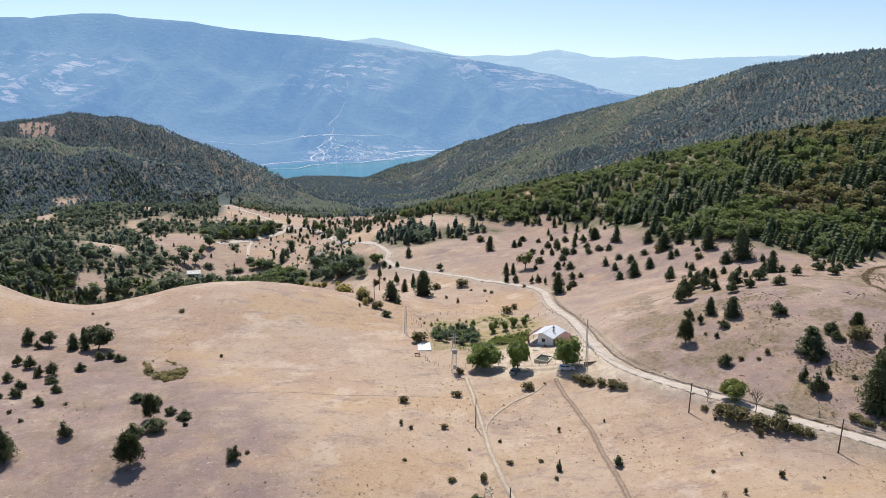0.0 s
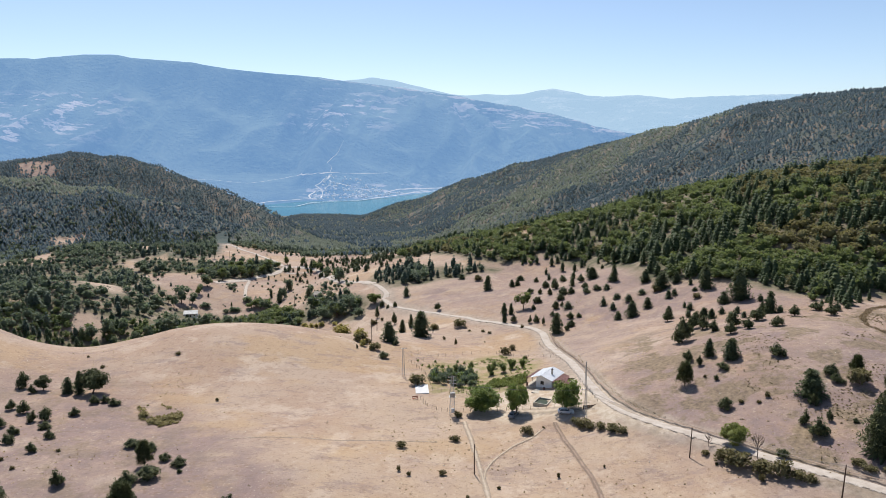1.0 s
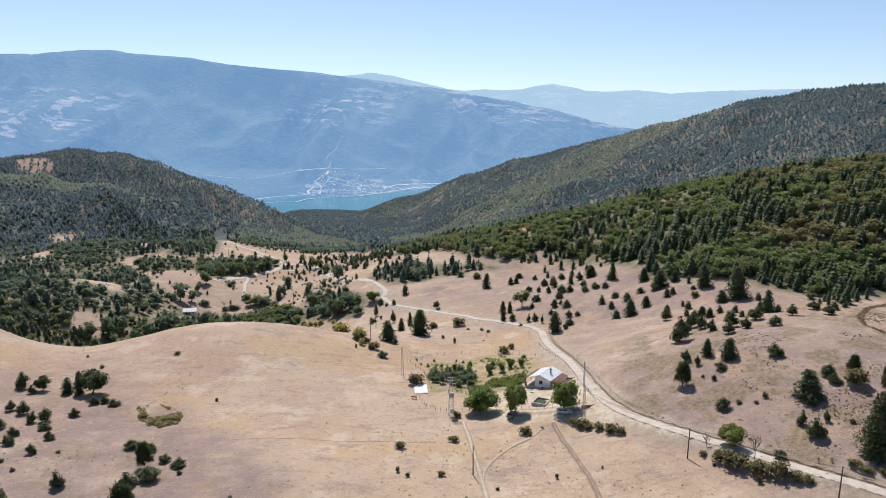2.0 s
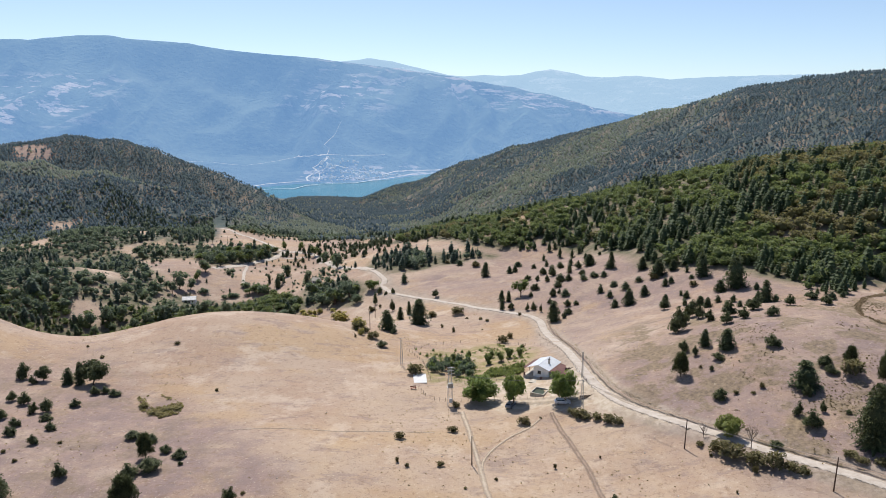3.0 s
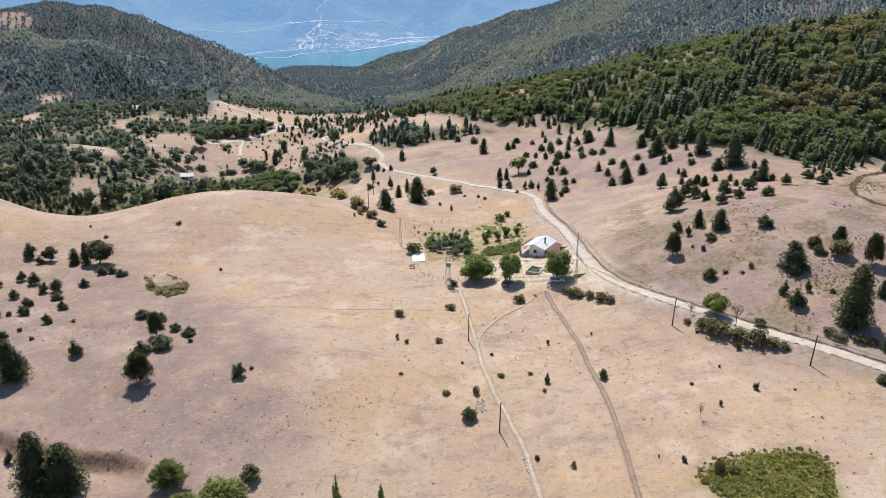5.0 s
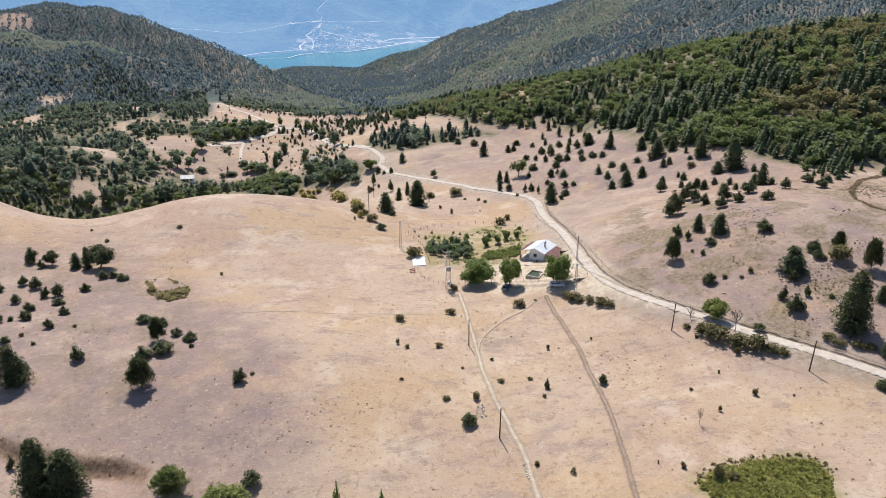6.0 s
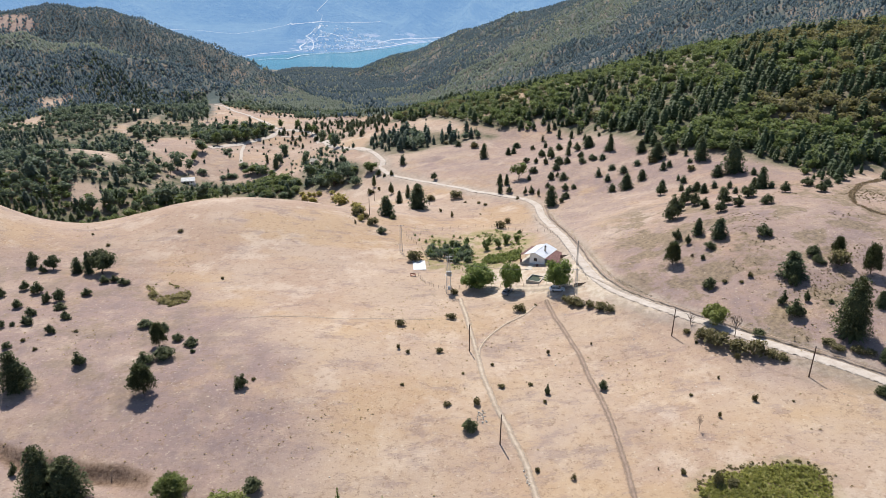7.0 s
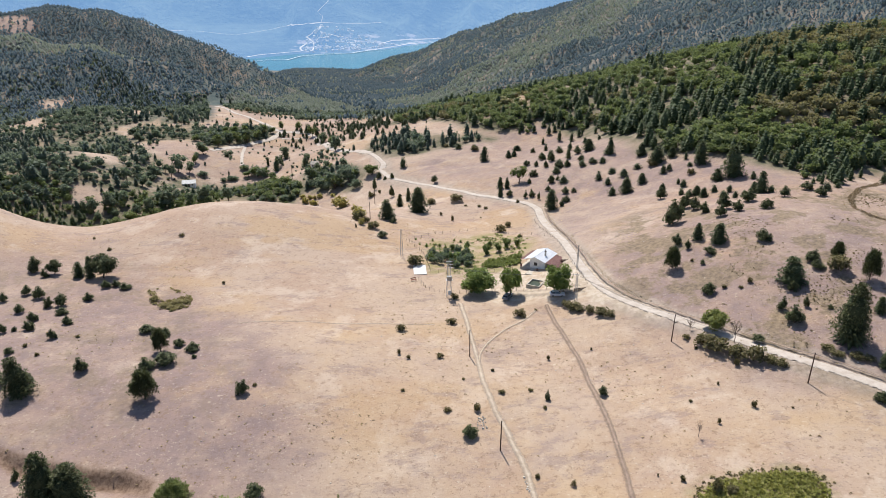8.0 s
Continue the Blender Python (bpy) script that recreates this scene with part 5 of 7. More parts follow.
def model_broadleaf(seed, detail, foot=0.14):
    rng = np.random.RandomState(seed)
    n, per, size, fans = ((18, 80, 0.04, 4), (8, 18, 0.095, 3))[detail]
    blobs = []
    for k in range(n):
        d = on_ball(rng, 1)[0]
        c = (0.31 * d[0], 0.31 * d[1], foot + 0.42 + 0.26 * d[2])
        r = rng.uniform(0.15, 0.23)
        blobs.append((c, (r, r, r * 0.8)))
    blobs.append(((0, 0, foot + 0.4), (0.3, 0.3, 0.28)))
    return blob_crown(rng, blobs, per, size, fans, 0.66), trunk_mesh(rng, 0.6, 0.035, limbs_up(rng, 5, 0.18, 0.4, 0.26, 0.016))


def model_low_broadleaf(seed, detail):
    """A leafy tree whose crown hangs almost to the ground."""
    return model_broadleaf(seed, detail, 0.03)


def model_shrub(seed, detail):
    rng = np.random.RandomState(seed)
    blobs = []
    for k in range(7):
        a = 6.283 * k / 7 + rng.uniform(-0.4, 0.4)
        r = rng.uniform(0.08, 0.36)
        h = rng.uniform(0.3, 0.55)
        blobs.append(((r * math.cos(a), r * math.sin(a), h * 0.8), (rng.uniform(0.14, 0.22),) * 2 + (h * 0.75,)))
    return blob_crown(rng, blobs, 22, 0.12, 3, 0.55, 0.8), trunk_mesh(rng, 0.4, 0.025, limbs_up(rng, 4, 0.05, 0.2, 0.3, 0.012))


def model_bare(seed, detail):
    """A leafless tree: forked limbs and twigs."""
    rng = np.random.RandomState(seed)
    limbs = []
    for k in range(9):
        a = 6.283 * k / 9 + rng.uniform(-0.3, 0.3)
        z = rng.uniform(0.28, 0.6)
        e = (0.3 * math.cos(a), 0.3 * math.sin(a), z + rng.uniform(0.2, 0.38))
        limbs.append(((0, 0, z), e, 0.016))
        for j in range(7):
            s = rng.uniform(0.35, 1.0)
            b = (e[0] * s, e[1] * s, z + (e[2] - z) * s)
            limbs.append((b, (b[0] + rng.uniform(-0.14, 0.14), b[1] + rng.uniform(-0.14, 0.14), b[2] + rng.uniform(0.05, 0.2)), 0.006))
    return None, trunk_mesh(rng, 0.75, 0.03, limbs, 0.012, 5)


def plant_model(name, maker, seed, detail, leaf, label, category, bark=BARK):
    """Builds one plant: an empty at its foot with trunk and crown. Returns it for copying."""
    crown, stem = maker(seed, detail)
    if crown is not None:
        v, f = crown
        v = v.copy()
        v[:, :2] *= 0.5 / np.percentile(np.hypot(v[:, 0], v[:, 1]), 97)
        v[:, 2] /= np.percentile(v[:, 2], 99.5)
        crown = (v, f)
    root = new(name)
    root.empty_display_size = 0.2
    trunk = new("trunk", fast_mesh("trunk", *stem, bark))
    trunk.parent = root
    if crown is not None:
        top = new("crown", fast_mesh("crown", *crown, leaf))
        top.parent = root
    return tagged(root, label, category)


def plant(models, rows, group, sink=0.1, seed=5):
    """Sets plants at x, y with height and spread, each on the ground. The first use of a model moves the model itself."""
    rng = random.Random(seed)
    for k, (x, y, h, w) in enumerate(rows):
        model = models[k % len(models)] if k < len(models) else rng.choice(models)
        z = float(ground_z(x, y)) - sink
        m = Matrix.LocRotScale((x, y, z), Euler((0, 0, rng.uniform(0, 6.28))), (w, w, h))
        if k < len(models):
            ob = model
            ob.matrix_world = m
        else:
            ob = copy_thing(model, m)
            ob.matrix_basis = m
        tagged(ob, group=group)
    for model in models[len(rows):]:
        for o in (*model.children_recursive, model):
            bpy.data.objects.remove(o)


def kinds(name, maker, seeds, detail, leaf, label, category, bark=BARK):
    return [plant_model(name, maker, s, detail, leaf, label, category, bark) for s in seeds]


plant(kinds("juniper_bush", model_juniper, range(1, 7), 0, JUNIPER, "dark green rounded juniper bush on dry pasture", "bush"), JUNIPERS, "junipers on the pasture")
CLEAR_STEM = [r for r in PINES if r[1] < 190 and r[2] / r[3] > 0.85][:3]
plant(kinds("pine_tree", model_pine, range(11, 16), 0, PINE, "dark green young pine on dry grass", "tree"), [r for r in PINES if r not in CLEAR_STEM], "young pines")
plant(kinds("small_pine", model_pine, range(21, 27), 1, PINE, "small dark pine on the open hillside", "tree"), HILL_PINES, "pines on the hillside")
plant(kinds("tall_pine", model_tall_pine, (31, 32), 0, JUNIPER, "tall dense dark pine on the slope", "tree"), [(x + (1.6 if x < -70 else 0), y, 1.05 * h, 1.12 * w) for x, y, h, w in TALL_PINES if h > 8.5], "tall pines")
plant(kinds("open_pine", model_open_pine, (33, 34), 0, JUNIPER, "open ragged pine on the bare slope", "tree"), [r for r in TALL_PINES if r[2] <= 8.5 and r[1] > 110] + [(x, y, 1.12 * h, 0.85 * w) for x, y, h, w in CLEAR_STEM], "open pines")
plant(kinds("oak_tree", model_broadleaf, range(41, 45), 1, OAK, "green oak tree among the fields", "tree"), [r for r in OAKS if r[1] > 300], "oaks in the fields")
plant(kinds("dark_tree", model_broadleaf, (45, 46), 0, JUNIPER, "dark spreading tree on the bare knoll", "tree"), [r for r in OAKS if r[1] <= 300], "spreading trees")
plant(kinds("walnut_tree", model_low_broadleaf, (51, 52, 53), 0, WALNUT, "leafy green walnut tree shading the yard", "tree"), [(x, y, 1.18 * h, 1.06 * w) for x, y, h, w in WALNUTS], "walnut trees by the yard")
plant(kinds("lime_tree", model_low_broadleaf, (54, 55), 0, LIME, "light green leafy tree on the pasture", "tree"), [(x, y, 1.12 * h, 1.1 * w) if y < 110 else (x, y, h, w) for x, y, h, w in LIGHT_TREE], "light green trees")
plant(kinds("young_pine", model_open_pine, (35,), 0, YOUNG_PINE, "light green young pine on the slope", "tree"), [r for r in TALL_PINES if r[2] < 8.5 and r[1] < 110], "young light pines")
plant(kinds("poplar_tree", model_juniper, (84, 85), 0, WALNUT, "slim upright young poplar", "tree"), POPLARS, "young poplars")
plant(kinds("bare_tree", model_bare, (61, 62), 0, None, "leafless grey tree by the road", "tree", DEAD_WOOD), BARE_TREES, "leafless trees")
plant(kinds("dry_shrub", model_shrub, range(71, 75), 0, SCRUB, "brown dry shrub in short grass", "shrub"), DRY_SHRUBS, "dry shrubs")
# The shrunken shrubs beyond x 84 are added where there is only shadow.
plant(kinds("green_shrub", model_shrub, range(76, 80), 0, OLIVE, "dense olive-green roadside shrub", "shrub"), [(x, y, 0.55 * h, 0.7 * w) if x > 84 and y < 140 else (x, y, 1.3 * h, 1.2 * w) if x > 60 else (x, y, h, w) for x, y, h, w in GREEN_SHRUBS if not (x < -60 and y < 200)], "green shrubs")
plant(kinds("olive_shrub", model_shrub, (95, 96), 0, DRY_LEAF, "yellowish half-dry shrub beside the knoll", "shrub"), [(x, y, 0.45 * h, 0.8 * w) for x, y, h, w in GREEN_SHRUBS if x < -60 and y < 200], "half-dry shrubs")
plant(kinds("orchard_tree", model_juniper, (81, 82, 83), 1, WALNUT, "small green fruit tree in the garden", "tree"), ORCHARD, "fruit trees in the garden")

plant(kinds("garden_shrub", model_shrub, (171, 172, 173), 0, VALLEY_OAK, "dense grey-green shrub in the garden", "shrub"), GARDEN_SHRUBS, "shrubs in the garden")
plant(kinds("fruit_tree", model_broadleaf, (174, 175), 1, OAK, "dark green fruit tree behind the vines", "tree"), GARDEN_TREES, "fruit trees behind the vines")
plant(kinds("valley_tree", model_broadleaf, (46, 47, 48, 49), 1, VALLEY_OAK, "dark green tree among the valley fields", "tree"), VALLEY_TREES, "trees in the valley fields")
plant(kinds("valley_bush", model_shrub, (86, 87, 88), 0, VALLEY_OAK, "green bush on a field edge", "shrub"), VALLEY_BUSHES, "bushes on the field edges")
plant(kinds("yellow_shrub", model_shrub, (89, 90), 0, YELLOW_LEAF, "yellowing shrub in dry grass", "shrub"), YELLOW_SHRUBS, "yellowing shrubs")

plant(kinds("hillside_bush", model_juniper, (92, 93, 94), 0, JUNIPER, "dark juniper bush on the bare hillside", "bush"), HILLSIDE_BUSHES, "junipers on the hillside")

rng_field = np.random.RandomState(91)
FIELD = [(-140, 600), (-90, 540), (-60, 480), (-20, 480), (10, 500), (-10, 560), (-60, 620), (-110, 640)]
spots = rng_field.uniform((-150, 470), (20, 650), (900, 2))
spots = spots[in_polygon(spots[:, 0], spots[:, 1], FIELD)][:210]
plant(kinds("field_pine", model_pine, (27, 28, 29), 1, PINE, "small dark pine dotted over the far field", "tree"),
      [(float(x), float(y), float(h), float(0.85 * h)) for (x, y), h in zip(spots, rng_field.uniform(1.8, 5.5, len(spots)))], "pines on the far field")


# ---- woods: far too many trees to count ----
def scatter(area, spacing, seed, clear=None):
    """Places inside a polygon, roughly so many metres apart."""
    rng = np.random.RandomState(seed)
    lo, hi = np.min(area, 0), np.max(area, 0)
    xs, ys = np.arange(lo[0], hi[0], spacing), np.arange(lo[1], hi[1], spacing)
    x, y = np.meshgrid(xs, ys)
    x = (x + rng.uniform(-0.5, 0.5, x.shape) * spacing).ravel()
    y = (y + rng.uniform(-0.5, 0.5, y.shape) * spacing).ravel()
    keep = in_polygon(x, y, area)
    return x[keep], y[keep], rng


def wood_of(name, crowns, x, y, h, w, rng, material, label, category="trees"):
    """One joined mesh of many small tree models."""
    pick = rng.randint(0, len(crowns), len(x))
    spin = rng.uniform(0, 6.283, len(x))
    z = ground_z(x, y) - 0.3
    vs, fs, n = [], [], 0
    for k, (v, f) in enumerate(crowns):
        s = np.where(pick == k)[0]
        if not len(s):
            continue
        c, q = np.cos(spin[s])[:, None], np.sin(spin[s])[:, None]
        vx = (v[:, 0] * c - v[:, 1] * q) * w[s, None] + x[s, None]
        vy = (v[:, 0] * q + v[:, 1] * c) * w[s, None] + y[s, None]
        vz = v[:, 2] * h[s, None] + z[s, None]
        vs.append(np.stack([vx, vy, vz], -1).reshape(-1, 3))
        fs.append((f[None] + (np.arange(len(s)) * len(v))[:, None, None]).reshape(-1, 3) + n)
        n += len(s) * len(v)
    if not vs:
        return None
    ob = new(name, fast_mesh(name, np.vstack(vs), np.vstack(fs), material))
    return tagged(ob, label, category, kind="stuff")


def low_conifer(seed, tris):
    rng = np.random.RandomState(seed)
    if tris == 1:
        return join([skirts(rng, -0.1, 1, 3, 0.55, 0.3, 0.7), skirts(rng, 0.35, 1, 3, 0.32, 0.3, 0.9)])
    levels, points = {0: (7, 9), 2: (6, 7)}[tris]
    return join([skirts(rng, 0.04, levels, points, 0.52, rng.uniform(0.45, 0.75), 0.24), lump(rng, (0.03 * rng.normal(), 0.03 * rng.normal(), 0.42), (0.24, 0.24, 0.36), 3, 5)])


def low_broadleaf(seed, tris):
    rng = np.random.RandomState(seed)
    if tris == 1:
        return join([skirts(rng, -0.3, 1, 4, 0.5, 0.2, 0.5), skirts(rng, 0.3, 1, 3, 0.3, 0.2, 0.6)])
    n, per, size, fans = {0: (7, 9, 0.13, 3), 2: (5, 6, 0.17, 3)}[tris]
    blobs = []
    for k in range(n):
        d = on_ball(rng, 1)[0]
        blobs.append(((0.27 * d[0], 0.27 * d[1], 0.55 + 0.2 * d[2]), (0.22, 0.22, 0.2)))
    return join([blob_crown(rng, blobs, per, size, fans, 0.0), lump(rng, (0, 0, 0.46), (0.34, 0.34, 0.32), 3, 5)])


CONIFERS = [[low_conifer(100 + s, d) for s in range(5)] for d in (0, 1, 2)]
BROADLEAVES = [[low_broadleaf(120 + s, d) for s in range(5)] for d in (0, 1, 2)]


def wood(area, spacing, seed, detail, mix, high, place, thin=None):
    """A mixed wood: mix gives the chance of a conifer at each place, from which the rest are broadleaved."""
    x, y, rng = scatter(area, spacing, seed)
    if thin is not None:
        keep = rng.rand(len(x)) < thin(x, y)
        x, y = x[keep], y[keep]
    for gap in BASIN_GAPS:
        keep = ~in_polygon(x, y, gap) | (rng.rand(len(x)) < 0.2)
        x, y = x[keep], y[keep]
    conifer = rng.rand(len(x)) < mix(x, y)
    h = high(x, y) * rng.uniform(0.5, 1.25, len(x))
    w = h * rng.uniform(*((0.58, 0.98), (0.95, 1.25), (0.65, 0.95))[detail], len(x))
    a = conifer
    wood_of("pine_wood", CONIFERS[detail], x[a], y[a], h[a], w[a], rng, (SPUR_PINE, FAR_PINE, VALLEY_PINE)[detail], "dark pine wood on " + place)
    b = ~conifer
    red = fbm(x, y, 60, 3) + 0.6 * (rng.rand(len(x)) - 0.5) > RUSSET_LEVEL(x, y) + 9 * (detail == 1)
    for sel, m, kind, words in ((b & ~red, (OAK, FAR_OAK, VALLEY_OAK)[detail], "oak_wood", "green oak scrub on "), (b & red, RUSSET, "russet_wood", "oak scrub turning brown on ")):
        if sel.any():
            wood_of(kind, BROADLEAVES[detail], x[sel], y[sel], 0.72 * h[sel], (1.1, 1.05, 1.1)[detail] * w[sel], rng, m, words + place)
    return len(x)


def RUSSET_LEVEL(x, y):
    return 0.55 - 0.75 * ((x > 150) & (y > 300) & (y < 520) & (x / y > 0.42))


wood(WOOD_SPUR, 4.5, 201, 0, lambda x, y: np.clip(0.62 + 1.7 * fbm(x, y, 50, 3) - 0.6 * ((x > 170) & (y > 330) & (x / y > 0.45)) - 0.25 * ((y < 312) & (x > 140)) - 0.5 * (x < 60), 0.05, 0.97),
     lambda x, y: 8.2 + 2.5 * fbm(x, y, 90, 2), "the spur above the valley", lambda x, y: np.clip(0.95 + 0.5 * fbm(x + 9, y, 40, 2), 0, 1))
wood(WOOD_BASIN, 4.7, 202, 2, lambda x, y: np.clip(0.38 + 0.9 * fbm(x, y, 60, 3), 0.05, 0.95),
     lambda x, y: 7.0 + 2.5 * fbm(x, y, 80, 2), "the valley floor", lambda x, y: np.clip(0.68 + 0.9 * fbm(x + 31, y, 50, 2), 0, 1))
wood(WOOD_STRIP, 5.0, 203, 2, lambda x, y: 0.72 + 0 * x, lambda x, y: 6.6 + 3.0 * fbm(x, y, 14, 2), "the rise beside the road")
WOOD_SKIRT = [(108, 323), (114, 297), (122, 287), (131, 281), (132, 260), (133, 241), (143, 242), (170, 264), (181, 282), (147, 291)]
wood(WOOD_SKIRT, 4.8, 216, 0, lambda x, y: np.clip(0.7 + 1.2 * fbm(x, y, 22, 2), 0.1, 1), lambda x, y: 6.5 + 2.5 * fbm(x, y, 16, 2), "the skirt of the spur", lambda x, y: np.clip(0.7 + 1.0 * fbm(x + 8, y, 18, 2), 0, 1))
WOOD_FRINGE = [(27, 451), (38, 455), (60, 448), (78, 431), (78, 409), (69, 423), (56, 418), (40, 429)]
wood(WOOD_FRINGE, 5.2, 215, 0, lambda x, y: 0.75 + 0 * x, lambda x, y: 5.5 + 2.5 * fbm(x, y, 16, 2), "the lower fringe of the spur", lambda x, y: np.clip(0.55 + 1.0 * fbm(x + 3, y, 20, 2), 0, 1))
wood(WOOD_BROW, 3.7, 208, 0, lambda x, y: np.clip(0.4 + 0.8 * fbm(x, y, 40, 2), 0, 1), lambda x, y: 5.5 + 2 * fbm(x, y, 30, 2), "the slope behind the brow", lambda x, y: np.clip(0.85 + 0.7 * fbm(x, y, 25, 2), 0, 1))
wood(WOOD_ORCHARD, 5.4, 212, 2, lambda x, y: 0.08 + 0 * x, lambda x, y: 7.5 + 0 * x, "the farm lane")
wood(WOOD_MID, 5.2, 209, 2, lambda x, y: 0.25 + 0 * x, lambda x, y: 6.0 + 0 * x, "the field edges")
wood(WOOD_MID_UPPER, 5.2, 210, 2, lambda x, y: 0.4 + 0 * x, lambda x, y: 6.5 + 0 * x, "the upper field edge")
wood(WOOD_COTTAGE, 5.2, 211, 2, lambda x, y: 0.55 + 0 * x, lambda x, y: 5.0 + 0 * x, "the hollow round a cottage", lambda x, y: np.where(np.hypot(x + 168, y - 455) < 14, 0.0, 0.35))
wood(WOOD_BEHIND, 4.2, 204, 2, lambda x, y: 0.15 + 0 * x, lambda x, y: 5.5 + 0 * x, "the dip below the road")
BROW_WOOD = [(-262, 850), (-215, 735), (-150, 712), (-112, 668), (-62, 650), (-28, 600), (-12, 545), (24, 520), (60, 600), (30, 700), (-70, 780), (-160, 870)]
wood(BROW_WOOD, 5.2, 214, 2, lambda x, y: np.clip(0.3 + 1.2 * fbm(x, y, 50, 2), 0.03, 0.9), lambda x, y: 6.8 + 2.0 * fbm(x, y, 40, 2), "the brow behind the far fields",
     lambda x, y: np.clip(0.75 + 1.1 * fbm(x + 60, y, 45, 2), 0.1, 1))
VALLEY_WOOD = [(-500, 1340), (-230, 1240), (-130, 1000), (0, 760), (60, 900), (-60, 1000), (-320, 2230), (-430, 2230)]
HILL_WOOD = [(-1000, 1420), (-900, 900), (-600, 700), (-420, 560), (-300, 760), (-270, 850), (-150, 800), (-130, 700), (-60, 640), (-10, 610), (60, 640), (60, 760), (-120, 1000), (-200, 1320), (-500, 1360)]
SIDE_WOOD = [(-320, 2230), (-60, 1000), (-20, 720), (130, 640), (330, 600), (700, 720), (860, 920), (700, 1180), (590, 1350), (400, 1540), (240, 1700), (130, 1800), (40, 1900), (-80, 2040), (-220, 2200)]


def side_pines(x, y):
    """Oak scrub on the rib that runs down the valley side, dense pines in the hollow beside it."""
    d = (x - 438) * 0.59 - (y - 1351) * 0.807 + 30 * fbm(x, y, 90, 3)
    share = np.interp(d, [-260, -150, -120, 5, 30], [0.6, 0.55, 0.1, 0.1, 0.95]) - 0.5 * (d > 40) * np.clip((y - 1150) / 200, 0, 1)
    return np.clip(0.5 + 2.2 * (share - 0.5) + 0.9 * fbm(x + 31, y, 120, 4), 0.03, 0.98)


def hill_pines(x, y):
    """Pines on the dark fore flank and the back of the hill, brownish scrub along the shoulder between."""
    q = y + 50 * fbm(x, y, 120, 3)
    share = np.where(x < -250, np.interp(q, [640, 720, 905, 925, 1020, 1050], [0.3, 0.85, 0.9, 0.08, 0.1, 0.72]), 0.4)
    return np.clip(0.5 + 2.2 * (share - 0.5) + 0.9 * fbm(x, y + 50, 110, 4), 0.03, 0.98)


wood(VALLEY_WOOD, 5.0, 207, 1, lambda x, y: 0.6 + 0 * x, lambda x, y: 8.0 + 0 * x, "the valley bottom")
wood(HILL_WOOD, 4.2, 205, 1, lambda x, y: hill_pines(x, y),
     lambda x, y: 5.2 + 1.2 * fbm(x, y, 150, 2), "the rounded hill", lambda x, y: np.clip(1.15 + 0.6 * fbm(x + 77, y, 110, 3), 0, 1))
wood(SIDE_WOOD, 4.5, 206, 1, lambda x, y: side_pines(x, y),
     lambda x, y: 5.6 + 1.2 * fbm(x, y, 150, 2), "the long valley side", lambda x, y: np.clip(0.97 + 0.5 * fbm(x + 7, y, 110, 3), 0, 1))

# scattered bushes and young trees over the fields of the valley floor
wood(VALLEY_FIELDS, 5.0, 213, 2, lambda x, y: np.clip(0.45 + 0.8 * fbm(x, y, 50, 2), 0, 1), lambda x, y: 3.0 + 2.2 * fbm(x + 5, y, 24, 2), "the valley fields",
     lambda x, y: np.clip(0.1 + 1.1 * fbm(x + 44, y, 38, 3), 0.04, 0.9))


# ---- the farm: materials ----
WHITE_WALL = simple("whitewash", (0.76, 0.74, 0.70), 0.85, 0.08, 1.2)
SHEET_WHITE = simple("pale_roof_sheet", (0.60, 0.62, 0.65), 0.5, 0.07, 1.5, 0.1)
OLD_SHEET = simple("weathered_roof_sheet", (0.50, 0.50, 0.50), 0.6, 0.2, 1.5)
SHEET_BROWN = simple("rust_red_roof_sheet", (0.165, 0.085, 0.075), 0.65, 0.25, 1.0)
BOARD = simple("weathered_board", (0.13, 0.095, 0.07), 0.9, 0.35, 0.5)
DARK_BOARD = simple("dark_board", (0.06, 0.04, 0.032), 0.9, 0.3, 0.5)
POLE_WOOD = simple("tarred_pole", (0.10, 0.065, 0.045), 0.9, 0.3, 0.4)
STEEL = simple("galvanised_steel", (0.42, 0.42, 0.42), 0.45, 0.12, 0.4, 0.7)
CONCRETE = simple("grey_concrete", (0.43, 0.39, 0.33), 0.9, 0.15, 0.8)
PALE_SLAB = simple("white_plaster_slab", (0.56, 0.56, 0.56), 0.8, 0.05, 1.0)
STONE = simple("pale_stone", (0.55, 0.50, 0.43), 0.9, 0.3, 0.4)
POND = simple("green_tank_water", (0.045, 0.058, 0.035), 0.4, 0.2, 0.9, 0.0, 0.05)
SILVER = simple("silver_paint", (0.62, 0.64, 0.67), 0.3, 0.04, 2.0, 0.35, 0.0)
GREY_PAINT = simple("grey_blue_paint", (0.16, 0.18, 0.21), 0.3, 0.05, 2.0, 0.35, 0.0)
CAR_GLASS = simple("dark_car_glass", (0.02, 0.025, 0.03), 0.08, 0.1, 1.0, 0.0, 0.0)
RUBBER = simple("rubber", (0.025, 0.025, 0.025), 0.9, 0.2, 0.3)
WIRE = simple("aluminium_cable", (0.16, 0.15, 0.15), 0.6, 0.1, 0.5, 0.4)
DARK_PANE = simple("window_pane", (0.03, 0.035, 0.04), 0.1, 0.1, 1.0, 0.0, 0.0)
RED_WOOD = simple("red_painted_wood", (0.24, 0.07, 0.045), 0.7, 0.25, 0.5)


def add_box(bm, lo, hi, bevel=0.0):
    m = Matrix.Translation([(a + b) / 2 for a, b in zip(lo, hi)]) @ Matrix.Diagonal([b - a for a, b in zip(lo, hi)] + [1])
    vs = bmesh.ops.create_cube(bm, size=1.0, matrix=m)["verts"]
    if bevel:
        es = {e for v in vs for e in v.link_edges}
        bmesh.ops.bevel(bm, geom=list(es), offset=bevel, segments=2, affect="EDGES", profile=0.6)
    return bm


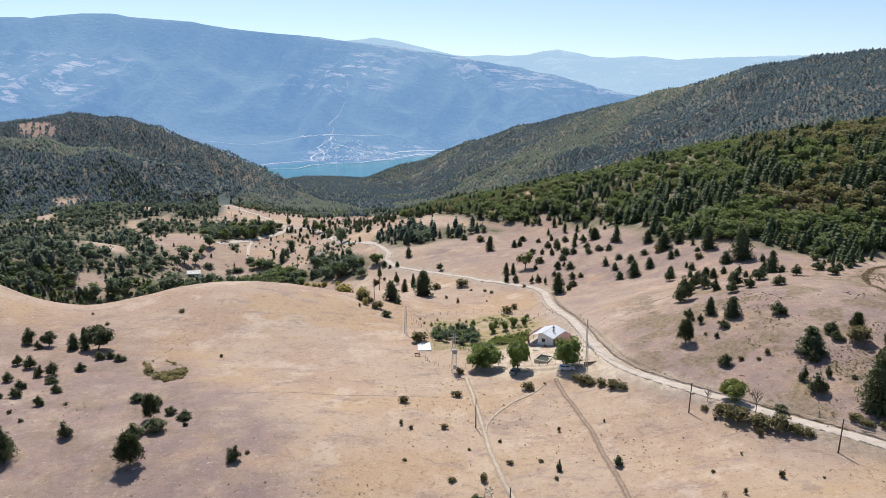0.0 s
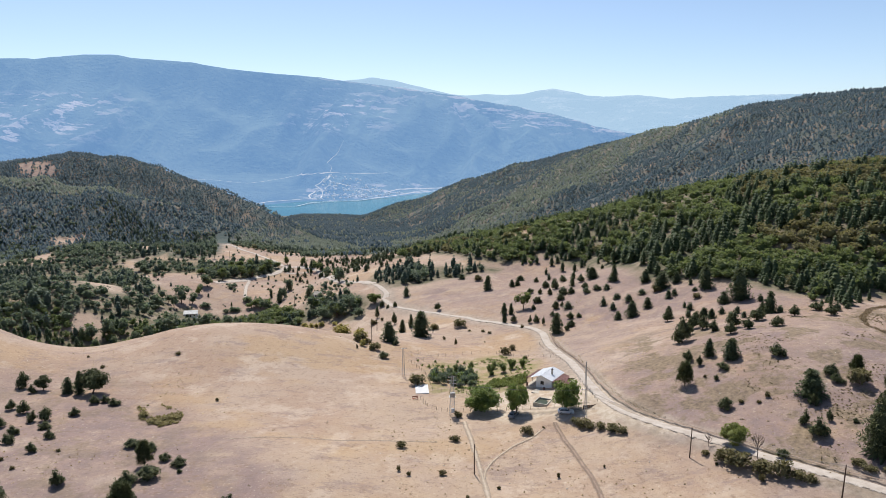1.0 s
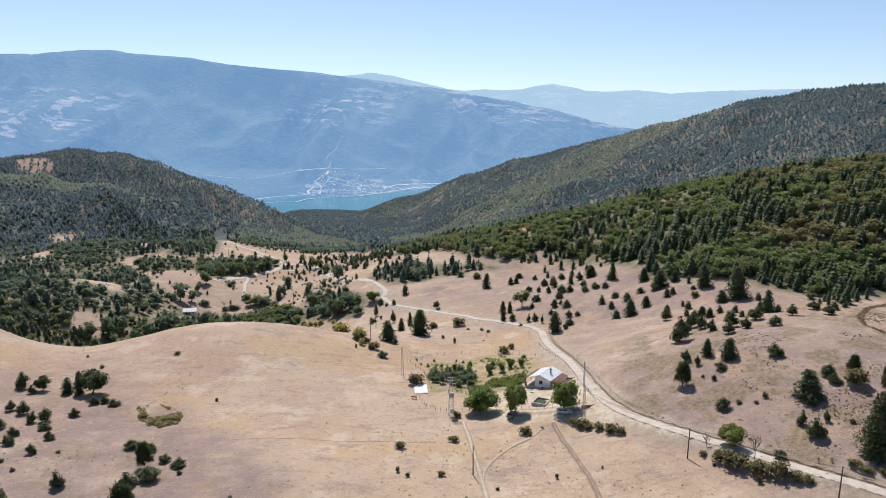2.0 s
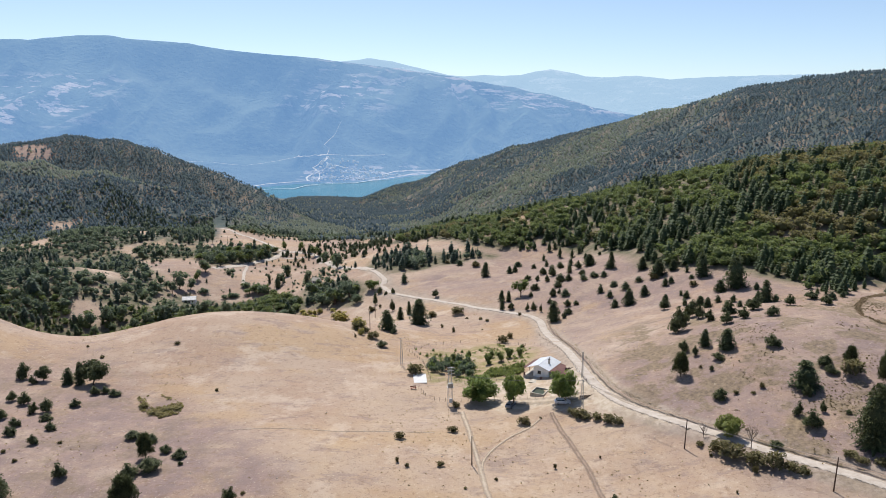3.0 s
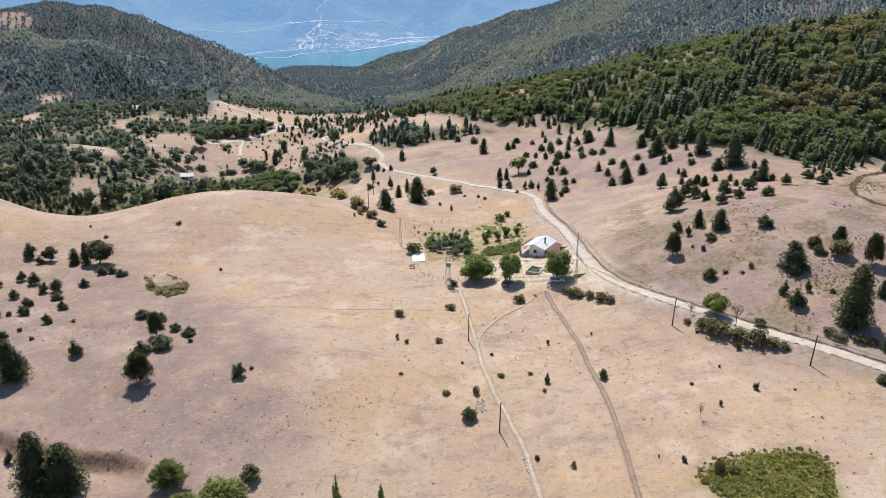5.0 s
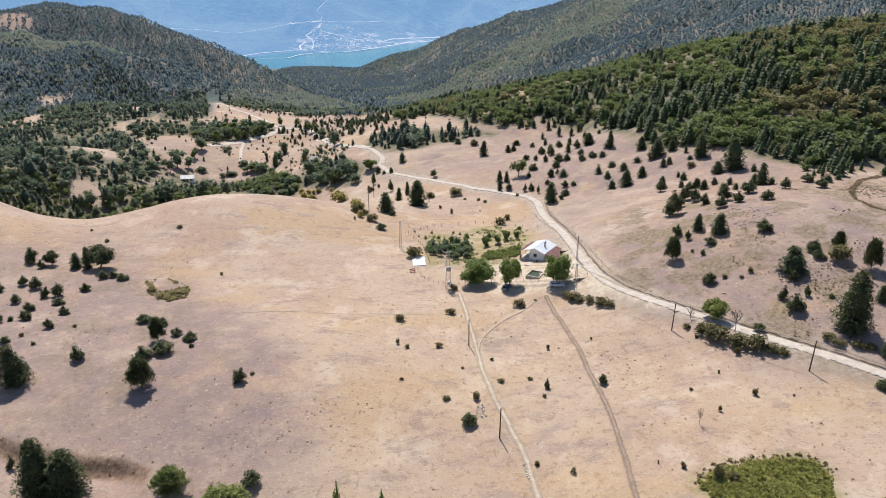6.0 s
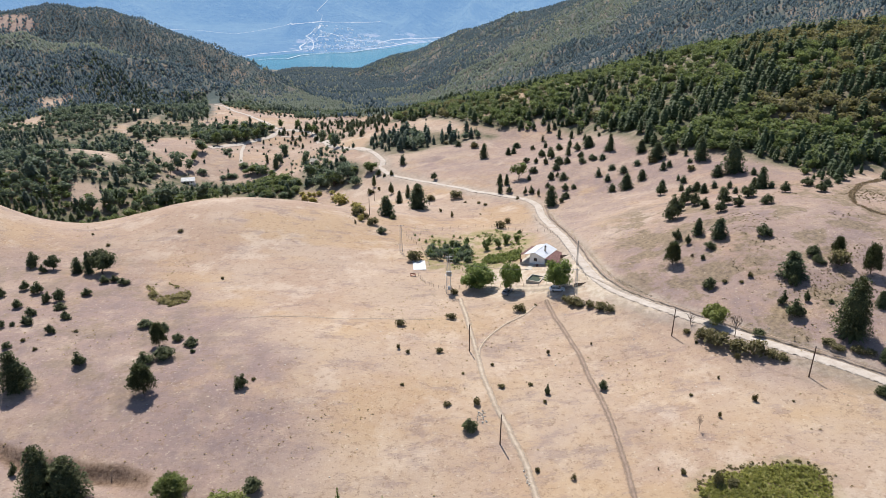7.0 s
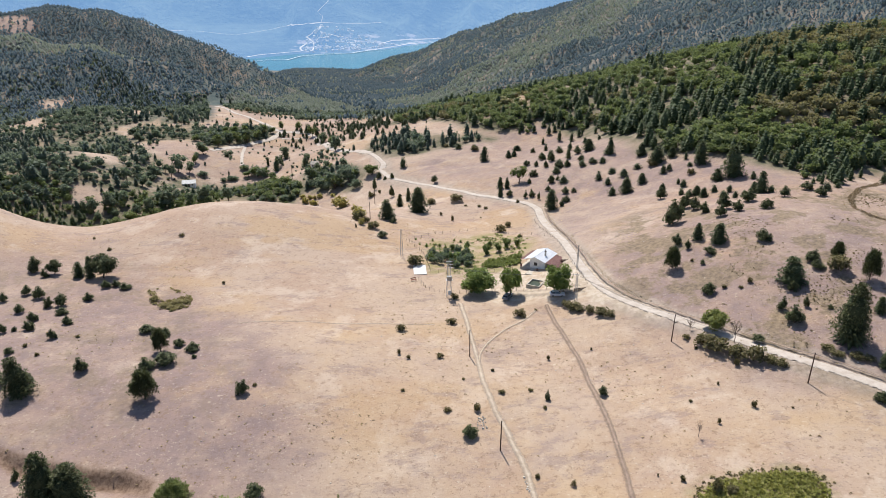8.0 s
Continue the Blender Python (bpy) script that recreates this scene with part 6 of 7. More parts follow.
def box_part(name, lo, hi, material, parent, bevel=0.012, label=""):
    return part(name, add_box(bmesh.new(), lo, hi, bevel), material, parent, label)


def add_rod(bm, a, b, r0, r1=None, sides=8):
    a, b = Vector(a), Vector(b)
    d = b - a
    q = d.to_track_quat("Z", "Y").to_matrix().to_4x4()
    m = Matrix.Translation((a + b) / 2) @ q
    bmesh.ops.create_cone(bm, cap_ends=True, segments=sides, radius1=r0, radius2=r0 if r1 is None else r1, depth=d.length, matrix=m)
    return bm


def rod_part(name, a, b, r0, r1, material, parent, sides=8, label=""):
    return part(name, add_rod(bmesh.new(), a, b, r0, r1, sides), material, parent, label)


def add_panel(bm, corners, thick):
    """A sloping sheet through four corners, with thickness downwards."""
    vs = [bm.verts.new(c) for c in corners] + [bm.verts.new((c[0], c[1], c[2] - thick)) for c in corners]
    for f in ((0, 1, 2, 3), (7, 6, 5, 4), (0, 4, 5, 1), (1, 5, 6, 2), (2, 6, 7, 3), (3, 7, 4, 0)):
        bm.faces.new([vs[k] for k in f])
    bmesh.ops.recalc_face_normals(bm, faces=bm.faces)
    return bm


def ribbed_roof(name, a, b, c, d, material, parent, ribs, label=""):
    """A roof slope of sheet metal: eave a-b, ridge d-c, with standing seams."""
    bm = bmesh.new()
    a, b, c, d = (Vector(p) for p in (a, b, c, d))
    add_panel(bm, (a, b, c, d), 0.06)
    for k in range(ribs + 1):
        s = k / ribs
        add_rod(bm, a.lerp(b, s) + Vector((0, 0, 0.02)), d.lerp(c, s) + Vector((0, 0, 0.02)), 0.028, 0.028, 4)
    return part(name, bm, material, parent, label)


def thing(name, x, y, z, turn, label, category, group=""):
    root = new(name)
    root.empty_display_size = 0.3
    root.matrix_world = pose(x, y, z, 0, 0, turn)
    return tagged(root, label, category, group)


def gz_at(x, y):
    return float(ground_z(x, y))


# ---- farmhouse ----
def farmhouse():
    h = thing("farmhouse", 29.2, 207.2, -1.05, -32, "small white farmhouse with pale metal roof and rust-red lean-tos", "house")
    box_part("plinth", (-2.9, -0.5, -1.2), (8.6, 8.0, 0.1), CONCRETE, h, 0.03)
    # walls with a real window and door opening in the front
    t = 0.22
    wall = bmesh.new()
    add_box(wall, (0, 0, 0.1), (1.25, t, 2.75))
    add_box(wall, (2.25, 0, 0.1), (4.6, t, 2.75))
    add_box(wall, (1.25, 0, 0.1), (2.25, t, 1.05))
    add_box(wall, (1.25, 0, 2.0), (2.25, t, 2.75))
    add_box(wall, (0, 7.5, 0.1), (4.6, 7.72, 2.75))
    add_box(wall, (4.38, t, 0.1), (4.6, 7.5, 2.75))
    add_box(wall, (0, t, 0.1), (t, 2.6, 2.75))
    add_box(wall, (0, 3.6, 0.1), (t, 7.5, 2.75))
    add_box(wall, (0, 2.6, 2.15), (t, 3.6, 2.75))
    for y in (0.0, 7.5):
        vs = [wall.verts.new(p) for p in ((0, y, 2.75), (4.6, y, 2.75), (1.65, y, 3.62), (0, y + t, 2.75), (4.6, y + t, 2.75), (1.65, y + t, 3.62))]
        for f in ((0, 1, 2), (5, 4, 3), (0, 3, 4, 1), (1, 4, 5, 2), (2, 5, 3, 0)):
            wall.faces.new([vs[k] for k in f])
    part("wall", wall, WHITE_WALL, h)
    win = box_part("window", (1.25, 0.08, 1.05), (2.25, 0.12, 2.0), DARK_PANE, h, 0.0, "dark glazed window")
    fr = bmesh.new()
    for lo, hi in (((1.25, 0.03, 1.05), (1.33, 0.15, 2.0)), ((2.17, 0.03, 1.05), (2.25, 0.15, 2.0)), ((1.33, 0.03, 1.92), (2.17, 0.15, 2.0)), ((1.33, 0.03, 1.05), (2.17, 0.15, 1.13)), ((1.71, 0.03, 1.13), (1.79, 0.15, 1.92))):
        add_box(fr, lo, hi)
    part("frame", fr, BOARD, win)
    box_part("sill", (1.15, -0.08, 0.98), (2.35, 0.03, 1.05), CONCRETE, win, 0.01)
    door = box_part("door", (0.06, 2.6, 0.1), (0.12, 3.6, 2.15), DARK_BOARD, h, 0.01, "dark wooden door")
    rod_part("handle", (0.02, 3.45, 1.1), (0.02, 3.3, 1.1), 0.015, 0.015, STEEL, door)
    # pale roof: two low slopes along the house
    ribbed_roof("roof", (-1.65, -0.7, 2.72), (-1.65, 8.2, 2.72), (1.65, 8.2, 3.85), (1.65, -0.7, 3.85), SHEET_WHITE, h, 12, "pale metal roof slope")
    ribbed_roof("roof", (4.95, -0.7, 2.72), (4.95, 8.2, 2.72), (1.65, 8.2, 3.85), (1.65, -0.7, 3.85), SHEET_WHITE, h, 12, "pale metal roof slope")
    rod_part("ridge_cap", (1.65, -0.72, 3.87), (1.65, 8.22, 3.87), 0.07, 0.07, SHEET_WHITE, h)
    # lean-tos
    ribbed_roof("porch_roof", (-3.0, -0.4, 2.28), (-3.0, 7.6, 2.28), (-1.62, 7.6, 2.66), (-1.62, -0.4, 2.66), SHEET_BROWN, h, 9, "rust-red porch roof")
    ribbed_roof("shed_roof", (9.0, -0.5, 2.0), (9.0, 7.2, 2.0), (4.97, 7.2, 2.64), (4.97, -0.5, 2.64), SHEET_BROWN, h, 11, "rust-red shed roof")
    for x, y, z in ((-2.85, -0.2, 2.2), (-2.85, 3.6, 2.2), (-2.85, 7.4, 2.2), (8.8, -0.3, 1.95), (8.8, 3.4, 1.95), (8.8, 7.0, 1.95), (6.7, -0.3, 2.2)):
        rod_part("post", (x, y, -0.4), (x, y, z), 0.07, 0.07, BOARD, h)
    shed = bmesh.new()
    for k in range(20):
        y = 0.2 + 0.34 * k
        add_box(shed, (8.62, y, -0.3), (8.66, y + 0.31, 1.9 + 0.02 * (k % 3)))
    part("shed_wall", shed, DARK_BOARD, h)
    box_part("shed_back", (4.7, 6.9, -0.3), (8.6, 6.96, 2.1), DARK_BOARD, h)
    h.scale = (1.1, 1.1, 1.08)
    chimney = box_part("chimney", (3.0, 3.2, 3.1), (3.42, 3.62, 4.6), CONCRETE, h, 0.02, "short grey chimney")
    box_part("cap", (2.92, 3.12, 4.62), (3.5, 3.7, 4.7), DARK_BOARD, chimney)
    ch = rod_part("stove_pipe", (3.21, 3.41, 4.7), (3.21, 3.41, 5.2), 0.09, 0.09, DARK_BOARD, chimney)
    return h


farmhouse()
# paved front of the house
box = thing("terrace", 30.5, 203.0, -1.02, -32, "bare concrete terrace before the farmhouse", "terrace")
box_part("slab", (-2.6, -2.2, -1.2), (7.5, 3.2, 0.02), CONCRETE, box, 0.03)


def barrel(x, y, z):
    b = thing("barrel", x, y, z, 0, "dark rusty barrel on the terrace", "barrel", "barrels on the terrace")
    bm = bmesh.new()
    prof = ((0.0, 0.27), (0.02, 0.29), (0.28, 0.285), (0.3, 0.3), (0.32, 0.285), (0.58, 0.285), (0.6, 0.3), (0.62, 0.285), (0.86, 0.29), (0.88, 0.27))
    rings = [[bm.verts.new((r * math.cos(6.2832 * k / 14), r * math.sin(6.2832 * k / 14), zz)) for k in range(14)] for zz, r in prof]
    for p, q in zip(rings, rings[1:]):
        for k in range(14):
            bm.faces.new((p[k], p[(k + 1) % 14], q[(k + 1) % 14], q[k]))
    bm.faces.new(rings[-1])
    part("drum", bm, SHEET_BROWN, b)
    rod_part("lid", (0, 0, 0.875), (0, 0, 0.9), 0.25, 0.25, RUBBER, b, 14)


for p in ((31.1, 204.0), (35.2, 201.8), (26.6, 208.3)):
    barrel(p[0], p[1], -1.0)


def tank():
    """The open concrete water tank."""
    t = thing("water_tank", 29.2, 193.3, -1.35, -28, "open concrete water tank holding dark green water", "tank")
    w, d, h, k = 2.05, 2.5, 1.15, 0.28
    for name, lo, hi in (("wall", (-w, -d, -0.8), (w, -d + k, h)), ("wall", (-w, d - k, -0.8), (w, d, h)), ("wall", (-w, -d + k, -0.8), (-w + k, d - k, h)), ("wall", (w - k, -d + k, -0.8), (w, d - k, h))):
        box_part(name, lo, hi, CONCRETE, t, 0.02)
    box_part("water", (-w + k, -d + k, -0.2), (w - k, d - k, 0.72), POND, t, 0.0, "still dark green water")


tank()


def car(x, y, turn, paint, label):
    """A five-door family car, 4.3 m long."""
    c = thing("car", x, y, gz_at(x, y) + 0.02, turn, label, "car", "parked cars")
    body = bmesh.new()
    prof = [(-2.15, 0.30), (2.15, 0.30), (2.15, 0.62), (2.02, 0.80), (1.05, 0.95), (-1.95, 1.0), (-2.15, 0.85)]
    ring = []
    for s, w in ((-1, 0.86), (1, 0.86)):
        ring.append([body.verts.new((px, s * w, pz)) for px, pz in prof])
    n = len(prof)
    for k in range(n):
        body.faces.new((ring[0][k], ring[0][(k + 1) % n], ring[1][(k + 1) % n], ring[1][k]))
    body.faces.new(ring[0][::-1])
    body.faces.new(ring[1])
    bmesh.ops.recalc_face_normals(body, faces=body.faces)
    bmesh.ops.bevel(body, geom=body.edges[:], offset=0.06, segments=2, affect="EDGES")
    part("body", body, paint, c)
    roof = bmesh.new()
    low = [(1.0, 0.8), (1.0, -0.8), (-1.9, -0.8), (-1.9, 0.8)]
    top = [(0.3, 0.62), (0.3, -0.62), (-1.5, -0.62), (-1.5, 0.62)]
    a = [roof.verts.new((px, py, 0.93)) for px, py in low]
    b = [roof.verts.new((px, py, 1.42)) for px, py in top]
    cc = [roof.verts.new((px * 0.97, py * 0.97, 1.47)) for px, py in top]
    for k in range(4):
        roof.faces.new((a[k], a[(k + 1) % 4], b[(k + 1) % 4], b[k]))
        roof.faces.new((b[k], b[(k + 1) % 4], cc[(k + 1) % 4], cc[k]))
    roof.faces.new(cc)
    bmesh.ops.recalc_face_normals(roof, faces=roof.faces)
    part("cabin", roof, paint, c)
    for name, quad in (("windscreen", ((0.96, 0.7, 0.98), (0.96, -0.7, 0.98), (0.36, -0.56, 1.4), (0.36, 0.56, 1.4))),
                       ("rear_window", ((-1.82, -0.7, 1.02), (-1.82, 0.7, 1.02), (-1.55, 0.56, 1.38), (-1.55, -0.56, 1.38)))):
        part(name, add_panel(bmesh.new(), [Vector(p) + Vector((0.02 if p[0] > 0 else -0.02, 0, 0.015)) for p in quad], 0.01), CAR_GLASS, c)
    for s in (-1, 1):
        for x0, x1, y0, y1 in ((-0.5, 0.85, -0.5, 0.28), (-1.7, -0.58, -1.45, -0.58)):
            quad = [(x0, s * 0.775, 1.0), (x1, s * 0.775, 1.0), (y1, s * 0.65, 1.38), (y0, s * 0.65, 1.38)]
            part("side_window", add_panel(bmesh.new(), [Vector(p) + Vector((0, s * 0.02, 0)) for p in quad], 0.01), CAR_GLASS, c)
        for wx in (1.3, -1.32):
            tyre = rod_part("wheel", (wx, s * 0.66, 0.31), (wx, s * 0.88, 0.31), 0.31, 0.31, RUBBER, c, 16)
            rod_part("rim", (wx, s * 0.87, 0.31), (wx, s * 0.9, 0.31), 0.2, 0.18, STEEL, tyre, 12)
        box_part("headlight", (2.06, s * 0.68 - 0.14, 0.6), (2.15, s * 0.68 + 0.14, 0.74), PALE_SLAB, c, 0.02)
        box_part("mirror", (0.72, s * 0.95 - 0.09, 0.95), (0.86, s * 0.95 + 0.09, 1.08), paint, c, 0.03)


car(33.9, 182.3, -4, SILVER, "silver estate car parked in tree shade")
car(20.2, 186.8, 62, GREY_PAINT, "grey-blue car parked under a tree")


# ---- poles, pylons and cables ----
def wooden_pole(x, y, h, lean):
    p = thing("power_pole", x, y, gz_at(x, y), 0, "dark wooden power pole in dry grass", "pole", "wooden power poles")
    rod_part("pole", (0, 0, -0.4), (lean, 0, h), 0.15, 0.10, POLE_WOOD, p, 9)
    rod_part("insulator", (lean + 0.12, 0, h - 0.35), (lean + 0.12, 0, h - 0.12), 0.05, 0.04, PALE_SLAB, p)
    rod_part("bracket", (lean, 0, h - 0.35), (lean + 0.16, 0, h - 0.35), 0.02, 0.02, STEEL, p, 5)
    return Vector((x + lean, y, gz_at(x, y) + h - 0.15))


tops = [wooden_pole(*r) for r in ((7.8, 152.8, 7.3, -0.05), (12.3, 116.6, 6.9, 0.1), (56.1, 150.3, 7.2, 0.22), (77.4, 127.4, 7.2, 0.3))]
for r in ((-26.8, 267.0, 7.2, 0.0), (-31.7, 342.1, 8.5, 0.1), (-191.6, 634.1, 8.5, 0.0), (-121.4, 590.1, 8.5, 0.0), (-88.6, 419.3, 8.5, 0.1)):
    wooden_pole(*r)


def lattice_pylon(x, y, h, base, top, name, label, arms=2, transformer=False):
    """A four-legged lattice mast with crossarms."""
    p = thing(name, x, y, gz_at(x, y), 8, label, "pylon", "lattice pylons")
    corner = lambda k, z: Vector(((1 if k in (0, 3) else -1) * (base + (top - base) * z / h) / 2, (1 if k in (0, 1) else -1) * (base + (top - base) * z / h) / 2, z))
    for k in range(4):
        rod_part("leg", corner(k, -0.3), corner(k, h), 0.045, 0.04, STEEL, p, 5)
    n = int(h / 0.9)
    for k in range(4):
        for i in range(n):
            z0, z1 = h * i / n, h * (i + 1) / n
            a, b = (k, (k + 1) % 4) if i % 2 else ((k + 1) % 4, k)
            rod_part("diagonal_brace", corner(a, z0), corner(b, z1), 0.022, 0.022, STEEL, p, 4)
            rod_part("cross_brace", corner(k, z1), corner((k + 1) % 4, z1), 0.018, 0.018, STEEL, p, 4)
    for i in range(arms):
        z = h - 0.25 - 0.95 * i
        box_part("crossarm", (-1.15, -0.06, z), (1.15, 0.06, z + 0.1), STEEL, p, 0.01)
        for s in (-1.05, 0.0, 1.05):
            rod_part("insulator", (s, 0, z + 0.1), (s, 0, z + 0.38), 0.06, 0.04, RED_WOOD, p, 7)
    if transformer:
        tr = box_part("transformer", (-0.75, -0.95, h * 0.5), (0.75, -0.2, h * 0.5 + 1.15), STEEL, p, 0.05, "grey box transformer with fins")
        fin = bmesh.new()
        for k in range(9):
            add_box(fin, (-0.7 + 0.165 * k, -1.12, h * 0.5 + 0.15), (-0.66 + 0.165 * k, -0.95, h * 0.5 + 1.0))
        part("fins", fin, STEEL, tr)
        box_part("platform", (-0.95, -1.1, h * 0.5 - 0.1), (0.95, 0.5, h * 0.5), STEEL, p)
        box_part("switch_box", (-0.35, -0.95, 1.1), (0.4, -0.62, 2.3), PALE_SLAB, p, 0.03, "white steel switch box")
    return p


lattice_pylon(3.3, 190.7, 11.4, 1.5, 0.6, "transformer_pylon", "grey lattice pylon carrying a transformer by the yard", 3, True)
lattice_pylon(-12.4, 226.8, 9.6, 0.9, 0.4, "lattice_pylon", "slender lattice pylon on the pasture", 1)
lattice_pylon(38.3, 178.1, 8.0, 0.7, 0.35, "lattice_pole", "slender lattice pole beside the parked car", 1)
lattice_pylon(42.0, 196.5, 8.2, 0.4, 0.22, "lattice_pole", "slender steel pole beside the farm fence", 0)


def add_tube(bm, pts, r, sides=4):
    """One unbroken thin tube through points."""
    rings = []
    for k, p in enumerate(pts):
        d = (pts[min(k + 1, len(pts) - 1)] - pts[max(k - 1, 0)]).normalized()
        u = d.cross(Vector((0, 0, 1))).normalized()
        w = u.cross(d)
        rings.append([bm.verts.new(p + (u * math.cos(t) + w * math.sin(t)) * r) for t in (6.28319 * i / sides for i in range(sides))])
    for a, b in zip(rings, rings[1:]):
        for i in range(sides):
            bm.faces.new((a[i], a[(i + 1) % sides], b[(i + 1) % sides], b[i]))
    return bm


def cable(a, b, sag, r=0.022):
    """A hanging cable between two masts."""
    a, b = Vector(a), Vector(b)
    bm = bmesh.new()
    pts = [a.lerp(b, k / 16) - Vector((0, 0, 4 * sag * (k / 16) * (1 - k / 16))) for k in range(17)]
    add_tube(bm, pts, r)
    me = bpy.data.meshes.new("power_cable")
    bm.to_mesh(me)
    bm.free()
    me.materials.append(WIRE)
    tagged(new("power_cable", me), "thin sagging power cable between poles", "cable", "power cables")


mast = Vector((38.3, 178.1, gz_at(38.3, 178.1) + 7.8))
road_end = Vector((108.0, 100.0, gz_at(108, 100) + 7.0))
for dx in (-0.12, 0.18):
    off = Vector((dx, 0.25 * dx, -0.25 if dx > 0 else 0))
    cable(mast + off, tops[2] + off, 0.8)
    cable(tops[2] + off, tops[3] + off, 0.8)
    cable(tops[3] + off, road_end + off, 0.8)
pyl = Vector((3.3, 190.7, gz_at(3.3, 190.7)))
for s in (-1.0, 1.0):
    cable(pyl + Vector((s, 0, 9.4)), mast + Vector((0.2 * s, 0, 0)), 1.0)
    cable(pyl + Vector((s, 0, 11.3)), Vector((-12.4 + s, 226.8, gz_at(-12.4, 226.8) + 9.6)), 0.9)


# ---- fences and small things of the yard ----
def post_fence(line, gap, label, high=1.15, rails=3):
    """Posts with wires, along a line on the ground."""
    p = spline(line, gap)
    root = thing("fence", p[0][0], p[0][1], gz_at(*p[0]), 0, label, "fence", "wire fences")
    inv = Vector((p[0][0], p[0][1], gz_at(*p[0])))
    rng = random.Random(len(line))
    bm = add_rod(bmesh.new(), (0, 0, -0.3), (0, 0, high), 0.055, 0.045, 6)
    me = bpy.data.meshes.new("post")
    bm.to_mesh(me)
    bm.free()
    me.materials.append(BOARD)
    foot = []
    for q in p:
        ob = new("post", me)
        ob.parent = root
        f = Vector((q[0], q[1], gz_at(*q))) - inv
        ob.matrix_basis = Matrix.Translation(f) @ pose(0, 0, 0, rng.uniform(-5, 5), rng.uniform(-5, 5), 0)
        foot.append(f)
    for k in range(rails):
        z = high * (0.3 + 0.3 * k)
        part("wire", add_tube(bmesh.new(), [f + Vector((0, 0, z)) for f in foot], 0.008, 3), WIRE, root)


post_fence([(-11.4, 244.7), (-8.4, 238.1), (-5.6, 231.4), (-3.8, 221.7), (-2.4, 212.1)], 2.2, "wooden post fence beside the garden")
post_fence([(-5.9, 202.9), (-3.7, 197.3), (-1.1, 194.2), (2.1, 193.4), (6.5, 192.9), (11.0, 192.4), (18.8, 192.0), (25.3, 189.9), (31.6, 187.7)], 2.0, "wooden post fence round the farmyard")
post_fence([(38.6, 267.2), (39.5, 252.0), (40.3, 240.0), (41.0, 226.0), (41.8, 210.0), (42.4, 196.0), (42.9, 185.0)], 2.4, "wooden post fence along the gravel road")
post_fence([(-2.4, 212.1), (8.0, 207.5), (18.0, 208.0), (24.0, 209.5)], 2.4, "low garden fence of thin posts")
post_fence([(-11.4, 244.7), (2, 256), (18, 258), (32, 250), (38.6, 240)], 3.0, "thin post fence behind the garden")


def board_fence(x, y, length, turn, high, label):
    f = thing("board_fence", x, y, gz_at(x, y), turn, label, "fence", "board fences")
    n = int(length / 0.24)
    rng = random.Random(n)
    for k in range(n):
        box_part("board", (0.24 * k, 0, -0.5), (0.24 * k + 0.2, 0.03, high + rng.uniform(-0.1, 0.1)), DARK_BOARD, f, 0.0)
    for z in (0.3, high - 0.3):
        box_part("rail", (0, 0.032, z), (length, 0.09, z + 0.09), DARK_BOARD, f, 0.0)


board_fence(38.6, 182.9, 4.4, 8, 1.3, "dark board fence beside the yard gate")
board_fence(38.6, 205.8, 4.2, 12, 1.4, "dark board fence behind the shed")

slab = thing("slab", -5.9, 212.9, gz_at(-5.9, 212.9) + 0.05, 4, "white plastered slab on the pasture", "slab")
box_part("top", (-2.0, -3.9, -0.6), (2.1, 4.0, 0.22), PALE_SLAB, slab, 0.03)
bench = thing("bench", -7.5, 202.5, gz_at(-7.5, 202.5), 20, "red-brown wooden bench on bare ground", "bench")
for y in (-0.2, 0.02, 0.24):
    box_part("seat_board", (-0.9, y, 0.44), (0.9, y + 0.19, 0.49), RED_WOOD, bench, 0.008)
box_part("back_board", (-0.9, 0.44, 0.7), (0.9, 0.49, 0.98), RED_WOOD, bench, 0.008)
for x in (-0.75, 0.7):
    box_part("leg", (x, -0.18, -0.1), (x + 0.07, -0.11, 0.44), RED_WOOD, bench, 0.005)
    box_part("leg", (x, 0.36, -0.1), (x + 0.07, 0.43, 0.98), RED_WOOD, bench, 0.005)


# ---- small far houses ----
def cottage(x, y, turn, w, d, roof_mat, label):
    c = thing("cottage", x, y, gz_at(x, y) - 0.2, turn, label, "house")
    wall = bmesh.new()
    add_box(wall, (-w / 2, -d / 2, -1.5), (w / 2, d / 2, 2.6))
    vs = [wall.verts.new(p) for p in ((-w / 2, -d / 2, 2.6), (-w / 2, d / 2, 2.6), (-w / 2, 0, 4.0), (w / 2, -d / 2, 2.6), (w / 2, d / 2, 2.6), (w / 2, 0, 4.0))]
    wall.faces.new((vs[0], vs[1], vs[2]))
    wall.faces.new((vs[5], vs[4], vs[3]))
    part("wall", wall, WHITE_WALL, c)
    for s in (-1, 1):
        ribbed_roof("roof", (-w / 2 - 0.5, s * (d / 2 + 0.5), 2.4), (w / 2 + 0.5, s * (d / 2 + 0.5), 2.4), (w / 2 + 0.5, 0, 4.1), (-w / 2 - 0.5, 0, 4.1), roof_mat, c, 8)
    for k in (-0.28, 0.28):
        win = box_part("window", (w * k - 0.5, -d / 2 - 0.03, 0.9), (w * k + 0.5, -d / 2 - 0.005, 1.9), DARK_PANE, c, 0.0)
    box_part("door", (-0.45, -d / 2 - 0.04, -0.2), (0.45, -d / 2 - 0.005, 1.9), DARK_BOARD, c, 0.0)


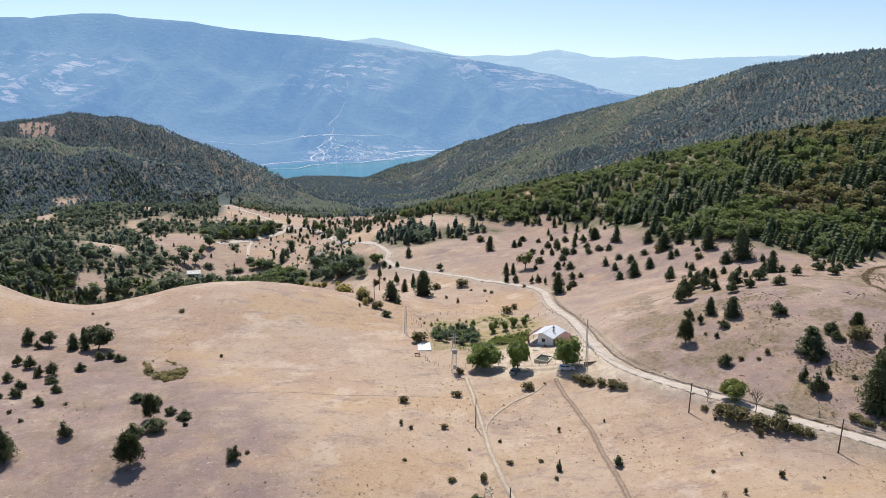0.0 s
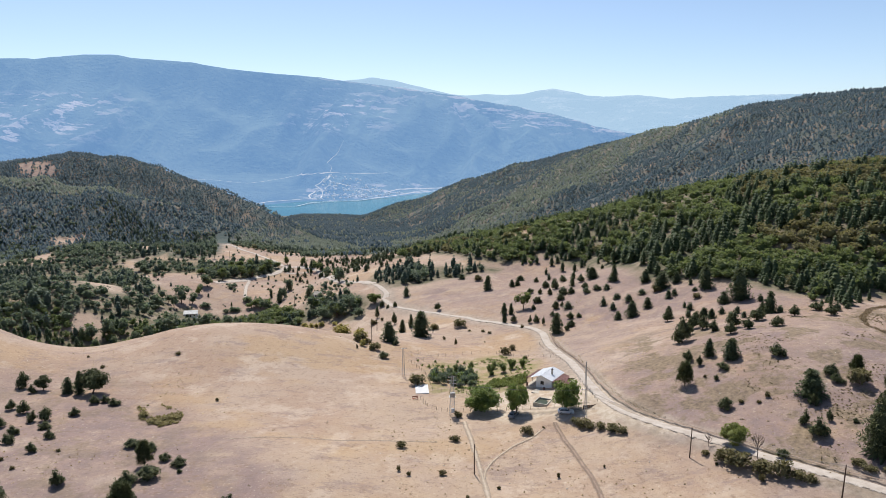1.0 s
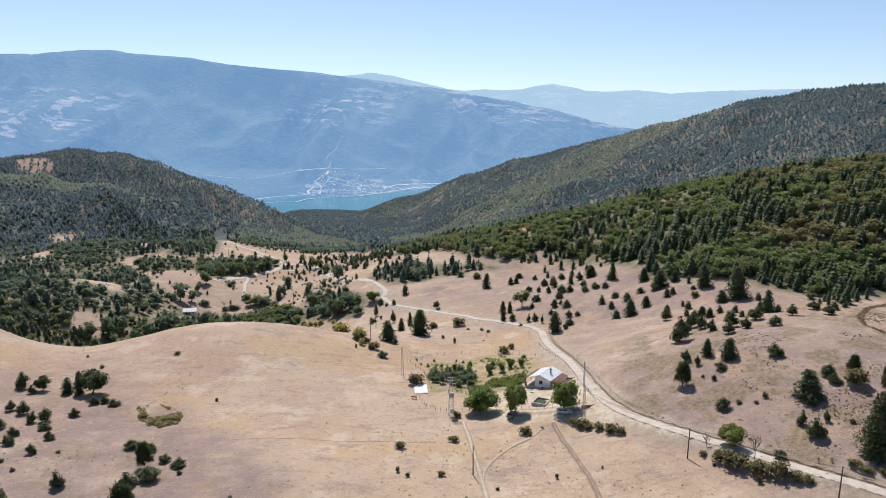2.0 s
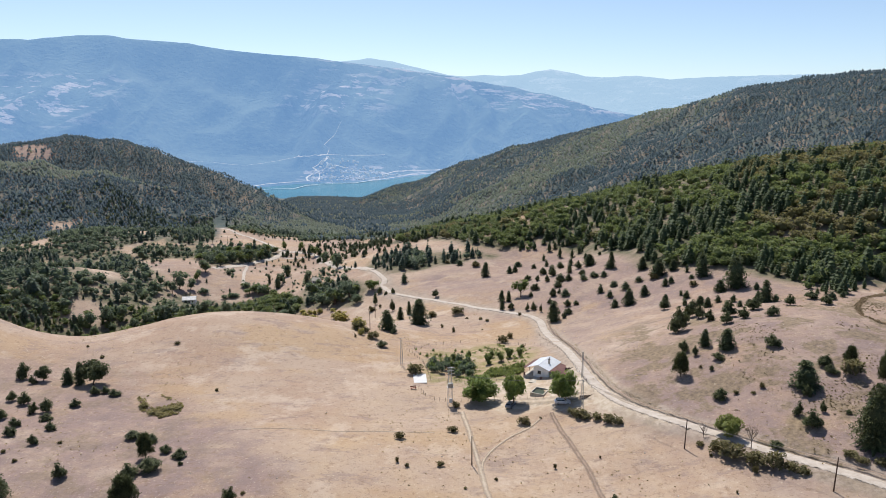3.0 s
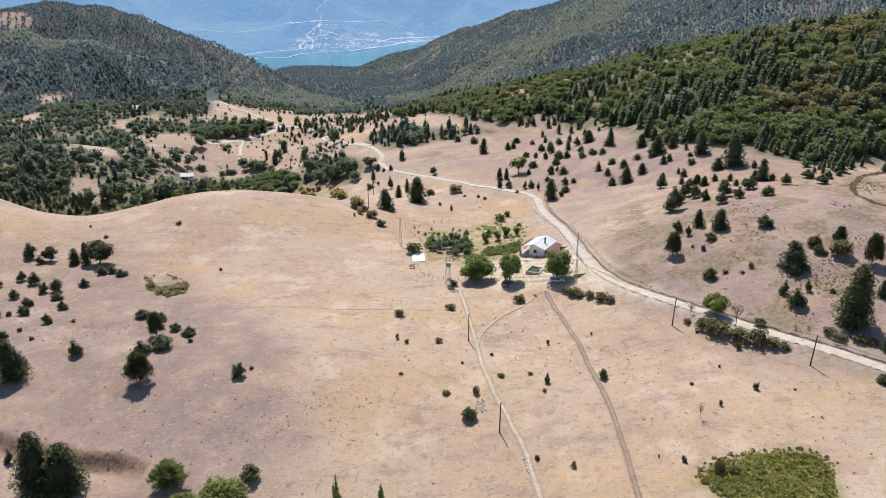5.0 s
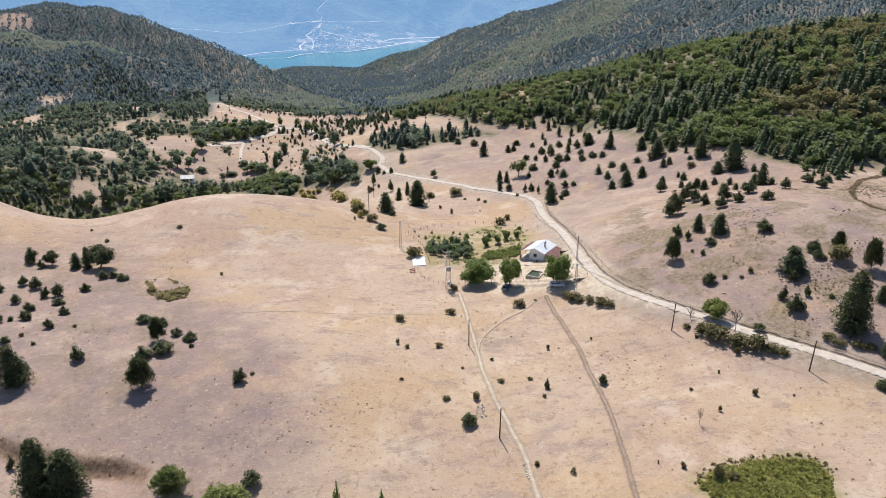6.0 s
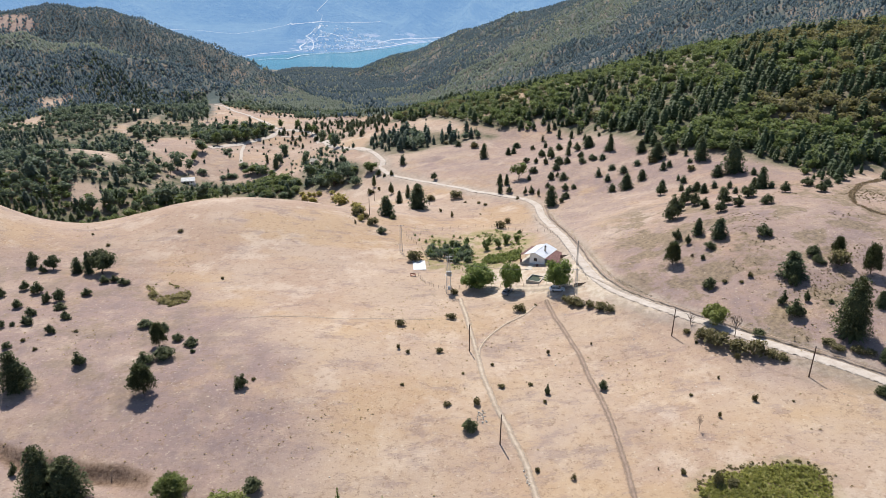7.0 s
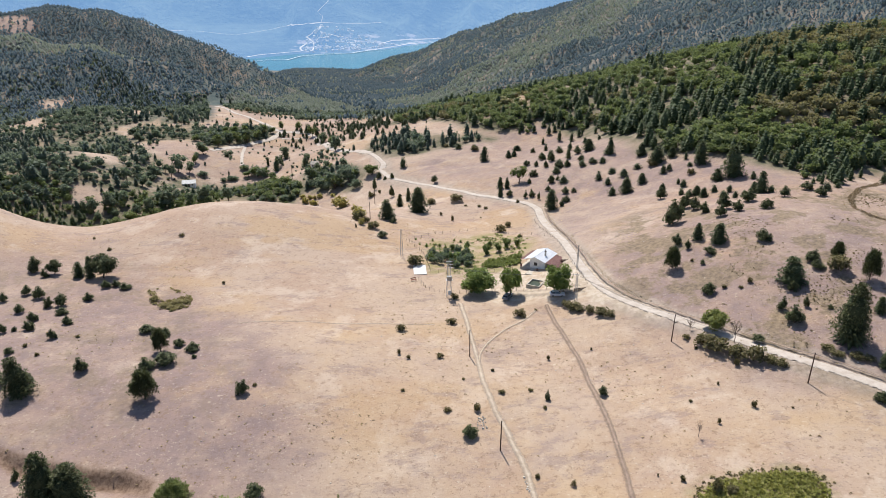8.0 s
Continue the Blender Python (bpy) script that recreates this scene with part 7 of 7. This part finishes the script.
cottage(-166.0, 459.0, 12, 8, 6, OLD_SHEET, "white cottage with pale roof among trees")
cottage(-76.6, 434.5, -20, 4.5, 3.6, CONCRETE, "small pale hut among shrubs")
cottage(-151.0, 606.0, 15, 7, 5, SHEET_BROWN, "small farm building behind oak trees")


# ---- low cover: brambles, garden plants, tussocks, stones ----
def cover(name, models, area, spacing, seed, low, high, flat, material, label, category, thin=None):
    x, y, rng = scatter(area, spacing, seed)
    if thin is not None:
        keep = rng.rand(len(x)) < thin(x, y)
        x, y = x[keep], y[keep]
    h = rng.uniform(low, high, len(x))
    pick = rng.randint(0, len(models), len(x))
    spin = rng.uniform(0, 6.283, len(x))
    z = ground_z(x, y) - 0.04
    vs, fs, n = [], [], 0
    for k, (v, f) in enumerate(models):
        s = np.where(pick == k)[0]
        if not len(s):
            continue
        c, q = np.cos(spin[s])[:, None], np.sin(spin[s])[:, None]
        w = (h[s] * flat)[:, None]
        vs.append(np.stack([(v[:, 0] * c - v[:, 1] * q) * w + x[s, None], (v[:, 0] * q + v[:, 1] * c) * w + y[s, None], v[:, 2] * h[s, None] + z[s, None]], -1).reshape(-1, 3))
        fs.append((f[None] + (np.arange(len(s)) * len(v))[:, None, None]).reshape(-1, 3) + n)
        n += len(s) * len(v)
    ob = new(name, fast_mesh(name, np.vstack(vs), np.vstack(fs), material))
    return tagged(ob, label, category, kind="stuff")


def model_herb(seed, n=9, size=0.5):
    rng = np.random.RandomState(seed)
    d = on_ball(rng, n)
    d[:, 2] = np.abs(d[:, 2]) * 0.8
    p = np.array([0, 0, 0.15]) + d * np.array([0.4, 0.4, 0.5]) * rng.uniform(0.1, 0.8, (n, 1))
    return tufts(rng, p, d, size, 3, 0.7)


def model_tussock(seed):
    rng = np.random.RandomState(seed)
    d = on_ball(rng, 3)
    d[:, 2] = np.abs(d[:, 2]) + 0.7
    return tufts(rng, d * 0.08, d, 0.75, 3, 0.5)


def model_stone(seed):
    rng = np.random.RandomState(seed)
    return lump(rng, (0, 0, 0.25), (0.5, 0.45, 0.38), 3, 5)


HERBS = [model_herb(300 + s) for s in range(4)]
TUSSOCKS = [model_tussock(310 + s) for s in range(5)]
STONES = [model_stone(320 + s) for s in range(4)]
BRAMBLE_GREEN = leafy("bramble_leaves", (0.17, 0.175, 0.05), (0.33, 0.32, 0.1), 0.6, 0.4)
STRAW = leafy("straw", (0.26, 0.19, 0.11), (0.48, 0.38, 0.22), 0.8, 0.2)
DRY_STALK = leafy("dry_stalks", (0.2, 0.15, 0.1), (0.34, 0.26, 0.17), 0.9, 0.2)
PALE_BRUSH = leafy("dry_cut_branches", (0.3, 0.235, 0.2), (0.5, 0.42, 0.38), 0.9, 0.2)
ROUGH_GRASS = leafy("rough_grass", (0.13, 0.108, 0.062), (0.27, 0.215, 0.13), 0.9, 0.2)
VINE = leafy("vine_leaves", (0.12, 0.155, 0.045), (0.26, 0.28, 0.095), 0.6, 0.3)

cover("bramble_patch", HERBS, BRAMBLE, 0.62, 401, 0.5, 1.1, 1.0, BRAMBLE_GREEN, "yellow-green bramble thicket in the pasture", "brambles")
cover("bramble_rim", HERBS, [(43.6, 99), (48, 103.4), (56, 104.6), (62.5, 104.3), (67.5, 102), (69, 98), (66, 98), (65, 100.6), (62, 102.4), (56, 102.6), (49, 101.4), (45.4, 98.6)],
      1.0, 402, 0.25, 0.6, 1.2, SCRUB, "brown dry stalks round the brambles", "dry stalks")
cover("garden_plants", HERBS, GARDEN, 1.1, 403, 0.3, 0.9, 1.2, VINE, "leafy green vegetable rows in the garden", "garden plants", lambda x, y: np.clip(0.12 + 0.9 * fbm(x, y, 9, 2), 0, 0.7))
VINES = [(14.5, 212.5), (26.5, 212.0), (27.5, 220.5), (16.5, 219.5)]
cover("vine_rows", HERBS, VINES, 0.8, 404, 0.9, 1.7, 0.9, VINE, "green vines beside the farmhouse", "vines")
PASTURE = [(-190, 90), (190, 90), (175, 240), (60, 330), (-40, 330), (-60, 275), (-190, 262)]
cover("grass_tussocks", TUSSOCKS, PASTURE, 1.9, 405, 0.08, 0.28, 1.7, STRAW, "straw-coloured tussocks of dry grass", "dry grass", lambda x, y: np.clip(0.1 + 1.3 * fbm(x, y, 20, 3), 0.03, 0.8))
cover("dry_weeds", TUSSOCKS, PASTURE, 3.4, 406, 0.06, 0.26, 1.3, DRY_STALK, "brown dry weeds dotted over the pasture", "dry weeds", lambda x, y: np.clip(-0.12 + 0.9 * fbm(x + 70, y, 18, 4), 0, 0.07))
cover("field_stones", STONES, PASTURE, 7.0, 407, 0.12, 0.34, 1.3, STONE, "pale stones scattered over the pasture", "stones", lambda x, y: np.clip(0.4 + 0.9 * fbm(x + 20, y, 40, 2), 0, 1))
cover("brush_heap", HERBS, [(38.1, 199.5), (40.1, 204.6), (41.5, 202.4), (40.4, 197.9), (38.8, 196.9)], 0.5, 416, 0.5, 1.1, 0.9, PALE_BRUSH, "pale heap of dry cut branches beside the shed", "brushwood")
cover("stone_heap", STONES, [(7.9, 123.2), (10.2, 123.4), (10.0, 127.4), (8.6, 127.6)], 0.55, 408, 0.2, 0.5, 1.2, STONE, "heap of pale field stones by a bush", "stones")
cover("stone_row", STONES, [(16.4, 104.5), (17.0, 104.5), (16.6, 110.0), (16.0, 110.0)], 0.55, 409, 0.25, 0.55, 1.2, STONE, "row of pale stones beside the footpath", "stones")
cover("scrub_patch", HERBS, [(-86.6, 192.9), (-83.9, 197.7), (-76.4, 193.3), (-71.1, 187.3), (-70.4, 180.5), (-74.1, 177.6), (-81.1, 183.7)], 0.75, 415, 0.35, 0.95, 1.2, DRY_LEAF, "low yellowish half-dry scrub beside the knoll", "scrub", lambda x, y: np.clip(0.45 + 1.6 * fbm(x, y, 5, 2), 0, 1))
SCRUB_PATCHES = ROUGH_SLOPE
cover("slope_scrub", TUSSOCKS, SCRUB_PATCHES, 0.9, 410, 0.12, 0.32, 1.8, ROUGH_GRASS, "low olive scrub on the bare slope", "scrub", lambda x, y: np.clip(-0.35 + 2.6 * fbm(x + 3, y, 22, 3), 0, 0.9))
cover("brush_fence", HERBS, [(160, 247.5), (144.5, 234), (133.2, 219.5), (127.0, 205.5), (129.0, 198.4), (132, 196), (132.5, 197.3), (130.2, 199.9), (128.4, 205.2), (134.8, 218.6), (145.8, 232.8), (161.5, 246)],
      0.7, 411, 0.4, 0.75, 1.0, DRY_STALK, "brown brushwood fence curving over the hillside", "fence")
cover("bank_weeds", HERBS, [(44.8, 277), (44.6, 247.7), (46.2, 216.3), (47.4, 202.1), (47.8, 191.0), (49.6, 181.5), (56, 168), (57, 169.2), (50.6, 182.3), (48.6, 191.5), (48.2, 202.4), (47.0, 216.6), (45.6, 248), (45.9, 277.2)],
      0.6, 412, 0.08, 0.22, 1.6, DRY_STALK, "brown weeds on the road bank", "dry weeds")
